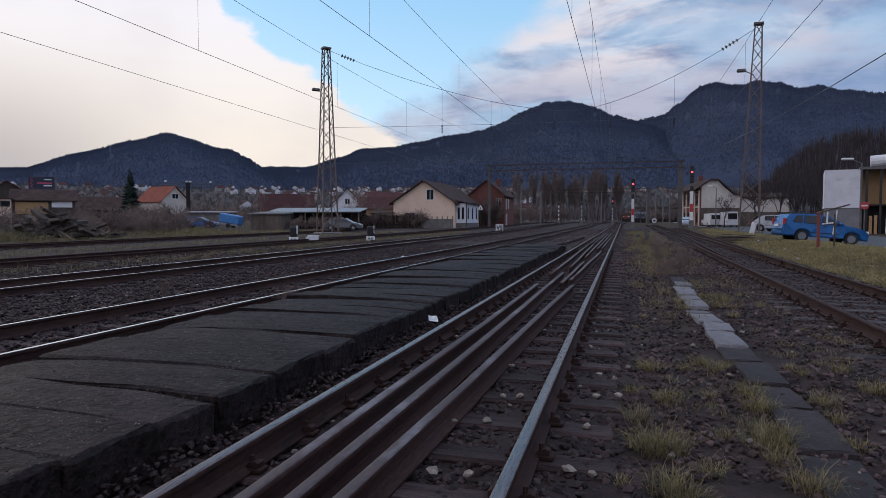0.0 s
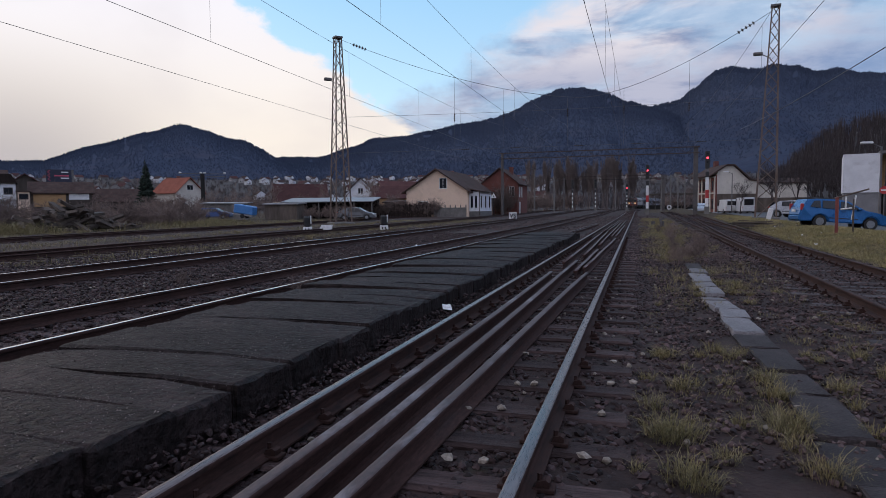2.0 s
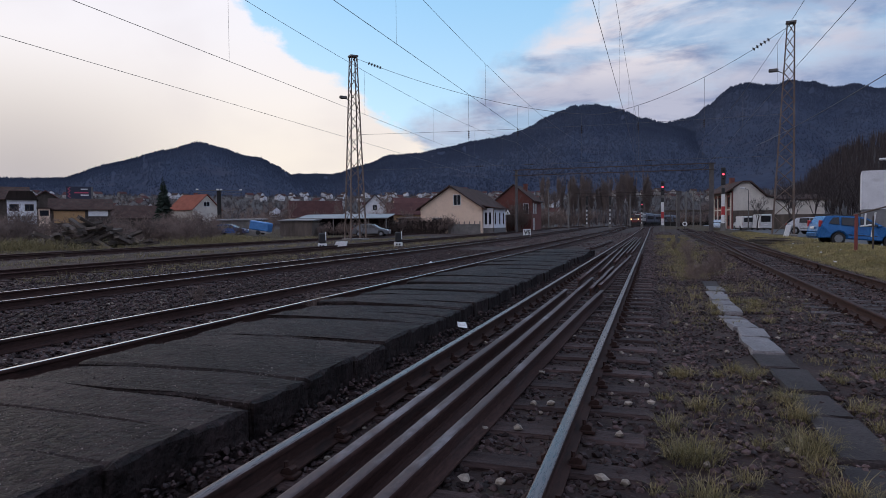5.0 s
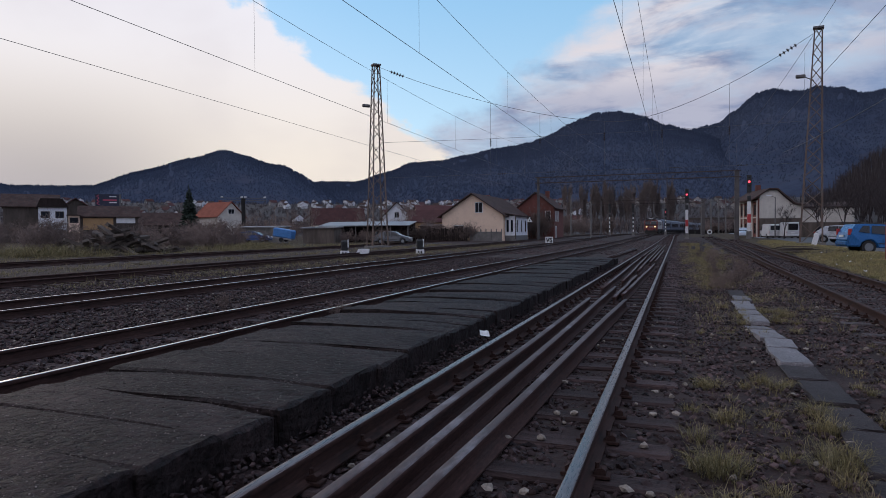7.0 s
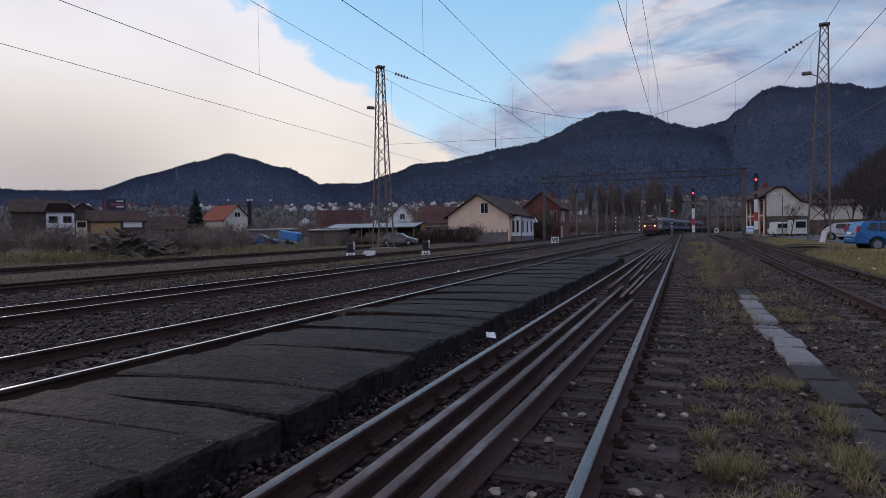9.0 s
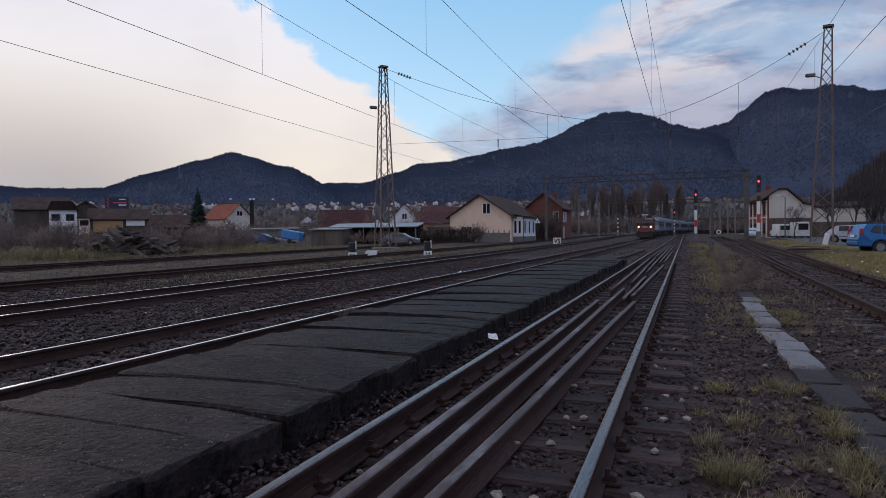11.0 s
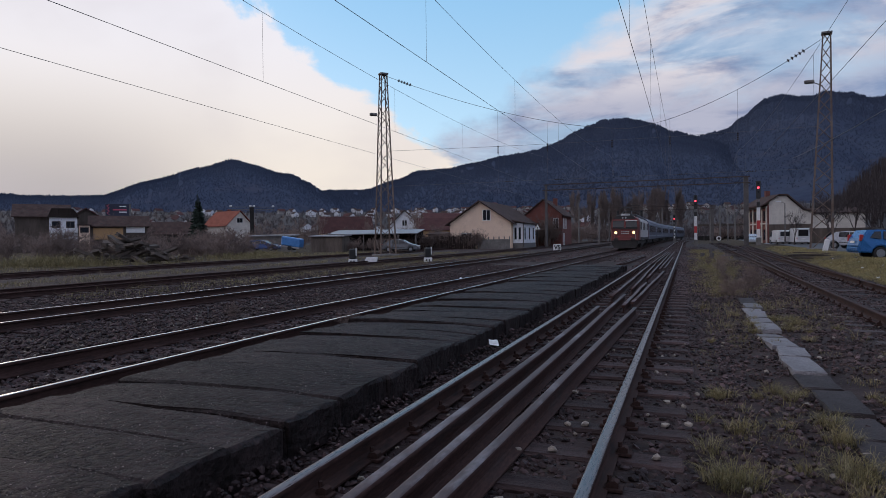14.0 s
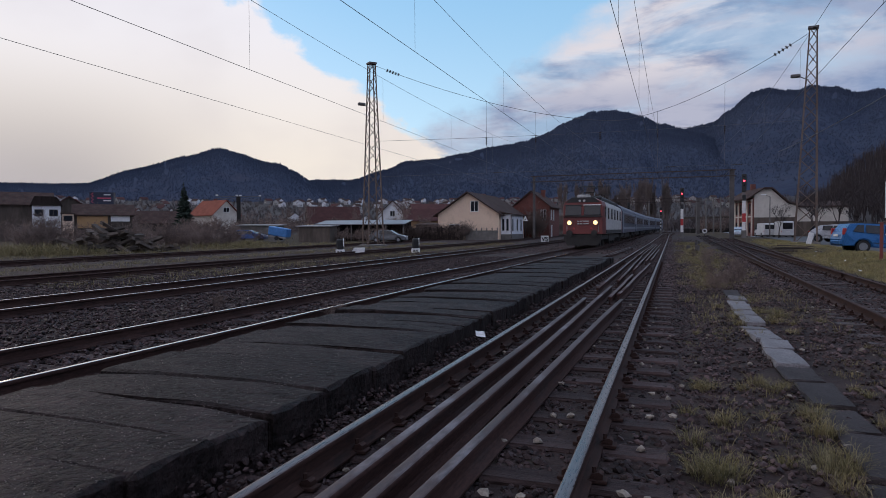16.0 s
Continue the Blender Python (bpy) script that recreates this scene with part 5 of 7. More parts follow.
# low brush round the heap of sleepers and along the meadow
for i in range(130):
    k = rr.random()
    x, y = -36 - 27 * k + rr.gauss(0, 3.0), 43 + 24 * k + rr.gauss(0, 3.5)
    if k > 0.5 or x > -36.5:
        continue
    plant(rr.choice(SHRUBS), "shrub", x - 4, y + 4, rr.uniform(0.28, 0.6), rr.uniform(0, 360), "low leafless brush in the dry meadow", "shrub", "meadow brush")
for i in range(16):
    plant(rr.choice(SHRUBS), "shrub", rr.gauss(-46, 2.5), rr.gauss(37, 2.2), rr.uniform(0.35, 0.75), rr.uniform(0, 360), "leafless brush beside the heap of sleepers", "shrub", "meadow brush")
# dark hedge before the railway house
for i in range(34):
    x, y = -45.0 + i * 0.50 + rr.uniform(-0.3, 0.3), 90.5 + rr.uniform(-1.2, 1.2)
    plant(rr.choice(SHRUBS), "shrub", x, y, rr.uniform(0.45, 0.72), rr.uniform(0, 360), "dense dark leafless hedge shrub by the railway house", "shrub", "garden hedge")
for i in range(26):
    x, y = rr.uniform(-50, -37), rr.uniform(80, 89)
    plant(rr.choice(SHRUBS), "shrub", x, y - 3 * (x > -44), rr.uniform(0.25, 0.5), rr.uniform(0, 360), "low leafless brush along the shelter and fence", "shrub", "garden hedge")
for i in range(6):
    plant(rr.choice(SHRUBS), "shrub", -23.4 + rr.uniform(-1.2, 1.0), 111.3 + rr.uniform(-1, 1), rr.uniform(1.0, 1.45), rr.uniform(0, 360), "ivy-dark shrub against the brick house", "shrub", "garden hedge")
# trees along the station road
for x, y, s in ((14.2, 101, 0.62), (16.0, 84, 0.78), (18.5, 88, 0.9), (20.2, 80, 0.85), (21.5, 90, 1.0), (23.0, 84, 0.95), (25.5, 92, 1.1), (17.0, 92, 0.8), (27.5, 88, 1.0), (30, 96, 1.15), (34, 92, 1.05), (24, 104, 1.1), (29, 112, 1.2), (38, 100, 1.2)):
    plant(rr.choice(DARK_TREES), "bare_tree", x, y, s * 0.92, rr.uniform(0, 360), "leafless dark tree beside the station road", "tree", "roadside trees")


def spruce(x, y, z, h, label):
    t = empty("spruce", pose(x, y, z), label, "tree")
    bm = B()
    rod(bm, (0, 0, -0.3), (0, 0, h * 0.95), h * 0.016, 0.02, 6)
    part("trunk", bm, M["bark"], t)
    V, F = [], []
    r = random.Random(h)
    for i in range(560):
        u = r.random() ** 0.8
        a = r.uniform(0, 6.28)
        z0 = h * (0.08 + 0.9 * u)
        w = (1 - u) ** 0.9 * h * 0.23 * r.uniform(0.6, 1.15) + 0.12
        c = Vector((0, 0, z0))
        e = Vector((math.cos(a) * w, math.sin(a) * w, z0 - w * 0.35))
        o = Vector((-math.sin(a), math.cos(a), 0)) * w * 0.16
        k = len(V)
        V += [tuple(c), tuple(c.lerp(e, 0.55) + o + Vector((0, 0, -0.1))), tuple(e), tuple(c.lerp(e, 0.55) - o + Vector((0, 0, -0.1))), tuple(c.lerp(e, 0.6) - Vector((0, 0, w * 0.3)))]
        F += [(k, k + 1, k + 2, k + 3), (k, k + 4, k + 2, k + 1)]
    ob = new("crown", raw("crown", V, F, M["needle"]))
    ob.parent = t
    return t


spruce(-100.5, 112, 0.2, 12.5, "dark green spruce among the houses")
spruce(-118, 128, 0.2, 7.5, "small dark green spruce among the houses")

# ---------------------------------------------------------------- buildings left of the line
def shed(m, w, l, h, h2, wall, roof, label, category="shed", openings=(), over=0.3, group=""):
    """A flat or lean-to building; roof falls from h (back) to h2 (front)."""
    t = empty("outbuilding", m, label, category, group)
    bm = B()
    prism(bm, [(-l / 2, -0.6), (l / 2, -0.6), (l / 2, h), (-l / 2, h2)], "x", -w / 2, w / 2)
    part("wall", bm, M[wall], t)
    bm = B()
    k = (h - h2) / l
    prism(bm, [(-l / 2 - over, h2 - k * over + 0.01), (l / 2 + over, h + k * over + 0.01), (l / 2 + over, h + k * over + 0.17), (-l / 2 - over, h2 - k * over + 0.17)], "x", -w / 2 - over, w / 2 + over)
    part("roof", bm, M[roof], t)
    for u, z, ww, hh, kind in openings:
        win = empty(kind, pose(u, -l / 2, z))
        win.parent = t
        bm = B()
        for x0, x1, z0, z1 in ((-ww / 2 - 0.08, -ww / 2, 0, hh), (ww / 2, ww / 2 + 0.08, 0, hh), (-ww / 2 - 0.08, ww / 2 + 0.08, hh, hh + 0.08), (-ww / 2 - 0.1, ww / 2 + 0.1, -0.08, 0)):
            box(bm, x0, x1, -0.06, 0.03, z0, z1)
        part("frame", bm, M["timber"], win)
        bm = B()
        box(bm, -ww / 2, ww / 2, -0.02, 0.02, 0, hh)
        part("pane", bm, M["pane"], win)
    return t




def mansard_house():
    t = empty("house", pose(-102.0, 80.6, 0.2, 0, 0, 51.7), "white house with a dark boarded mansard front and two windows", "house")
    bm = B()
    box(bm, -2.12, 2.12, 0, 8, -0.6, 6.1)
    part("wall", bm, M["white"], t)
    bm = B()
    prism(bm, [(-2.4, 6.05), (2.4, 6.05), (1.55, 7.6), (-1.75, 7.6)], "y", -0.4, 8.3)
    part("roof", bm, M["fencewood"], t, "dark boarded mansard roof")
    for u in (-1.1, 1.05):
        win = empty("window", pose(u, 0, 4.25))
        win.parent = t
        bm = B()
        for x0, x1, z0, z1 in ((-0.66, -0.56, 0, 1), (0.56, 0.66, 0, 1), (-0.66, 0.66, 1, 1.1), (-0.7, 0.7, -0.1, 0), (-0.03, 0.03, 0, 1)):
            box(bm, x0, x1, -0.08, 0.03, z0, z1)
        part("frame", bm, M["timber"], win)
        bm = B()
        box(bm, -0.56, 0.56, -0.03, 0.02, 0, 1)
        part("pane", bm, M["pane"], win)
    bm = B()
    box(bm, -2.1, 2.2, -0.9, -0.05, 3.3, 3.42)
    for i in range(12):
        box(bm, -2.05 + i * 0.37, -1.95 + i * 0.37, -0.9, -0.84, 3.42, 4.05)
    box(bm, -2.1, 2.2, -0.92, -0.82, 4.05, 4.13)
    part("balcony", bm, M["signwhite"], t, "white balcony rail")
    return t


mansard_house()
house(pose(-115, 86.5, 0.1, 0, 0, -38), 8, 8.5, 6.7, 8.9, "timber", "roof", "large brown barn with a dark tiled roof", "barn", over=0.5)
house(pose(-115.5, 96.3, 0.1, 0, 0, 51), 4.4, 8, 7.0, 8.5, "timber", "darkred", "narrow house with a faded red roof behind the workshop", "house")
shed(pose(-100.6, 83.6, 0.1, 0, 0, 50), 1.7, 3, 4.75, 4.7, "cream", "roof", "small cream outbuilding with one dark window", "outbuilding", [(0, 3.5, 1.2, 0.8, "window")])
workshop = house(pose(-98.8, 89.5, 0.1, 0, 0, -42), 6, 9.2, 4.7, 6.4, "timber", "roof", "long low brown workshop with a dark roof", "workshop", over=0.5)
bm = B()
box(bm, 3.02, 3.1, 1.1, 4.2, 3.4, 4.5)
part("white_panel", bm, M["signwhite"], workshop)
bm = B()
box(bm, 3.02, 3.09, -4.2, 0.6, 2.2, 4.3)
part("door", bm, M["ochre"], workshop, "faded brown sliding door")
house(pose(-108, 131, 0.2, 0, 0, 74), 7.6, 9.5, 5.6, 9.0, "offwhite", "redroof", "cream house with a bright red tiled roof", "house",
      [("f", 0, 6.2, 1.6, 1.1, "window"), ("f", -2.0, 2.0, 1.2, 1.4, "window")], [(1, 1, 0.7)])
house(pose(-113, 118, 0.1, 0, 0, -50), 7, 12, 3.6, 6.2, "timber", "roof", "brown barn with a sagging tiled roof", "barn")
house(pose(-84, 148, 0.2, 0, 0, -55), 9, 13, 3.6, 7.6, "cream", "darkred", "low house with a dark red roof", "house", [("l", 0, 1.2, 1.4, 1.2, "window")])
house(pose(-62, 138, 0.3, 0, 0, 20), 7, 9, 4.5, 8.0, "white", "roof", "white gabled house with a dark roof among bare trees", "house", [("f", 0, 4.6, 1.0, 1.2, "window"), ("f", -1.6, 1.6, 1.0, 1.2, "window")])
house(pose(-53, 136, 0.3, 0, 0, -60), 7, 10, 3.6, 6.0, "ochre", "darkred", "small yellow house with a red roof", "house", [("l", 1, 1.2, 1.2, 1.2, "window")])
house(pose(-62, 165, 0.3, 0, 0, -50), 9, 13, 4.6, 8.4, "cream", "darkred", "house with a faded dark red tiled roof", "house")
yard = empty("yard_wall", pose(21.3, 113.2, rise(112) + 0.1, 0, 0, -6), "low dark wall in front of the roadside house", "wall")
for i in range(6):
    bm = B()
    box(bm, -6.0 + i * 2.0, -4.04 + i * 2.0, -0.12, 0.12, -0.5, 2.3, 0.02)
    part("panel", bm, M["timber"], yard)
# low wing and fence of the railway house
shed(pose(-36.2, 95.5, hz), 3.6, 5, 2.5, 2.2, "timber", "roof", "dark lean-to beside the railway house", "shed")
fence = empty("board_fence", pose(-36.0, 90.2, hz), "tall dark brown board fence along the garden", "fence")
bd = random.Random(3)
FB = []
for i in range(3):
    bm = B()
    box(bm, -0.14, 0.14, -0.02, 0.02, -0.4, 1.75 + 0.12 * i, 0.008)
    FB.append(mesh_of(bm, "board", M["fencewood"]))
for i in range(46):
    share("board", bd.choice(FB), fence, pose(-7.0 + i * 0.30, bd.uniform(-0.02, 0.02), bd.uniform(-0.08, 0.05), 0, bd.uniform(-1.5, 1.5), 0))
for z in (0.5, 1.4):
    bm = B()
    box(bm, -7.2, 6.9, 0.03, 0.09, z, z + 0.1)
    part("rail", bm, M["fencewood"], fence)
garden = empty("garden_fence", pose(-26.6, 90.8, hz), "weathered concrete panel fence with posts", "fence")
for i in range(7):
    bm = B()
    box(bm, -2.4 + i * 0.8 - 0.07, -2.4 + i * 0.8 + 0.07, -0.07, 0.07, -0.5, 1.75, 0.02)
    part("post", bm, M["cast"], garden)
    if i < 6:
        bm = B()
        box(bm, -2.4 + i * 0.8 + 0.07, -2.4 + i * 0.8 + 0.73, -0.03, 0.03, -0.1, 1.35, 0.01)
        part("panel", bm, M["cast"], garden)
# white end wing of the railway house, set proud of the long side
wing = empty("house_wing", pose(-24.45, 98.2, hz), "white plastered wing with grey plinth and narrow windows", "house wing")
bm = B()
box(bm, -0.2, 1.5, -4.2, 4.2, 0.75, 3.75)
part("wall", bm, M["white"], wing)
bm = B()
box(bm, -0.2, 1.55, -4.25, 4.25, -0.6, 0.75)
part("plinth", bm, M["cast"], wing)
bm = B()
prism(bm, [(-0.25, 4.12), (1.95, 3.70), (1.95, 3.84), (-0.25, 4.26)], "y", -4.6, 4.6)
part("roof", bm, M["roof"], wing)
for u in (-2.9, 0.0, 2.7):
    bm = B()
    box(bm, 1.48, 1.53, u - 0.32, u + 0.32, 1.3, 3.1)
    part("window", bm, M["pane"], wing)
bm = B()
rod(bm, (1.58, -4.28, 0.2), (1.58, -4.28, 3.7), 0.06, n=8)
part("downpipe", bm, M["timber"], wing)
for u in (0.35, 1.0):
    bm = B()
    box(bm, u - 0.16, u + 0.16, -4.24, -4.18, 1.3, 3.1)
    part("window", bm, M["pane"], wing)

# long open shelter, carts and cars beyond the sidings
shelter = empty("car_shelter", pose(-44.5, 88.0, rise(88), 0, 0, 10), "long open shelter with a pale corrugated roof", "shelter")
bm = B()
prism(bm, [(-2.6, 2.35), (2.6, 3.0), (2.6, 3.12), (-2.6, 2.47)], "x", -7.2, 7.0)
part("roof", bm, M["sheet"], shelter)
for i in range(6):
    bm = B()
    rod(bm, (-6.8 + i * 2.7, -2.3, -0.5), (-6.8 + i * 2.7, -2.3, 2.45), 0.09, n=8)
    part("post", bm, M["cast"], shelter)
bm = B()
box(bm, -7.0, 6.8, 2.2, 2.4, -0.5, 2.8)
part("back_wall", bm, M["dark"], shelter)
bm = B()
box(bm, -7.0, -6.8, -2.0, 2.2, -0.5, 2.6)
part("side_wall", bm, M["timber"], shelter)
shed(pose(-57.5, 80, 0.2, 0, 0, 20), 6, 3, 2.2, 2.1, "cast", "sheet", "low grey concrete shed behind the parked car", "shed")
shed(pose(-47.6, 79.5, 0.2, 0, 0, 10), 4.6, 3, 2.0, 1.9, "timber", "sheet", "low boarded shed with a flat sheet roof", "shed")
tarp = empty("covered_trailer", pose(-50.6, 74.2, 0.3, 0, 8, 12), "small trailer under a bright blue tarpaulin", "trailer")
bm = B()
box(bm, -1.35, 1.35, -0.8, 0.8, 0.55, 1.75, 0.12)
for v in bm.verts:
    v.co.z += 0.06 * math.sin(v.co.x * 3)
part("tarpaulin", bm, M["tarp"], tarp)
bm = B()
box(bm, -1.3, 1.3, -0.75, 0.75, 0.35, 0.56)
part("bed", bm, M["sheet"], tarp)
for sy in (-0.8, 0.8):
    bm = B()
    rod(bm, (0, sy - 0.08, 0.28), (0, sy + 0.08, 0.28), 0.3, n=14)
    part("wheel", bm, M["rubber"], tarp)

# old floodlight gantry and billboard
gantry = empty("floodlight_gantry", pose(-85, 110.5, 0.2, 0, 0, 38), "dark steel floodlight gantry with a long crossbar", "light mast")
bm = B()
box(bm, -0.4, 0.4, -0.35, 0.35, -0.5, 8.6, 0.05)
part("mast", bm, M["dark"], gantry)
for z in (8.1, 8.6):
    bm = B()
    box(bm, -4.4, 4.6, -0.08, 0.08, z, z + 0.12)
    part("crossbar", bm, M["grey_steel"], gantry)
for x in (-4.2, -0.3, 0.4, 4.3):
    bm = B()
    box(bm, x - 0.25, x + 0.25, -0.3, 0.1, 8.7, 9.0, 0.05)
    part("floodlight", bm, M["signwhite"], gantry)
bb = empty("billboard", pose(-140.5, 127, 0.2, 0, 0, 47), "dark advertising billboard with pink and white marks on a post", "billboard")
bm = B()
box(bm, -3.0, 3.0, -0.15, 0.15, 8.6, 11.9, 0.03)
part("panel", bm, M["board"], bb)
bm = B()
box(bm, 2.6, 3.05, -0.2, 0.2, 8.7, 11.85)
part("edge", bm, M["grey_steel"], bb)
bm = B()
rod(bm, (0.6, 0, -0.5), (0.6, 0, 8.7), 0.22, n=8)
part("post", bm, M["timber"], bb)
for x0, x1, z0, z1, mm in ((-1.2, 2.0, 10.15, 10.5, "pinkbar"), (0.2, 2.0, 9.55, 9.85, "signwhite"), (0.3, 1.9, 11.1, 11.35, "signwhite")):
    bm = B()
    box(bm, x0, x1, -0.19, -0.14, z0, z1)
    part("text_bar", bm, M[mm], bb)
bm = B()
for i in range(6):
    z = 9.0 + i * 0.45
    rod(bm, (-2.35 + 0.3 * (-1) ** i, -0.17, z), (-2.35 - 0.3 * (-1) ** i, -0.17, z + 0.45), 0.07, n=6)
part("twisted_mark", bm, M["pinkbar"], bb)

# town houses on the slope
def town_base(name, wall, roof, w, l, e, rg):
    return house(pose(0, -900, -60), w, l, e, rg, wall, roof, "small distant house with pale walls", "house", [("f", -1.2, 1.2, 1.0, 1.2, "window"), ("f", 1.2, 1.2, 1.0, 1.2, "window")], group="houses of the town")


bases = [town_base("a", "townwall", "darkred", 7, 9, 4.0, 6.6), town_base("b", "townwall", "darkred", 7, 9, 4.2, 7.0), town_base("c", "white", "roof", 7, 8, 4.5, 7.0)]
rr = random.Random(77)
for i in range(105):
    a = rr.uniform(-52, -8) if i % 6 else rr.uniform(-6, 6)
    d = rr.uniform(380, 900) if i % 6 else rr.uniform(640, 900)
    x, y = math.sin(radians(a)) * d, math.cos(radians(a)) * d
    b = bases[i % 3]
    m = pose(x, y, town_z(x, y) - 0.3, 0, 0, -a + rr.uniform(-70, 70))
    if i < 3:
        b.matrix_basis = m
    else:
        copy_thing(b, m)
tiny = [house(pose(0, -900, -60), 5.5, 7, 3.8, 5.9, w_, r_, "small pale house far off on the slope", "house", group="houses of the town") for w_, r_ in (("white", "roof"), ("townwall", "darkred"), ("townwall", "roof"))]
rr3 = random.Random(15)
for i in range(110):
    a, d = rr3.gauss((-24, -12, -3)[i % 3], (6, 4, 3)[i % 3]), rr3.uniform(700, 1040)
    x, y = math.sin(radians(a)) * d, math.cos(radians(a)) * d
    m = pose(x, y, town_z(x, y) + 0.5, 0, 0, -a + rr3.uniform(-80, 80))
    if i < 3:
        tiny[i].matrix_basis = m
    else:
        copy_thing(tiny[i % 3], m)
rr2 = random.Random(5)
for i in range(110):
    a, d = rr2.uniform(-56, 9), rr2.uniform(240, 760)
    x, y = math.sin(radians(a)) * d, math.cos(radians(a)) * d
    plant(rr2.choice(TREES), "bare_tree", x, y, rr2.uniform(0.7, 1.25), rr2.uniform(0, 360), "leafless brown tree among the houses", "tree", "trees of the town", town_z(x, y) - 0.3)

# ---------------------------------------------------------------- right side: buildings, road, lamps
road = raw("road", [(x, y, ground_z(x, y) - 0.02) for y in steps((20, 130, 4)) for x in (9.6 + 0.03 * y, 11.2 + 0.03 * y, 13.5 + 0.03 * y, 18 + 0.02 * y)],
           [(j * 4 + i, j * 4 + i + 1, (j + 1) * 4 + i + 1, (j + 1) * 4 + i) for j in range(len(steps((20, 130, 4))) - 1) for i in range(3)], M["asphalt"])
tagged(new("road", road), "grey asphalt station road", "road", kind="structure")
spur = raw("road", [(x + (y - 112) * 0.05, y, rise(y) + 0.10) for y in steps((104, 190, 6)) for x in (8.6, 12.8)], [(j * 2, j * 2 + 1, j * 2 + 3, j * 2 + 2) for j in range(len(steps((104, 190, 6))) - 1)], M["wetroad"])
tagged(new("road", spur), "pale wet road running down to the crossing", "road", kind="structure")

blk = empty("shop_building", pose(21.0, 72.3, 0.2, 0, 0, -14), "two-storey shop with a white upper wall over grey render", "building")
bm = B()
box(bm, -1.55, 1.5, -3, 4, 2.3, 5.95)
part("upper_wall", bm, M["white"], blk)
bm = B()
box(bm, -1.45, 1.4, -2.9, 3.9, -0.5, 2.3)
part("lower_wall", bm, M["greywall"], blk)
bm = B()
box(bm, 1.5, 9.0, -1.2, 4, -0.5, 5.9)
part("side_wall", bm, M["ochre"], blk)
bm = B()
box(bm, 1.3, 9.2, -3.2, 4.1, 5.9, 6.15)
part("roof", bm, M["grey_steel"], blk)
for x in (1.9, 3.0, 5.4, 7.8):
    bm = B()
    box(bm, x - 0.1, x + 0.1, -3.0, -2.8, -0.5, 5.9)
    part("column", bm, M["black"], blk)
bm = B()
box(bm, 1.5, 9.0, -1.6, -1.25, -0.2, 2.4)
part("shopfront", bm, M["dark"], blk)
bm = B()
box(bm, 2.0, 9.0, -2.9, -1.3, 2.5, 2.65)
part("balcony_floor", bm, M["timber"], blk)
bm = B()
rod(bm, (2.2, -2.0, 6.7), (5.5, -2.0, 6.9), 0.55, n=12)
part("roof_tank", bm, M["signwhite"], blk)
bm = B()
box(bm, 3.4, 4.3, -3.6, -3.4, -0.5, 1.7, 0.04)
part("white_board", bm, M["signwhite"], blk)
for x in (2.2, 2.6, 4.8):
    bm = B()
    box(bm, x - 0.12, x + 0.12, -3.8, -3.6, -0.5, 1.3 + x * 0.1, 0.03)
    part("bollard", bm, M["ochre"], blk)


def street_lamp(x, y, h, arm, turn, label):
    t = empty("street_lamp", pose(x, y, ground_z(x, y), 0, 0, turn), label, "street lamp", "street lamps")
    bm = B()
    rod(bm, (0, 0, -0.5), (0, 0, h), 0.10, 0.06, 8)
    part("pole", bm, M["grey_steel"], t)
    bm = B()
    rod(bm, (0, 0, h - 0.05), (-arm * 0.6, 0, h + 0.25), 0.035, n=6)
    part("arm", bm, M["grey_steel"], t)
    bm = B()
    box(bm, -arm - 0.25, -arm * 0.6 + 0.1, -0.13, 0.13, h + 0.2, h + 0.36, 0.05)
    part("lamp_head", bm, M["signwhite"], t)
    return t


street_lamp(16.2, 51.6, 5.3, 1.1, 8, "grey street lamp with a pale curved head")
street_lamp(13.6, 105, 6.0, 1.0, 5, "grey street lamp beside the parked vans")
for mst, px, pz in ((mast_w, -1.0, 13.9), (mast_e, -1.1, 14.0)):
    bm = B()
    rod(bm, (-0.2, 0, pz - 0.35), (px + 0.2, 0, pz), 0.04, n=6)
    part("lamp_arm", bm, M["grey_steel"], mst)
    bm = B()
    box(bm, px - 0.45, px + 0.3, -0.18, 0.18, pz - 0.08, pz + 0.2, 0.07)
    part("lamp_head", bm, M["grey_steel"], mst, "grey floodlight head")

noentry = empty("no_entry_sign", pose(16.35, 51.3, 0.2, 0, 0, -14), "round red no-entry sign with a white bar on a post", "road sign")
bm = B()
rod(bm, (0, 0.03, -0.3), (0, 0.03, 2.55), 0.035, n=8)
part("post", bm, M["grey_steel"], noentry)
bm = B()
rod(bm, (0, 0.0, 2.15), (0, -0.03, 2.15), 0.27, n=24)
part("disc", bm, M["signred"], noentry)
bm = B()
box(bm, -0.19, 0.19, -0.045, -0.03, 2.10, 2.20)
part("bar", bm, M["signwhite"], noentry)


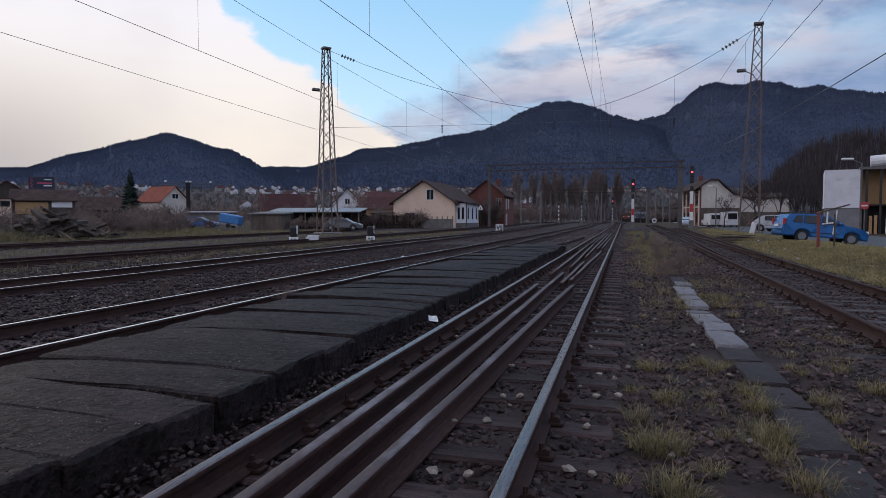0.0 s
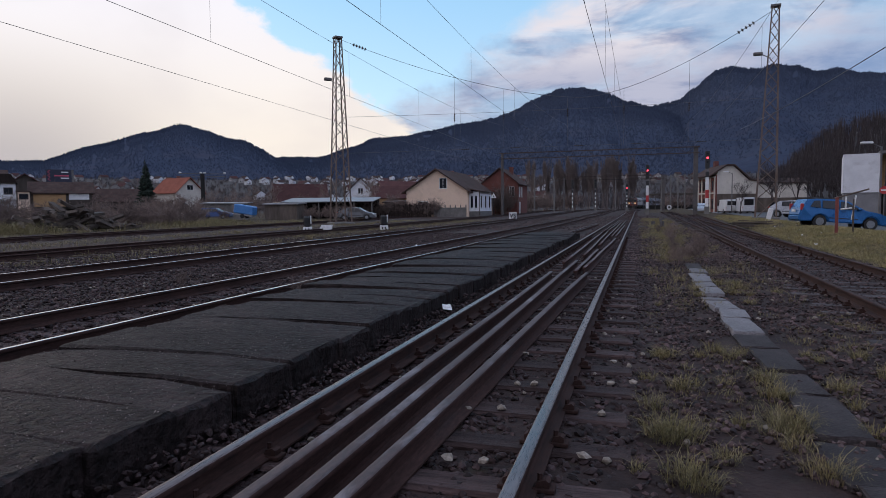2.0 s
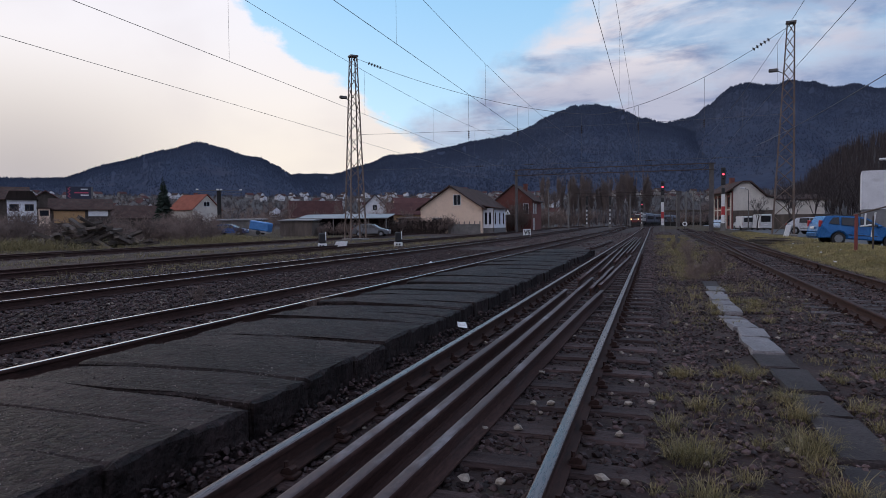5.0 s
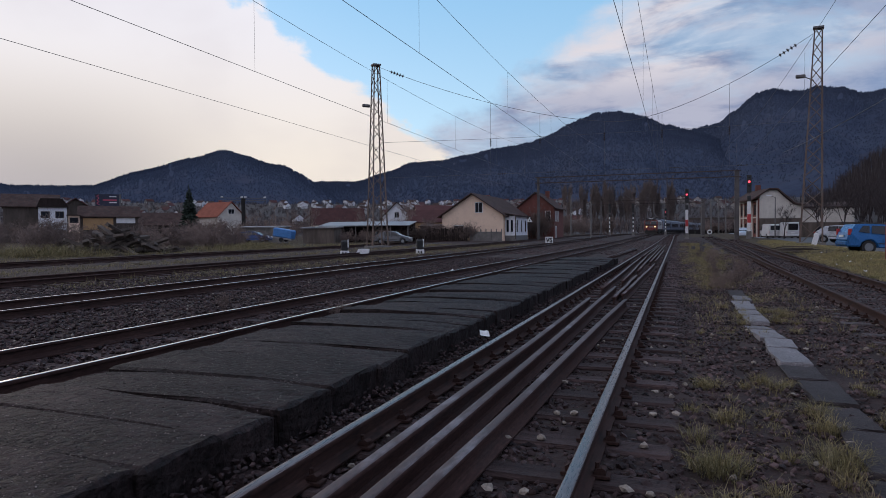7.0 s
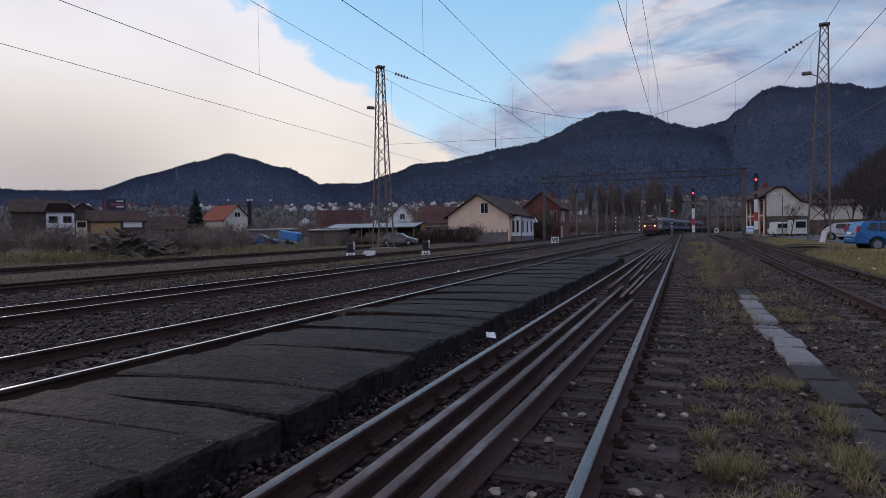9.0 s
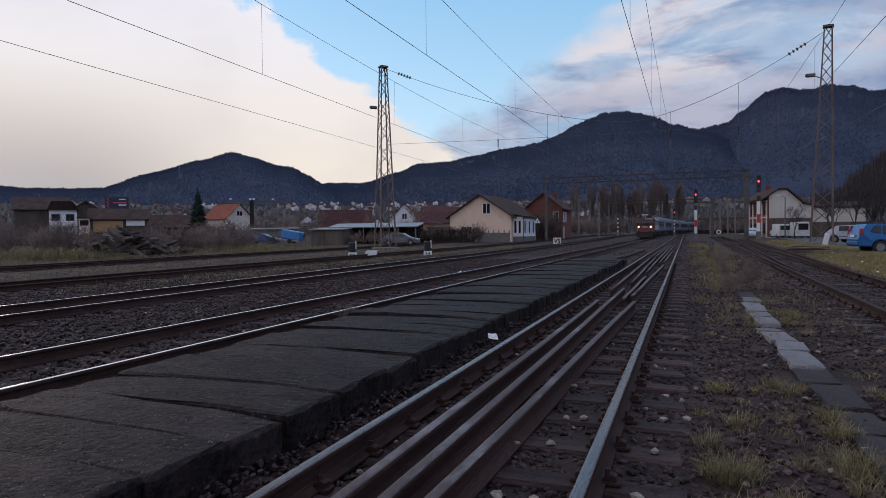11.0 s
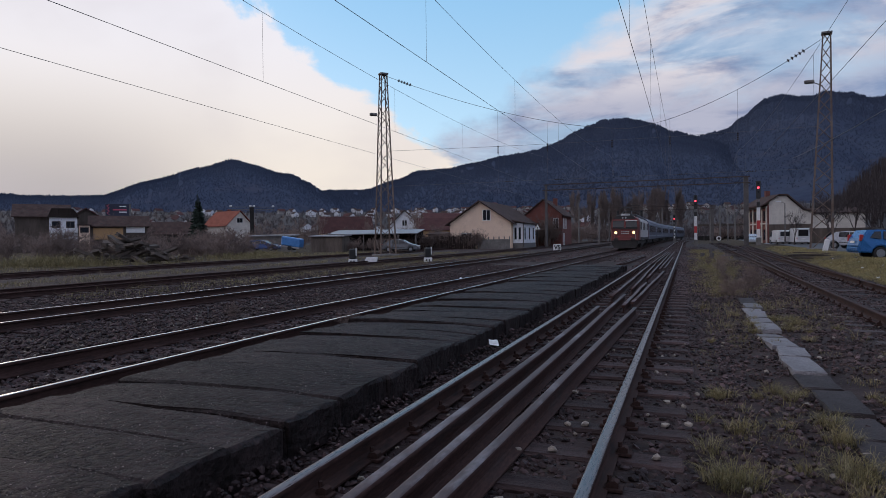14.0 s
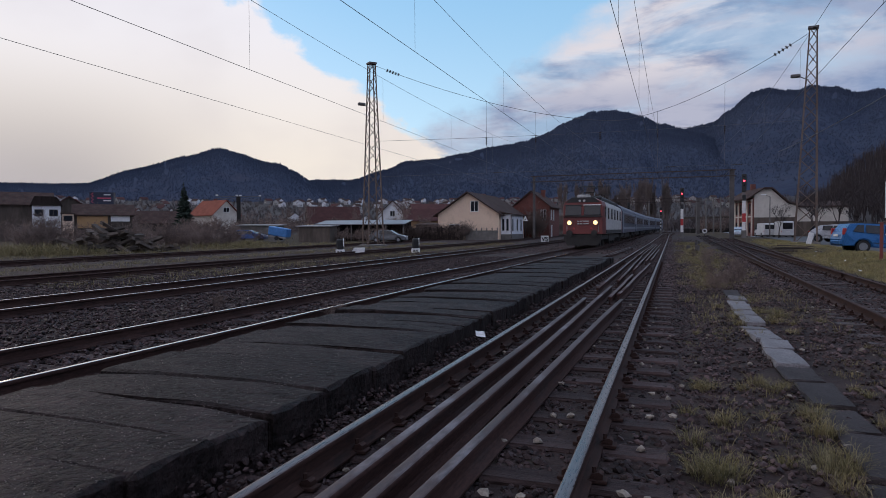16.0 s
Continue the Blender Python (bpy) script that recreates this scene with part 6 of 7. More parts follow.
# ---------------------------------------------------------------- cars
def car(m, label, paint, length=4.45, height=1.46, wagon=True, van=False, group="parked cars"):
    """A parked car, nose towards local +x."""
    t = empty("van" if van else "car", m, label, "van" if van else "car", group)
    L, H, W = length / 2, height, 0.88 if not van else 0.97
    belt = H * (0.62 if not van else 0.5)
    fw, rw, wr = L - 0.88, -L + 0.92, 0.31

    def arch(c):
        return [(c + 0.37 * math.cos(a), 0.30 + 0.37 * math.sin(a)) for a in [math.pi * k / 6 for k in range(7)]]
    low = [(-L + 0.04, 0.28)] + [p for p in reversed(arch(rw))] + [p for p in reversed(arch(fw))] + [(L - 0.06, 0.25)]
    if van:
        top = [(L, 0.62), (L - 0.05, 0.95), (L - 0.75, 1.25), (L - 1.25, H - 0.12), (L - 1.6, H), (-L + 0.15, H), (-L, H - 0.1), (-L, 0.5)]
    elif wagon:
        top = [(L, 0.52), (L - 0.08, 0.72), (L - 0.45, 0.86), (L - 1.15, 0.98), (L - 1.95, H - 0.06), (L - 2.4, H), (-L + 0.75, H - 0.02), (-L + 0.32, H - 0.07), (-L + 0.06, 0.98), (-L - 0.02, 0.62)]
    else:
        top = [(L, 0.52), (L - 0.1, 0.74), (L - 1.1, 0.96), (L - 1.85, H - 0.04), (L - 2.5, H), (-L + 1.0, H - 0.06), (-L + 0.3, 0.98), (-L, 0.70)]

    def taper(v):
        if v.co.z > belt:
            v.co.y *= 1 - 0.20 * (v.co.z - belt) / (H - belt) * (1 if not van else 0.45)
        k = abs(v.co.x) / L
        if k > 0.72:
            v.co.y *= 1 - 0.16 * ((k - 0.72) / 0.28) ** 2
    bm = B()
    outline = low + top
    prism(bm, outline, "y", -W, W)
    bmesh.ops.triangulate(bm, faces=[f for f in bm.faces if len(f.verts) > 4])
    bmesh.ops.bevel(bm, geom=[e for e in bm.edges if len(e.link_faces) == 2 and e.calc_face_angle(0) > 1.2 and abs(e.verts[0].co.y - e.verts[1].co.y) < 0.01], offset=0.06, segments=2, affect="EDGES")
    for v in bm.verts:
        taper(v)
    part("body", bm, M[paint], t)

    def plate(name, pts, mat, off=0.006, lab=""):
        for s in (-1, 1):
            bm = B()
            prism(bm, pts, "y", s * W - 0.012, s * W + 0.012)
            for v in bm.verts:
                taper(v)
                v.co.y += s * off
            part(name, bm, M[mat], t, lab)
    if van:
        plate("side_window", [(L - 1.55, 1.15), (L - 0.82, 1.15), (L - 1.28, H - 0.2), (L - 1.6, H - 0.18)], "pane")
    else:
        plate("side_window", [(L - 1.40, 0.99), (L - 2.02, H - 0.12), (L - 2.30, H - 0.09), (L - 2.30, 0.97)], "pane")
        plate("side_window", [(L - 2.38, 0.97), (L - 2.38, H - 0.09), (L - 3.15, H - 0.09), (L - 3.15, 0.99)], "pane")
        if wagon:
            plate("side_window", [(L - 3.25, 0.99), (L - 3.25, H - 0.10), (-L + 0.62, H - 0.12), (-L + 0.42, 1.03)], "pane")
        plate("door_trim", [(L - 1.5, 0.50), (L - 1.5, 0.54), (-L + 1.35, 0.54), (-L + 1.35, 0.50)], "black")
        plate("door_handle", [(L - 2.25, 0.84), (L - 2.25, 0.87), (L - 2.08, 0.87), (L - 2.08, 0.84)], "black", 0.02)
    xs = (L - 1.14, 1.0, L - 1.93, H - 0.08) if not van else (L - 0.74, 1.27, L - 1.24, H - 0.13)
    bm = B()
    prism(bm, [(xs[0] + 0.012, xs[1]), (xs[2] + 0.012, xs[3]), (xs[2] - 0.03, xs[3]), (xs[0] - 0.03, xs[1])], "y", -W * 0.78, W * 0.78)
    part("windscreen", bm, M["pane"], t)
    xr = (-L + 0.10, 0.98, -L + 0.34, H - 0.10) if not van else (-L, 1.2, -L, H - 0.25)
    bm = B()
    prism(bm, [(xr[0] - 0.015, xr[1]), (xr[2] - 0.015, xr[3]), (xr[2] + 0.03, xr[3]), (xr[0] + 0.03, xr[1])], "y", -W * 0.66, W * 0.66)
    part("rear_window", bm, M["pane"], t)
    for s in (-1, 1):
        bm = B()
        box(bm, -L + 0.0, -L + 0.16, s * W * 0.82 - 0.04, s * W * 0.82 + 0.06, 0.84, 1.16 if wagon and not van else 0.95, 0.02)
        part("tail_light", bm, M["plasticred"], t)
        bm = B()
        box(bm, L - 0.42, L - 0.03, s * W * 0.70 - 0.13, s * W * 0.70 + 0.13, 0.60, 0.76, 0.03)
        part("headlight", bm, M["signwhite"], t)
        bm = B()
        box(bm, L - 1.55, L - 1.40, s * (W + 0.10) - 0.09, s * (W + 0.10) + 0.09, 0.95, 1.08, 0.03)
        part("mirror", bm, M[paint], t)
        for c in (fw, rw):
            bm = B()
            rod(bm, (0, -0.10, 0), (0, 0.10, 0), wr, n=20)
            wl = part("wheel", bm, M["rubber"], t, m=pose(c, s * (W - 0.12), wr))
            bm = B()
            rod(bm, (0, s * 0.09, 0), (0, s * 0.115, 0), wr * 0.66, wr * 0.6, 14)
            for q in range(5):
                box(bm, -0.015, 0.015, -0.012, 0.012, 0.03, wr * 0.6, 0, pose(0, s * 0.118, 0) @ pose(0, 0, 0, 0, q * 72, 0))
            part("rim", bm, M["rimgrey"], wl)
    bm = B()
    box(bm, -L - 0.045, -L + 0.1, -W * 0.78, W * 0.78, 0.32, 0.55, 0.04)
    part("bumper", bm, M[paint], t)
    bm = B()
    box(bm, L - 0.10, L + 0.03, -W * 0.72, W * 0.72, 0.28, 0.48, 0.04)
    part("bumper", bm, M[paint], t)
    bm = B()
    box(bm, -L - 0.05, -L - 0.02, -0.26, 0.26, 0.74, 0.85)
    part("plate_bar", bm, M["signwhite"], t)
    if wagon and not van:
        for s in (-0.58, 0.58):
            bm = B()
            rod(bm, (L - 2.3, s, H + 0.03), (-L + 0.6, s, H + 0.02), 0.02, n=6)
            part("roof_rail", bm, M["black"], t)
    return t


car(pose(9.75, 37.1, 0.15, 0, 4.2, 8), "bright blue estate car parked on the grass bank", "carblue", 4.15)
car(pose(13.0, 60.5, 0.32, 0, 0, -40), "silver car parked beside the lattice mast", "carsilver", wagon=False)
car(pose(15.2, 63.0, 0.30, 0, 0, -50), "dark car parked behind the silver one", "cardark", wagon=False)
car(pose(15.5, 106.0, rise(105) + 0.06, 0, 0, 95), "white delivery van seen from behind", "carwhite", 5.2, 2.35, van=True)
car(pose(13.5, 109.5, rise(108) + 0.06, 0, 0, 99), "white van parked behind another van", "carwhite", 4.8, 2.1, van=True)
car(pose(9.3, 104.0, 0.35, 0, 0, -95), "small silver-blue car at the end of the road", "carsilver", wagon=False)
car(pose(-54.6, 73.4, 0.25, 0, 0, 15), "dark blue car parked in the dry grass", "cardarkblue", wagon=True)
car(pose(-31.5, 68.5, 0.12, 0, 0, 12), "dark grey hatchback parked behind the lattice mast", "carsilverdark", wagon=False)

# ---------------------------------------------------------------- signals and lineside things
def signal(x, y, h, label, lit=True, striped=False, heads=1):
    t = empty("signal_mast", pose(x, y, ground_z(x, y)), label, "railway signal", "signals")
    bm = B()
    box(bm, -0.3, 0.3, -0.3, 0.3, -0.6, 0.9, 0.03)
    part("base", bm, M["cast"], t)
    n = 7
    z0, z1 = 0.9, h * 0.58
    for i in range(n):
        bm = B()
        a, b = z0 + (z1 - z0) * i / n, z0 + (z1 - z0) * (i + 1) / n
        w = 0.20 if striped else 0.11
        box(bm, -w, w, -0.08, 0.08, a, b)
        mat = ("signwhite", "signred", "signwhite")[min(i // 2, 2) if i < 4 else 2] if striped else ("signwhite", "black")[i % 2]
        part("band", bm, M[mat], t)
    bm = B()
    rod(bm, (0, 0.05, z1 - 0.2), (0, 0.05, h - 0.2), 0.07, n=8)
    part("pole", bm, M["grey_steel"], t)
    bm = B()
    box(bm, -0.28, 0.28, -0.12, 0.0, h * 0.72, h, 0.05)
    hd = part("signal_head", bm, M["black"], t)
    for i in range(3):
        z = h - 0.35 - i * 0.55
        bm = B()
        rod(bm, (0, -0.12, z), (0, -0.16, z), 0.14 if (lit and i == 1) else 0.10, n=14)
        part("lamp", bm, G["redlamp"] if (lit and i == 1) else M["pane"], hd, "glowing red signal lamp" if (lit and i == 1) else "")
        bm = B()
        box(bm, -0.14, 0.14, -0.34, -0.12, z + 0.13, z + 0.16)
        part("visor", bm, M["black"], hd)
    bm = B()
    box(bm, -0.22, 0.22, -0.1, 0.0, h * 0.58, h * 0.67, 0.04)
    part("number_board", bm, M["black"], t)
    bm = B()
    for sx in (-0.17, 0.17):
        rod(bm, (sx, 0.28, 0.5), (sx, 0.28, h * 0.9), 0.02, n=4)
    for i in range(int(h * 0.85 / 0.4)):
        rod(bm, (-0.17, 0.28, 0.6 + i * 0.4), (0.17, 0.28, 0.6 + i * 0.4), 0.014, n=4)
    part("ladder", bm, M["grey_steel"], t)
    return t


signal(-14.65, 152, 7.4, "black and white banded signal mast, unlit", False)
signal(-9.5, 153.5, 7.4, "black and white banded signal mast, unlit", False)
signal(-2.45, 155.5, 6.2, "black and white banded signal mast showing red", True)
signal(1.42, 104.6, 7.7, "tall signal mast with red and white band showing red", True, True)
signal(8.75, 91.0, 8.2, "tall red and white banded signal mast showing red", True, True)


def dwarf(x, y, label):
    t = empty("dwarf_signal", pose(x, y, rise(y) - 0.04, 0, 0, 25), label, "railway signal", "dwarf signals")
    bm = B()
    box(bm, -0.28, 0.28, -0.2, 0.2, -0.2, 0.30, 0.03)
    part("base", bm, M["signwhite"], t)
    bm = B()
    box(bm, -0.24, 0.24, -0.14, 0.16, 0.30, 0.98, 0.08)
    hd = part("signal_head", bm, M["black"], t)
    for z in (0.48, 0.78):
        bm = B()
        rod(bm, (0, -0.14, z), (0, -0.28, z), 0.11, 0.12, 14)
        part("hood", bm, M["black"], hd)
    bm = B()
    box(bm, 0.19, 0.25, -0.16, 0.1, 0.5, 1.02, 0.02)
    part("edge_plate", bm, M["signwhite"], t)
    for x0 in (-0.16, 0.03):
        bm = B()
        box(bm, x0, x0 + 0.10, -0.215, -0.2, 0.08, 0.2)
        part("number_bar", bm, M["black"], t)
    return t


dwarf(-20.3, 36.6, "low black two-lamp shunting signal on a white base")
dwarf(-16.4, 40.0, "low black two-lamp shunting signal on a white base")
cab = empty("relay_box", pose(-19.2, 36.9, -0.05, 0, 0, 20), "small white lineside box beside the shunting signal", "relay box")
bm = B()
prism(bm, [(-0.45, 0), (0.40, 0), (0.48, 0.42), (-0.2, 0.42)], "y", -0.25, 0.25)
part("body", bm, M["signwhite"], cab)
bm = B()
box(bm, -0.5, 0.5, -0.3, 0.3, -0.1, 0.02)
part("base", bm, M["cast"], cab)

vs = empty("speed_sign", pose(-13.6, 71.8, rise(72) - 0.02, 0, 0, 12), "white trackside sign with the black letters VS", "sign")
bm = B()
box(bm, -0.43, 0.43, -0.03, 0.03, 0.10, 0.82, 0.02)
bmesh.ops.bevel(bm, geom=[e for e in bm.edges if abs(e.verts[0].co.y - e.verts[1].co.y) > 0.03 and abs(abs(e.verts[0].co.x) - 0.43) < 0.05], offset=0.1, segments=3, affect="EDGES")
part("board", bm, M["signwhite"], vs)
for sx in (-0.25, 0.25):
    bm = B()
    rod(bm, (sx, 0.05, -0.4), (sx, 0.05, 0.75), 0.04, n=6)
    part("post", bm, M["grey_steel"], vs)
tx = bpy.data.curves.new("letters", "FONT")
tx.body, tx.size, tx.extrude, tx.offset = "VS", 0.66, 0.008, 0.025
tx.align_x = "CENTER"
tx.materials.append(M["black"])
lt = new("letters", tx)
lt.parent, lt.matrix_basis = vs, pose(0, -0.045, 0.23, 90, 0, 0)

ring = empty("ring_sign", pose(4.7, 105.4, rise(105) + 0.1), "small white ring sign on a short post", "sign")
bm = B()
rod(bm, (0, 0.02, -0.4), (0, 0.02, 0.7), 0.05, n=6)
part("post", bm, M["black"], ring)
bm = B()
rod(bm, (0, 0, 0.95), (0, -0.05, 0.95), 0.36, n=20)
part("disc", bm, M["signwhite"], ring)
bm = B()
rod(bm, (0, -0.045, 0.95), (0, -0.06, 0.95), 0.20, n=16)
part("centre", bm, M["black"], ring)

warn = empty("warning_triangle", pose(-20.4, 92.5, rise(92)), "small white warning triangle on a thin post", "sign")
bm = B()
rod(bm, (0, 0.03, -0.4), (0, 0.03, 3.0), 0.04, n=6)
part("post", bm, M["black"], warn)
bm = B()
prism(bm, [(-0.42, 2.75), (0.42, 2.75), (0, 3.5)], "y", -0.02, 0.02)
part("board", bm, M["signwhite"], warn)
bm = B()
prism(bm, [(-0.13, 2.88), (0.13, 2.88), (0, 3.15)], "y", -0.035, -0.02)
part("mark", bm, M["black"], warn)


def pole(x, y, h, r, label, material="cast"):
    t = empty("concrete_pole", pose(x, y, ground_z(x, y)), label, "pole", "line poles")
    bm = B()
    rod(bm, (0, 0, -0.5), (0, 0, h), r, r * 0.7, 8)
    part("shaft", bm, M[material], t)
    bm = B()
    box(bm, -0.9, 0.9, -0.05, 0.05, h - 0.7, h - 0.6)
    part("crossarm", bm, M["grey_steel"], t)
    return t


for x, y, h in ((-22.5, 145, 9.5), (-17.4, 140, 7.5), (-5.6, 172, 8.5), (2.6, 168, 8.8), (5.5, 165, 8.6), (7.4, 160, 8.4), (9.2, 163, 8.4), (11.2, 170, 8.5)):
    pole(x, y, h, 0.18, "slim concrete line pole beside the tracks")
# low pale viaduct building and bridge far up the line
via = empty("loading_ramp", pose(11.5, 205, rise(200), 0, 0, -3), "long low covered loading ramp on thin posts", "shed")
bm = B()
box(bm, -9, 9, -2, 2, 4.2, 4.7)
part("roof", bm, M["timber"], via)
for i in range(9):
    bm = B()
    box(bm, -8.6 + i * 2.15, -8.4 + i * 2.15, -1.8, -1.6, -0.5, 4.2)
    part("post", bm, M["postconc"], via)
bm = B()
box(bm, -9, 9, -1.5, 2, -0.5, 1.2)
part("deck", bm, M["dark"], via)

# red frame on the bank
fr = empty("broken_frame", pose(7.5, 28.5, 0.24, 0, 0, -22), "broken red and white steel frame standing in the grass", "frame")
bm = B()
box(bm, -0.055, 0.055, -0.05, 0.05, -0.3, 1.42, 0.01)
part("red_post", bm, M["framered"], fr)
bm = B()
box(bm, 0.52, 0.58, -0.04, 0.04, -0.3, 1.35, 0.01)
part("post", bm, M["timber"], fr)
bm = B()
rod(bm, (-0.1, 0, 1.38), (1.05, -0.1, 1.72), 0.03, n=6)
part("top_bar", bm, M["timber"], fr)
bm = B()
for a, b in (((0.12, 0, 0.95), (0.5, 0, 1.0)), ((0.28, 0, 0.95), (0.30, 0, 1.45)), ((0.5, 0, 0.55), (0.62, 0, 1.5))):
    rod(bm, a, b, 0.03, n=6)
part("lattice", bm, M["signwhite"], fr)
ws = empty("leaning_slab", pose(9.5, 53.5, 0.32, 0, 14, 0), "white slab leaning in the grass", "slab")
bm = B()
box(bm, -0.17, 0.17, -0.06, 0.06, -0.2, 0.85, 0.03)
part("slab", bm, M["signwhite"], ws)

# pile of old sleepers
PILE = []
for i in range(4):
    bp = B()
    box(bp, -0.55 - 0.2 * i, 0.55 + 0.2 * i, -0.19, 0.19, -0.22, 0.0, 0.02)
    for v in bp.verts:
        v.co += Vector((rr.uniform(-0.06, 0.06), rr.uniform(-0.03, 0.03), rr.uniform(-0.03, 0.03)))
    me_ = mesh_of(bp, "old_sleeper", M["timber"])
    PILE.append(me_)
rr = random.Random(12)
for i in range(80):
    k = i / 80
    u = rr.uniform(-1, 1)
    lay = rr.random() * (1 - abs(u) ** 1.5)
    x, y = -38.6 + u * 1.5 + rr.uniform(-0.7, 0.7), 36.0 + u * 2.9 + rr.uniform(-0.7, 0.7)
    ob = new("old_sleeper", SLEEPERS[i % 4])
    ob.matrix_basis = pose(x, y, 0.12 + lay * 1.95, rr.uniform(-22, 22), rr.uniform(-28, 28), rr.choice((62, 55, 20, 95)) + rr.uniform(-35, 35))
    ob.data = PILE[i % 4]
    tagged(ob, "old weathered timber sleeper thrown on a heap", "timber", "heap of old sleepers")


# ---------------------------------------------------------------- ballast stones, walkway, grass
def stone_shapes(n, seed):
    r = np.random.RandomState(seed)
    bm = B()
    bmesh.ops.create_icosphere(bm, subdivisions=1, radius=1)
    bm.verts.ensure_lookup_table()
    v0 = np.array([v.co for v in bm.verts])
    f0 = np.array([[v.index for v in f.verts] for f in bm.faces])
    bm.free()
    return [v0 * (1 + r.uniform(-0.48, 0.30, (len(v0), 1))) * r.uniform((0.8, 0.6, 0.45), (1.35, 1.05, 0.85)) for _ in range(n)], f0


SHAPES, SF = stone_shapes(10, 3)


def scatter_stones(name, spots, sizes, material, label, seed):
    """spots: (n, 3) centres."""
    r = np.random.RandomState(seed)
    n = len(spots)
    a = r.uniform(0, 6.283, n)
    b = r.uniform(-0.6, 0.6, n)
    kind = r.randint(0, len(SHAPES), n)
    base = np.array(SHAPES)[kind] * np.asarray(sizes)[:, None, None]
    ca, sa, cb, sb = np.cos(a)[:, None], np.sin(a)[:, None], np.cos(b)[:, None], np.sin(b)[:, None]
    x, y, z = base[..., 0], base[..., 1], base[..., 2]
    y, z = y * cb - z * sb, y * sb + z * cb
    x, y = x * ca - y * sa, x * sa + y * ca
    V = np.stack([x, y, z], -1) + np.asarray(spots)[:, None, :]
    k = V.shape[1]
    F = (SF[None] + (np.arange(n) * k)[:, None, None]).reshape(-1, 3)
    ob = new(name, raw(name, V.reshape(-1, 3), F, material))
    return tagged(ob, label, "ballast", kind="stuff")


def field_spots(x0, x1, y0, y1, per_m2, seed, zf, keep=lambda x, y: True):
    r = np.random.RandomState(seed)
    n = int((x1 - x0) * (y1 - y0) * per_m2)
    # denser towards the near end
    ys = y0 + (y1 - y0) * r.uniform(0, 1, n) ** 1.35
    xs = r.uniform(x0, x1, n)
    return np.array([(x, y, zf(x, y)) for x, y in zip(xs, ys) if keep(x, y)])


rz = np.random.RandomState(4)
near = field_spots(-2.55, 0.5, 1.0, 17, 330, 21, lambda x, y: bed_height(x, y) - 0.002 + rz.uniform(-0.010, 0.014))
scatter_stones("ballast_stones", near, rz.uniform(0.016, 0.038, len(near)), M["ballast"], "dark grey crushed ballast between the sleepers", 1)
side = field_spots(0.3, 3.3, 1.8, 20, 210, 22, lambda x, y: bed_height(x, y) + 0.012 + rz.uniform(-0.01, 0.012), lambda x, y: noise.noise((x * 0.9, y * 0.5, 7)) > -0.35)
scatter_stones("ballast_stones", side, rz.uniform(0.012, 0.032, len(side)), M["gravel"], "dark trodden gravel beside the track", 2)
mid = field_spots(-11.0, -4.6, 3.5, 34, 110, 23, lambda x, y: bed_height(x, y) + 0.016 + rz.uniform(-0.01, 0.02))
scatter_stones("ballast_stones", mid, rz.uniform(0.022, 0.045, len(mid)), M["ballast"], "dark grey crushed ballast round the main line", 3)
far = field_spots(-2.5, 3.0, 17, 42, 60, 26, lambda x, y: bed_height(x, y) + 0.02)
scatter_stones("ballast_stones", far, rz.uniform(0.025, 0.05, len(far)), M["gravel"], "dark gravel further along the siding", 5)
east_st = field_spots(2.4, 5.3, 6, 34, 75, 33, lambda x, y: bed_height(x, y) + 0.012)
scatter_stones("ballast_stones", east_st, rz.uniform(0.016, 0.036, len(east_st)), M["gravel"], "dark gravel silting up the rusty siding", 9)
far = field_spots(-16.2, -11.0, 7, 40, 55, 27, lambda x, y: bed_height(x, y) + 0.02)
scatter_stones("ballast_stones", far, rz.uniform(0.028, 0.055, len(far)), M["ballast"], "dark ballast between the far tracks", 6)
far = field_spots(-16, 2.5, 40, 92, 9, 35, lambda x, y: bed_height(x, y) + 0.012, lambda x, y: noise.noise((x * 0.3, y * 0.2, 3)) > -0.3)
scatter_stones("ballast_stones", far, rz.uniform(0.035, 0.07, len(far)), M["gravel"], "coarse gravel between the tracks towards the portal", 10)


def slab_top(x, y):
    for xc, y0, z0, rx, ry, ln in SLAB_LIE:
        if y0 <= y < y0 + ln:
            return z0 + (y - y0) * math.tan(radians(rx)) - (x - xc) * math.tan(radians(ry))
    return 0.2


heap = field_spots(-2.52, -2.12, 1.0, 26, 300, 29, lambda x, y: 0.15 * max(0.0, 1 - (x + 2.52) / 0.4) * (0.7 + 0.6 * noise.noise((y * 1.3, 0, 0))) + rz.uniform(-0.02, 0.01))
scatter_stones("ballast_stones", heap, rz.uniform(0.010, 0.028, len(heap)), M["ballast"], "dark ballast heaped against the platform edge", 8)
grit = field_spots(-4.55, -2.45, 1.2, 14, 520, 28, slab_top)
scatter_stones("grit", grit, rz.uniform(0.002, 0.0062, len(grit)), M["grit"], "fine grit on the worn platform slabs", 7)
pale = np.concatenate([field_spots(-2.4, 3.2, 1.6, 14, 2.2, 24, lambda x, y: 0.0), field_spots(-11, -4.7, 4, 24, 1.0, 25, lambda x, y: 0.0)])
scatter_stones("pale_stones", pale, rz.uniform(0.012, 0.034, len(pale)), M["pale_stone"], "pale stones scattered over the ballast", 4)
MARKS = ((-0.98, 3.26), (-0.27, 3.49), (-1.12, 5.86), (-0.99, 5.85), (-0.88, 4.82), (-0.75, 4.85), (-0.18, 5.01), (-2.48, 4.13), (-0.19, 5.72), (-0.21, 4.25), (-1.09, 4.09), (-0.88, 4.19), (-2.93, 6.85), (-2.44, 5.08), (-0.02, 5.08), (-0.78, 3.27))
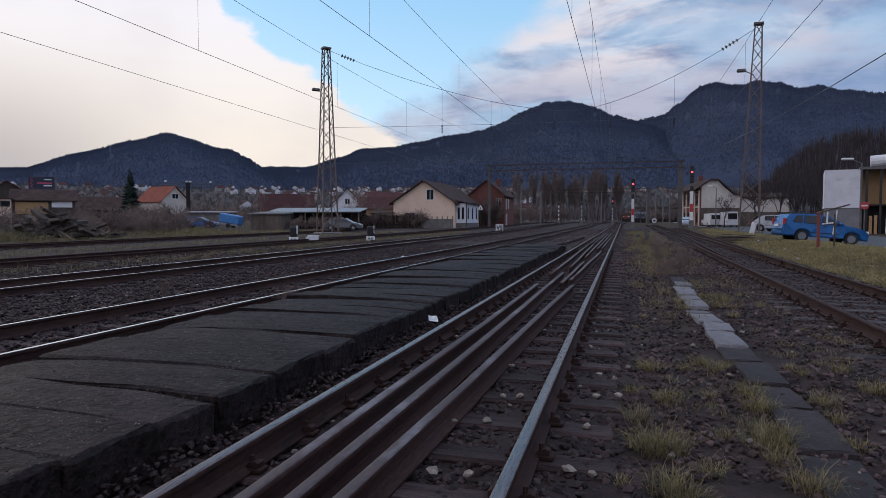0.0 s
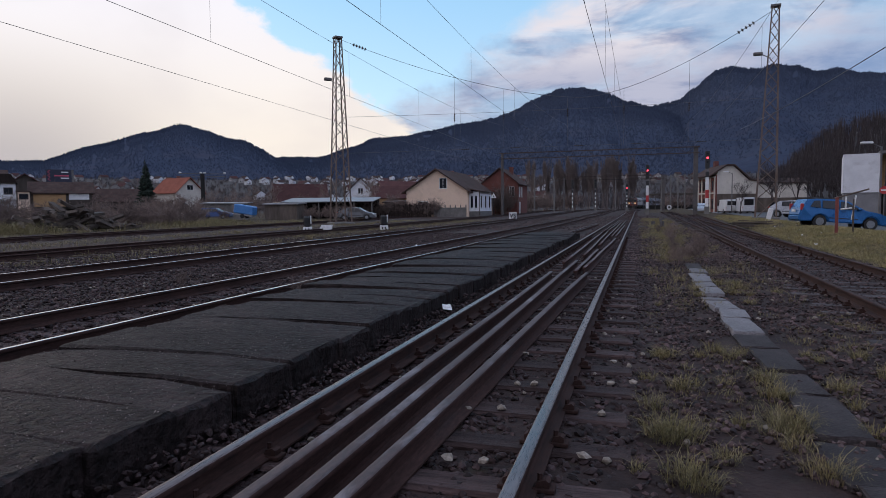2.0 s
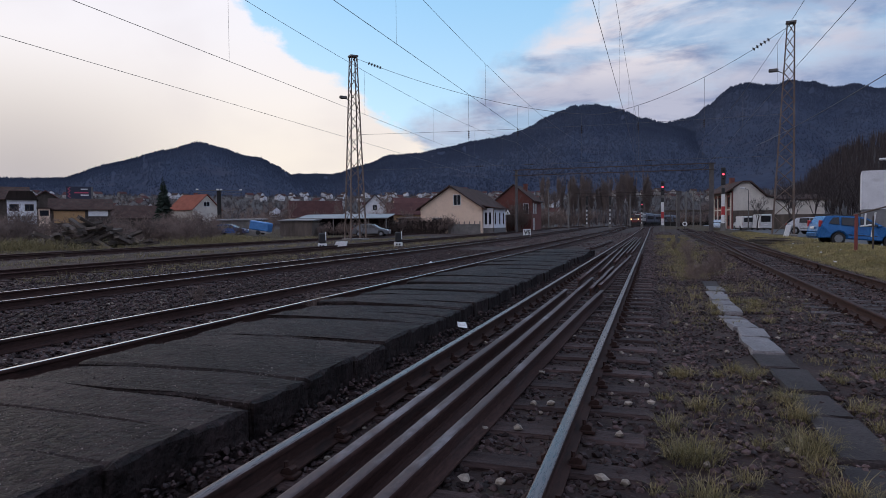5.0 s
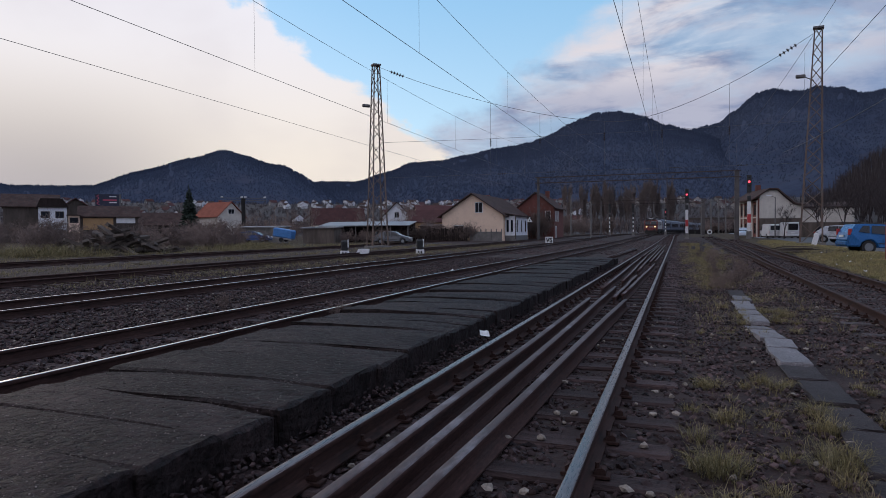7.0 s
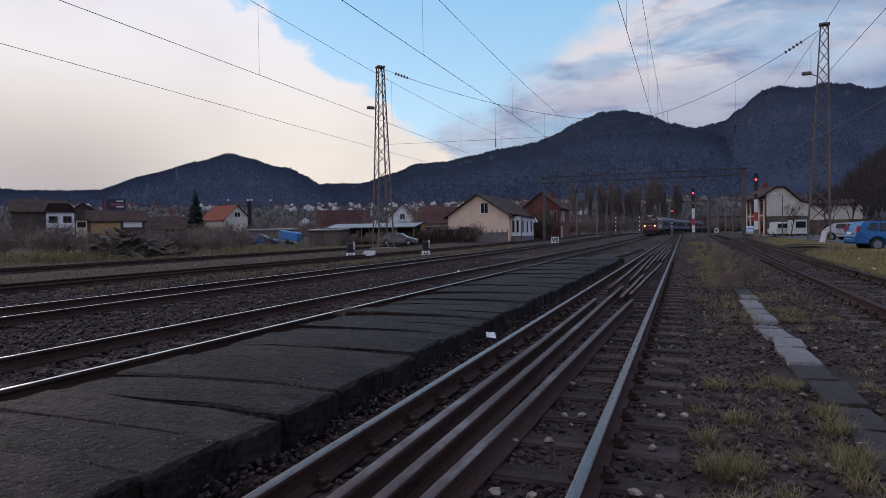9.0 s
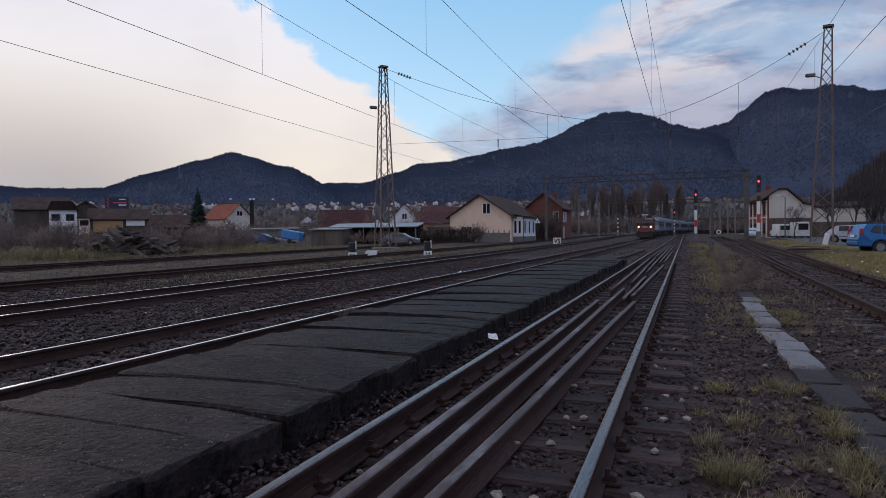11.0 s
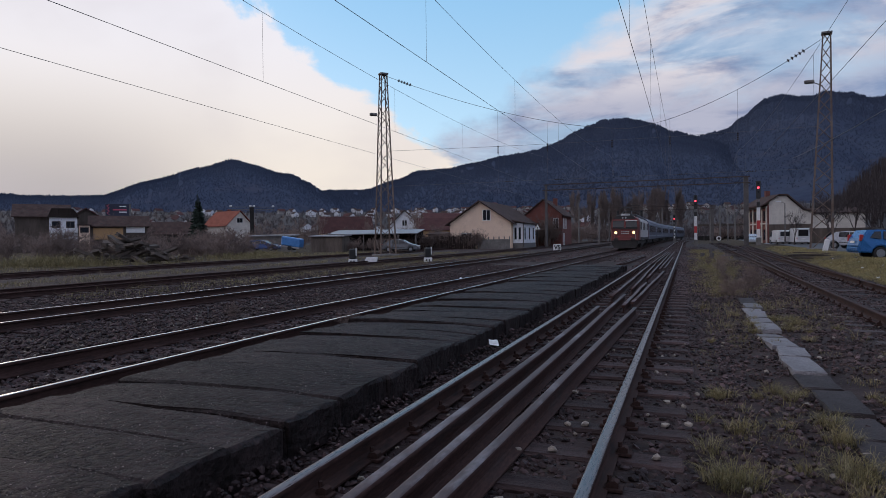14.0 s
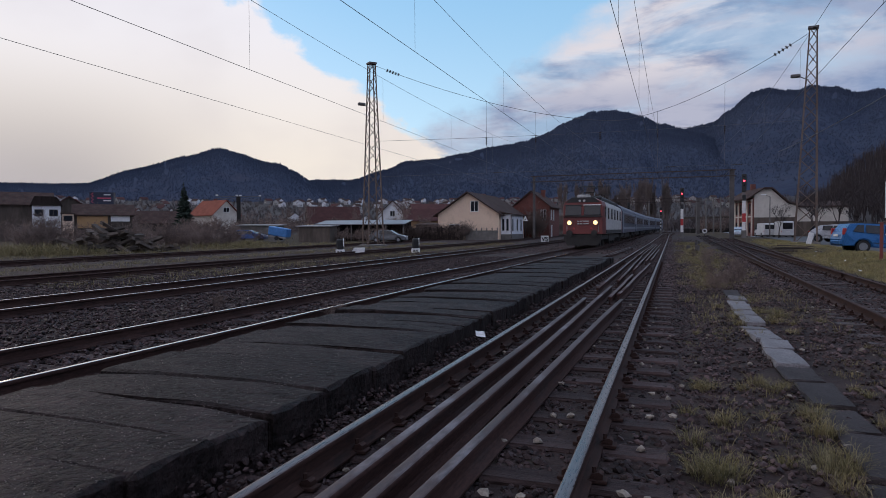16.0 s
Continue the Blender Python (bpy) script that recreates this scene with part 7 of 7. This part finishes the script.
for i, (x, y) in enumerate(MARKS):
    bm = B()
    bmesh.ops.create_icosphere(bm, subdivisions=1, radius=0.034)
    for v in bm.verts:
        v.co *= 1 + 0.75 * noise.noise(v.co * 34 + Vector((i * 3.1, 0, 0)))
        v.co.z *= 0.62
    ob = part("stone", bm, M["pale_stone"], None, m=pose(x, y, 0.012, 0, 0, i * 50))
    tagged(ob, "pale buff stone lying on the dark ballast", "stone", "loose pale stones")

walkway = empty("walkway", None, "narrow path of worn concrete slabs beside the track", "path", kind="structure")


def walk_slab(seed, w, l, h):
    r = random.Random(seed)
    bm = B()
    box(bm, -w / 2, w / 2, 0, l, -h, 0, 0.01)
    bmesh.ops.subdivide_edges(bm, edges=[e for e in bm.edges if e.calc_length() > 0.2], cuts=2, use_grid_fill=True)
    for v in bm.verts:
        v.co += Vector((r.uniform(-0.012, 0.012), r.uniform(-0.012, 0.012), r.uniform(-0.006, 0.004)))
    return mesh_of(bm, "slab", M["path"])


WS = [walk_slab(i, 0.32, (0.86, 0.62)[i % 2], 0.07) for i in range(4)]
WP = []
for me in WS:
    me = me.copy()
    me.materials.clear()
    me.materials.append(M["palepath"])
    WP.append(me)
rr = random.Random(44)
y, i = 2.6, 0
while y < 16.2:
    x = 1.19 - 0.018 * max(0.0, y - 6) if y < 10.4 else 1.11 + 0.026 * (y - 10.4)
    pale_ = 7.0 < y < 14.4
    tip = 5.0 if 9.0 < y < 9.9 else 0.8
    share("slab", (WP if pale_ else WS)[i % 4], walkway, pose(x + rr.uniform(-0.025, 0.025), y, (0.028 if pale_ else 0.012) + rr.uniform(-0.01, 0.012), rr.uniform(-tip, tip), rr.uniform(-1.2, 1.2), rr.uniform(-4, 4) if pale_ else rr.uniform(-2, 2)))
    y += (0.86, 0.62)[i % 2] + rr.uniform(0.02, 0.10)
    i += 1


def blades(name, tufts, material, label, seed, zf=None, wide=0.004):
    """tufts: (x, y, radius, count, height)."""
    r = np.random.RandomState(seed)
    V, F = [], []
    for x, y, rad, cnt, h in tufts:
        z = (zf or ground_z)(x, y) - 0.03
        for i in range(int(cnt)):
            a = r.uniform(0, 6.283)
            q = rad * r.uniform(0, 1) ** 0.7
            bx, by = x + math.cos(a) * q, y + math.sin(a) * q
            a2 = a + r.normal(0, 0.7)
            L = h * r.uniform(0.35, 1.1)
            out = L * r.uniform(0.2, 1.5)
            w = wide * (0.8 + 2.5 * L)
            bend = r.normal(0, 0.5)
            k = len(V)
            c0, s0, c1, s1 = math.cos(a2), math.sin(a2), math.cos(a2 + bend), math.sin(a2 + bend)
            sx, sy = -s0 * w, c0 * w
            top = L * r.uniform(0.55, 1.0)
            mx, my = bx + c0 * out * 0.30, by + s0 * out * 0.30
            ex, ey = bx + c1 * out * 0.68, by + s1 * out * 0.68
            V += [(bx - sx, by - sy, z), (bx + sx, by + sy, z), (mx + sx * 0.8, my + sy * 0.8, z + top * 0.66), (mx - sx * 0.8, my - sy * 0.8, z + top * 0.66),
                  (ex + sx * 0.5, ey + sy * 0.5, z + top), (ex - sx * 0.5, ey - sy * 0.5, z + top), (bx + c1 * out, by + s1 * out, z + top * r.uniform(0.5, 1.05))]
            F += [(k, k + 1, k + 2), (k, k + 2, k + 3), (k + 3, k + 2, k + 4), (k + 3, k + 4, k + 5), (k + 5, k + 4, k + 6)]
    return tagged(new(name, raw(name, V, F, material)), label, "grass", kind="stuff")


TUFTS = ((0.27, 3.38, 0.22), (0.17, 4.05, 0.22), (0.65, 4.35, 0.10), (0.34, 5.13, 0.18), (0.09, 5.31, 0.10), (0.21, 6.17, 0.14), (0.83, 6.30, 0.14), (0.56, 6.27, 0.10), (0.95, 4.43, 0.24), (1.01, 5.09, 0.14), (1.02, 5.58, 0.16), (1.48, 5.34, 0.18), (1.94, 6.54, 0.13), (0.96, 3.63, 0.20), (0.49, 3.71, 0.12), (1.44, 4.93, 0.10), (1.64, 12.24, 0.18), (2.14, 11.21, 0.14), (0.93, 10.52, 0.14), (1.69, 10.74, 0.12), (1.98, 5.85, 0.18), (1.39, 4.35, 0.12), (1.57, 6.32, 0.10), (0.32, 3.31, 0.14), (0.01, 3.43, 0.06), (0.66, 5.30, 0.09), (1.40, 12.18, 0.20), (1.50, 6.53, 0.08), (0.30, 9.44, 0.09), (0.89, 4.01, 0.14), (0.98, 5.45, 0.17), (0.97, 5.05, 0.20), (0.88, 4.25, 0.24), (0.73, 6.54, 0.15), (0.92, 6.45, 0.12), (0.95, 11.3, 0.20), (1.02, 12.0, 0.14), (1.45, 10.9, 0.22), (1.62, 11.6, 0.26), (1.55, 9.9, 0.14), (0.24, 4.0, 0.26), (0.12, 4.6, 0.16), (0.28, 6.15, 0.18))
rg = random.Random(9)
tl = [(x, y, s * 0.62, 190 * s / 0.2, 0.05 + 0.42 * s) for x, y, s in TUFTS]
for i in range(420):
    x, y = rg.uniform(0.15, 2.6), rg.uniform(2.0, 13) 
    if noise.noise((x * 1.1, y * 0.45, 2)) < 0.0 or 0.95 < x < 1.45:
        continue
    tl.append((x, y, rg.uniform(0.05, 0.16), rg.uniform(12, 50), rg.uniform(0.03, 0.09)))
blades("grass", tl, M["grass"], "dry straw-coloured grass tufts among the ballast", 1, wide=0.0017)
tl = []
for i in range(4200):
    y = rg.uniform(9, 75)
    x = rg.gauss(0.9, 0.35) + 0.012 * y if rg.random() < 0.7 else rg.uniform(0.2, 2.4 + 0.012 * y)
    if x < 0.15 or x > east_in(y) - 0.6 or noise.noise((x * 0.9, y * 0.25, 5)) * 0.8 + rg.gauss(0, 0.35) < (-0.08 if y > 17 else 0.75 if x < 1.35 else 0.15):
        continue
    tl.append((x, y, rg.uniform(0.1, 0.3), rg.uniform(14, 30), rg.uniform(0.06, 0.20)))
blades("grass", tl, M["grass"], "dry grass strip between the siding and the walkway", 2, wide=0.003)
tl = []
for i in range(6500):
    y = rg.uniform(8, 75) if i % 2 else rg.uniform(8, 36)
    x = east_out(y) + 0.75 + rg.uniform(0, 3.8)
    tl.append((x, y, rg.uniform(0.12, 0.35), rg.uniform(16, 30), rg.uniform(0.03, 0.12) * (1 + 1.3 * max(0.0, noise.noise((x * 0.5, y * 0.3, 8))))))
blades("grass", tl, M["turf"], "thin green and straw turf on the bank", 3)
tl = []
for i in range(2600):
    y = rg.uniform(12, 70)
    lane = rg.choice((-14.6, -22.5, -34))
    x = lane - 0.04 * y + rg.gauss(0, 1.1 if lane > -30 else 2.5)
    tl.append((x, y, rg.uniform(0.15, 0.5), rg.uniform(8, 18), rg.uniform(0.08, 0.22) * (1 if lane > -30 else 1.6)))
for i in range(700):
    a = rg.random()
    x, y = -34 - 20 * a + rg.gauss(0, 2.0), 44 + 24 * a + rg.gauss(0, 2.5)
    tl.append((x - 2, y + 3, rg.uniform(0.2, 0.6), rg.uniform(10, 20), rg.uniform(0.3, 0.7)))
for i in range(260):
    tl.append((rg.gauss(-40.5, 2.2), rg.gauss(31.5, 1.6), rg.uniform(0.2, 0.5), rg.uniform(12, 24), rg.uniform(0.4, 0.95)))
blades("grass", tl, M["grass"], "pale dry grass along the far sidings", 4)
paper = B()
bmesh.ops.create_grid(paper, x_segments=4, y_segments=4, size=0.06)
for v in paper.verts:
    v.co.z = 0.03 + 0.03 * noise.noise(v.co * 14)
ob = part("paper_scrap", paper, M["signwhite"], None, m=pose(-2.33, 7.75, 0.085, 25, 10, 30))
so = ob.modifiers.new("thickness", "SOLIDIFY")
so.thickness = 0.003
tagged(ob, "crumpled white paper scrap on the ballast", "litter")

# dark dead weeds and small posts in the strip between the tracks
rg = random.Random(19)
for x, y, s in ((0.88, 15.8, 0.12), (1.05, 16.4, 0.13), (1.5, 17.5, 0.13), (0.95, 34.0, 0.14), (1.3, 25.0, 0.13), (1.35, 17.5, 0.12), (1.6, 18.4, 0.14), (1.0, 20.5, 0.12), (1.9, 16.3, 0.10), (2.1, 24.0, 0.15), (1.2, 28.0, 0.17), (1.7, 33.0, 0.16), (-7.9, 9.6, 0.09), (-4.9, 8.6, 0.10)):
    plant(rg.choice(SHRUBS), "dead_weeds", x, y, s, rg.uniform(0, 360), "dark dead weed stalks among the gravel", "weeds", "dead weeds", -0.03)
for x, y, h in ((1.5, 44, 0.45), (1.9, 58, 0.6), (2.4, 66, 0.35), (1.1, 50, 0.3)):
    bm = B()
    box(bm, -0.12, 0.12, -0.1, 0.1, -0.2, h, 0.02)
    ob = part("marker_post", bm, M["postconc"], None, m=pose(x, y, rise(y) - 0.03, 3, 4, x * 40))
    tagged(ob, "short leaning concrete post in the grass", "post", "marker posts")
for i in range(34):
    x, y = (rg.uniform(5.6, 9.0), rg.uniform(14, 48)) if i % 2 else (rg.uniform(-20, -4.8), rg.uniform(8, 40))
    bm = B()
    bmesh.ops.create_grid(bm, x_segments=2, y_segments=2, size=rg.uniform(0.025, 0.05))
    for v in bm.verts:
        v.co.z = 0.05 * noise.noise(v.co * 30 + Vector((i, 0, 0)))
    r_ = bmesh.ops.extrude_face_region(bm, geom=bm.faces[:])
    for v in [e for e in r_["geom"] if isinstance(e, bmesh.types.BMVert)]:
        v.co.z += 0.006
    ob = part("litter_scrap", bm, M["signwhite" if i % 3 else "pale_stone"], None, m=pose(x, y, ground_z(x, y) + 0.03, rg.uniform(-30, 30), rg.uniform(-30, 30), rg.uniform(0, 360)))
    tagged(ob, "small pale scrap of litter on the ground", "litter", "litter")
rg = random.Random(23)
for i in range(9):
    bm = B()
    l = rg.uniform(0.7, 1.5)
    box(bm, -l, l, -0.09, 0.09, 0, 0.05, 0.008)
    x, y = 6.9 + rg.uniform(-0.3, 0.5), 43.2 + rg.uniform(-0.9, 0.9)
    ob = part("plank", bm, M["timber"], None, m=pose(x, y, ground_z(x, y) - 0.03 + 0.04 * i, rg.uniform(-3, 3), rg.uniform(-3, 3), rg.uniform(-35, 5)))
    tagged(ob, "old weathered board lying in the grass", "board", "boards on the bank")


motions()
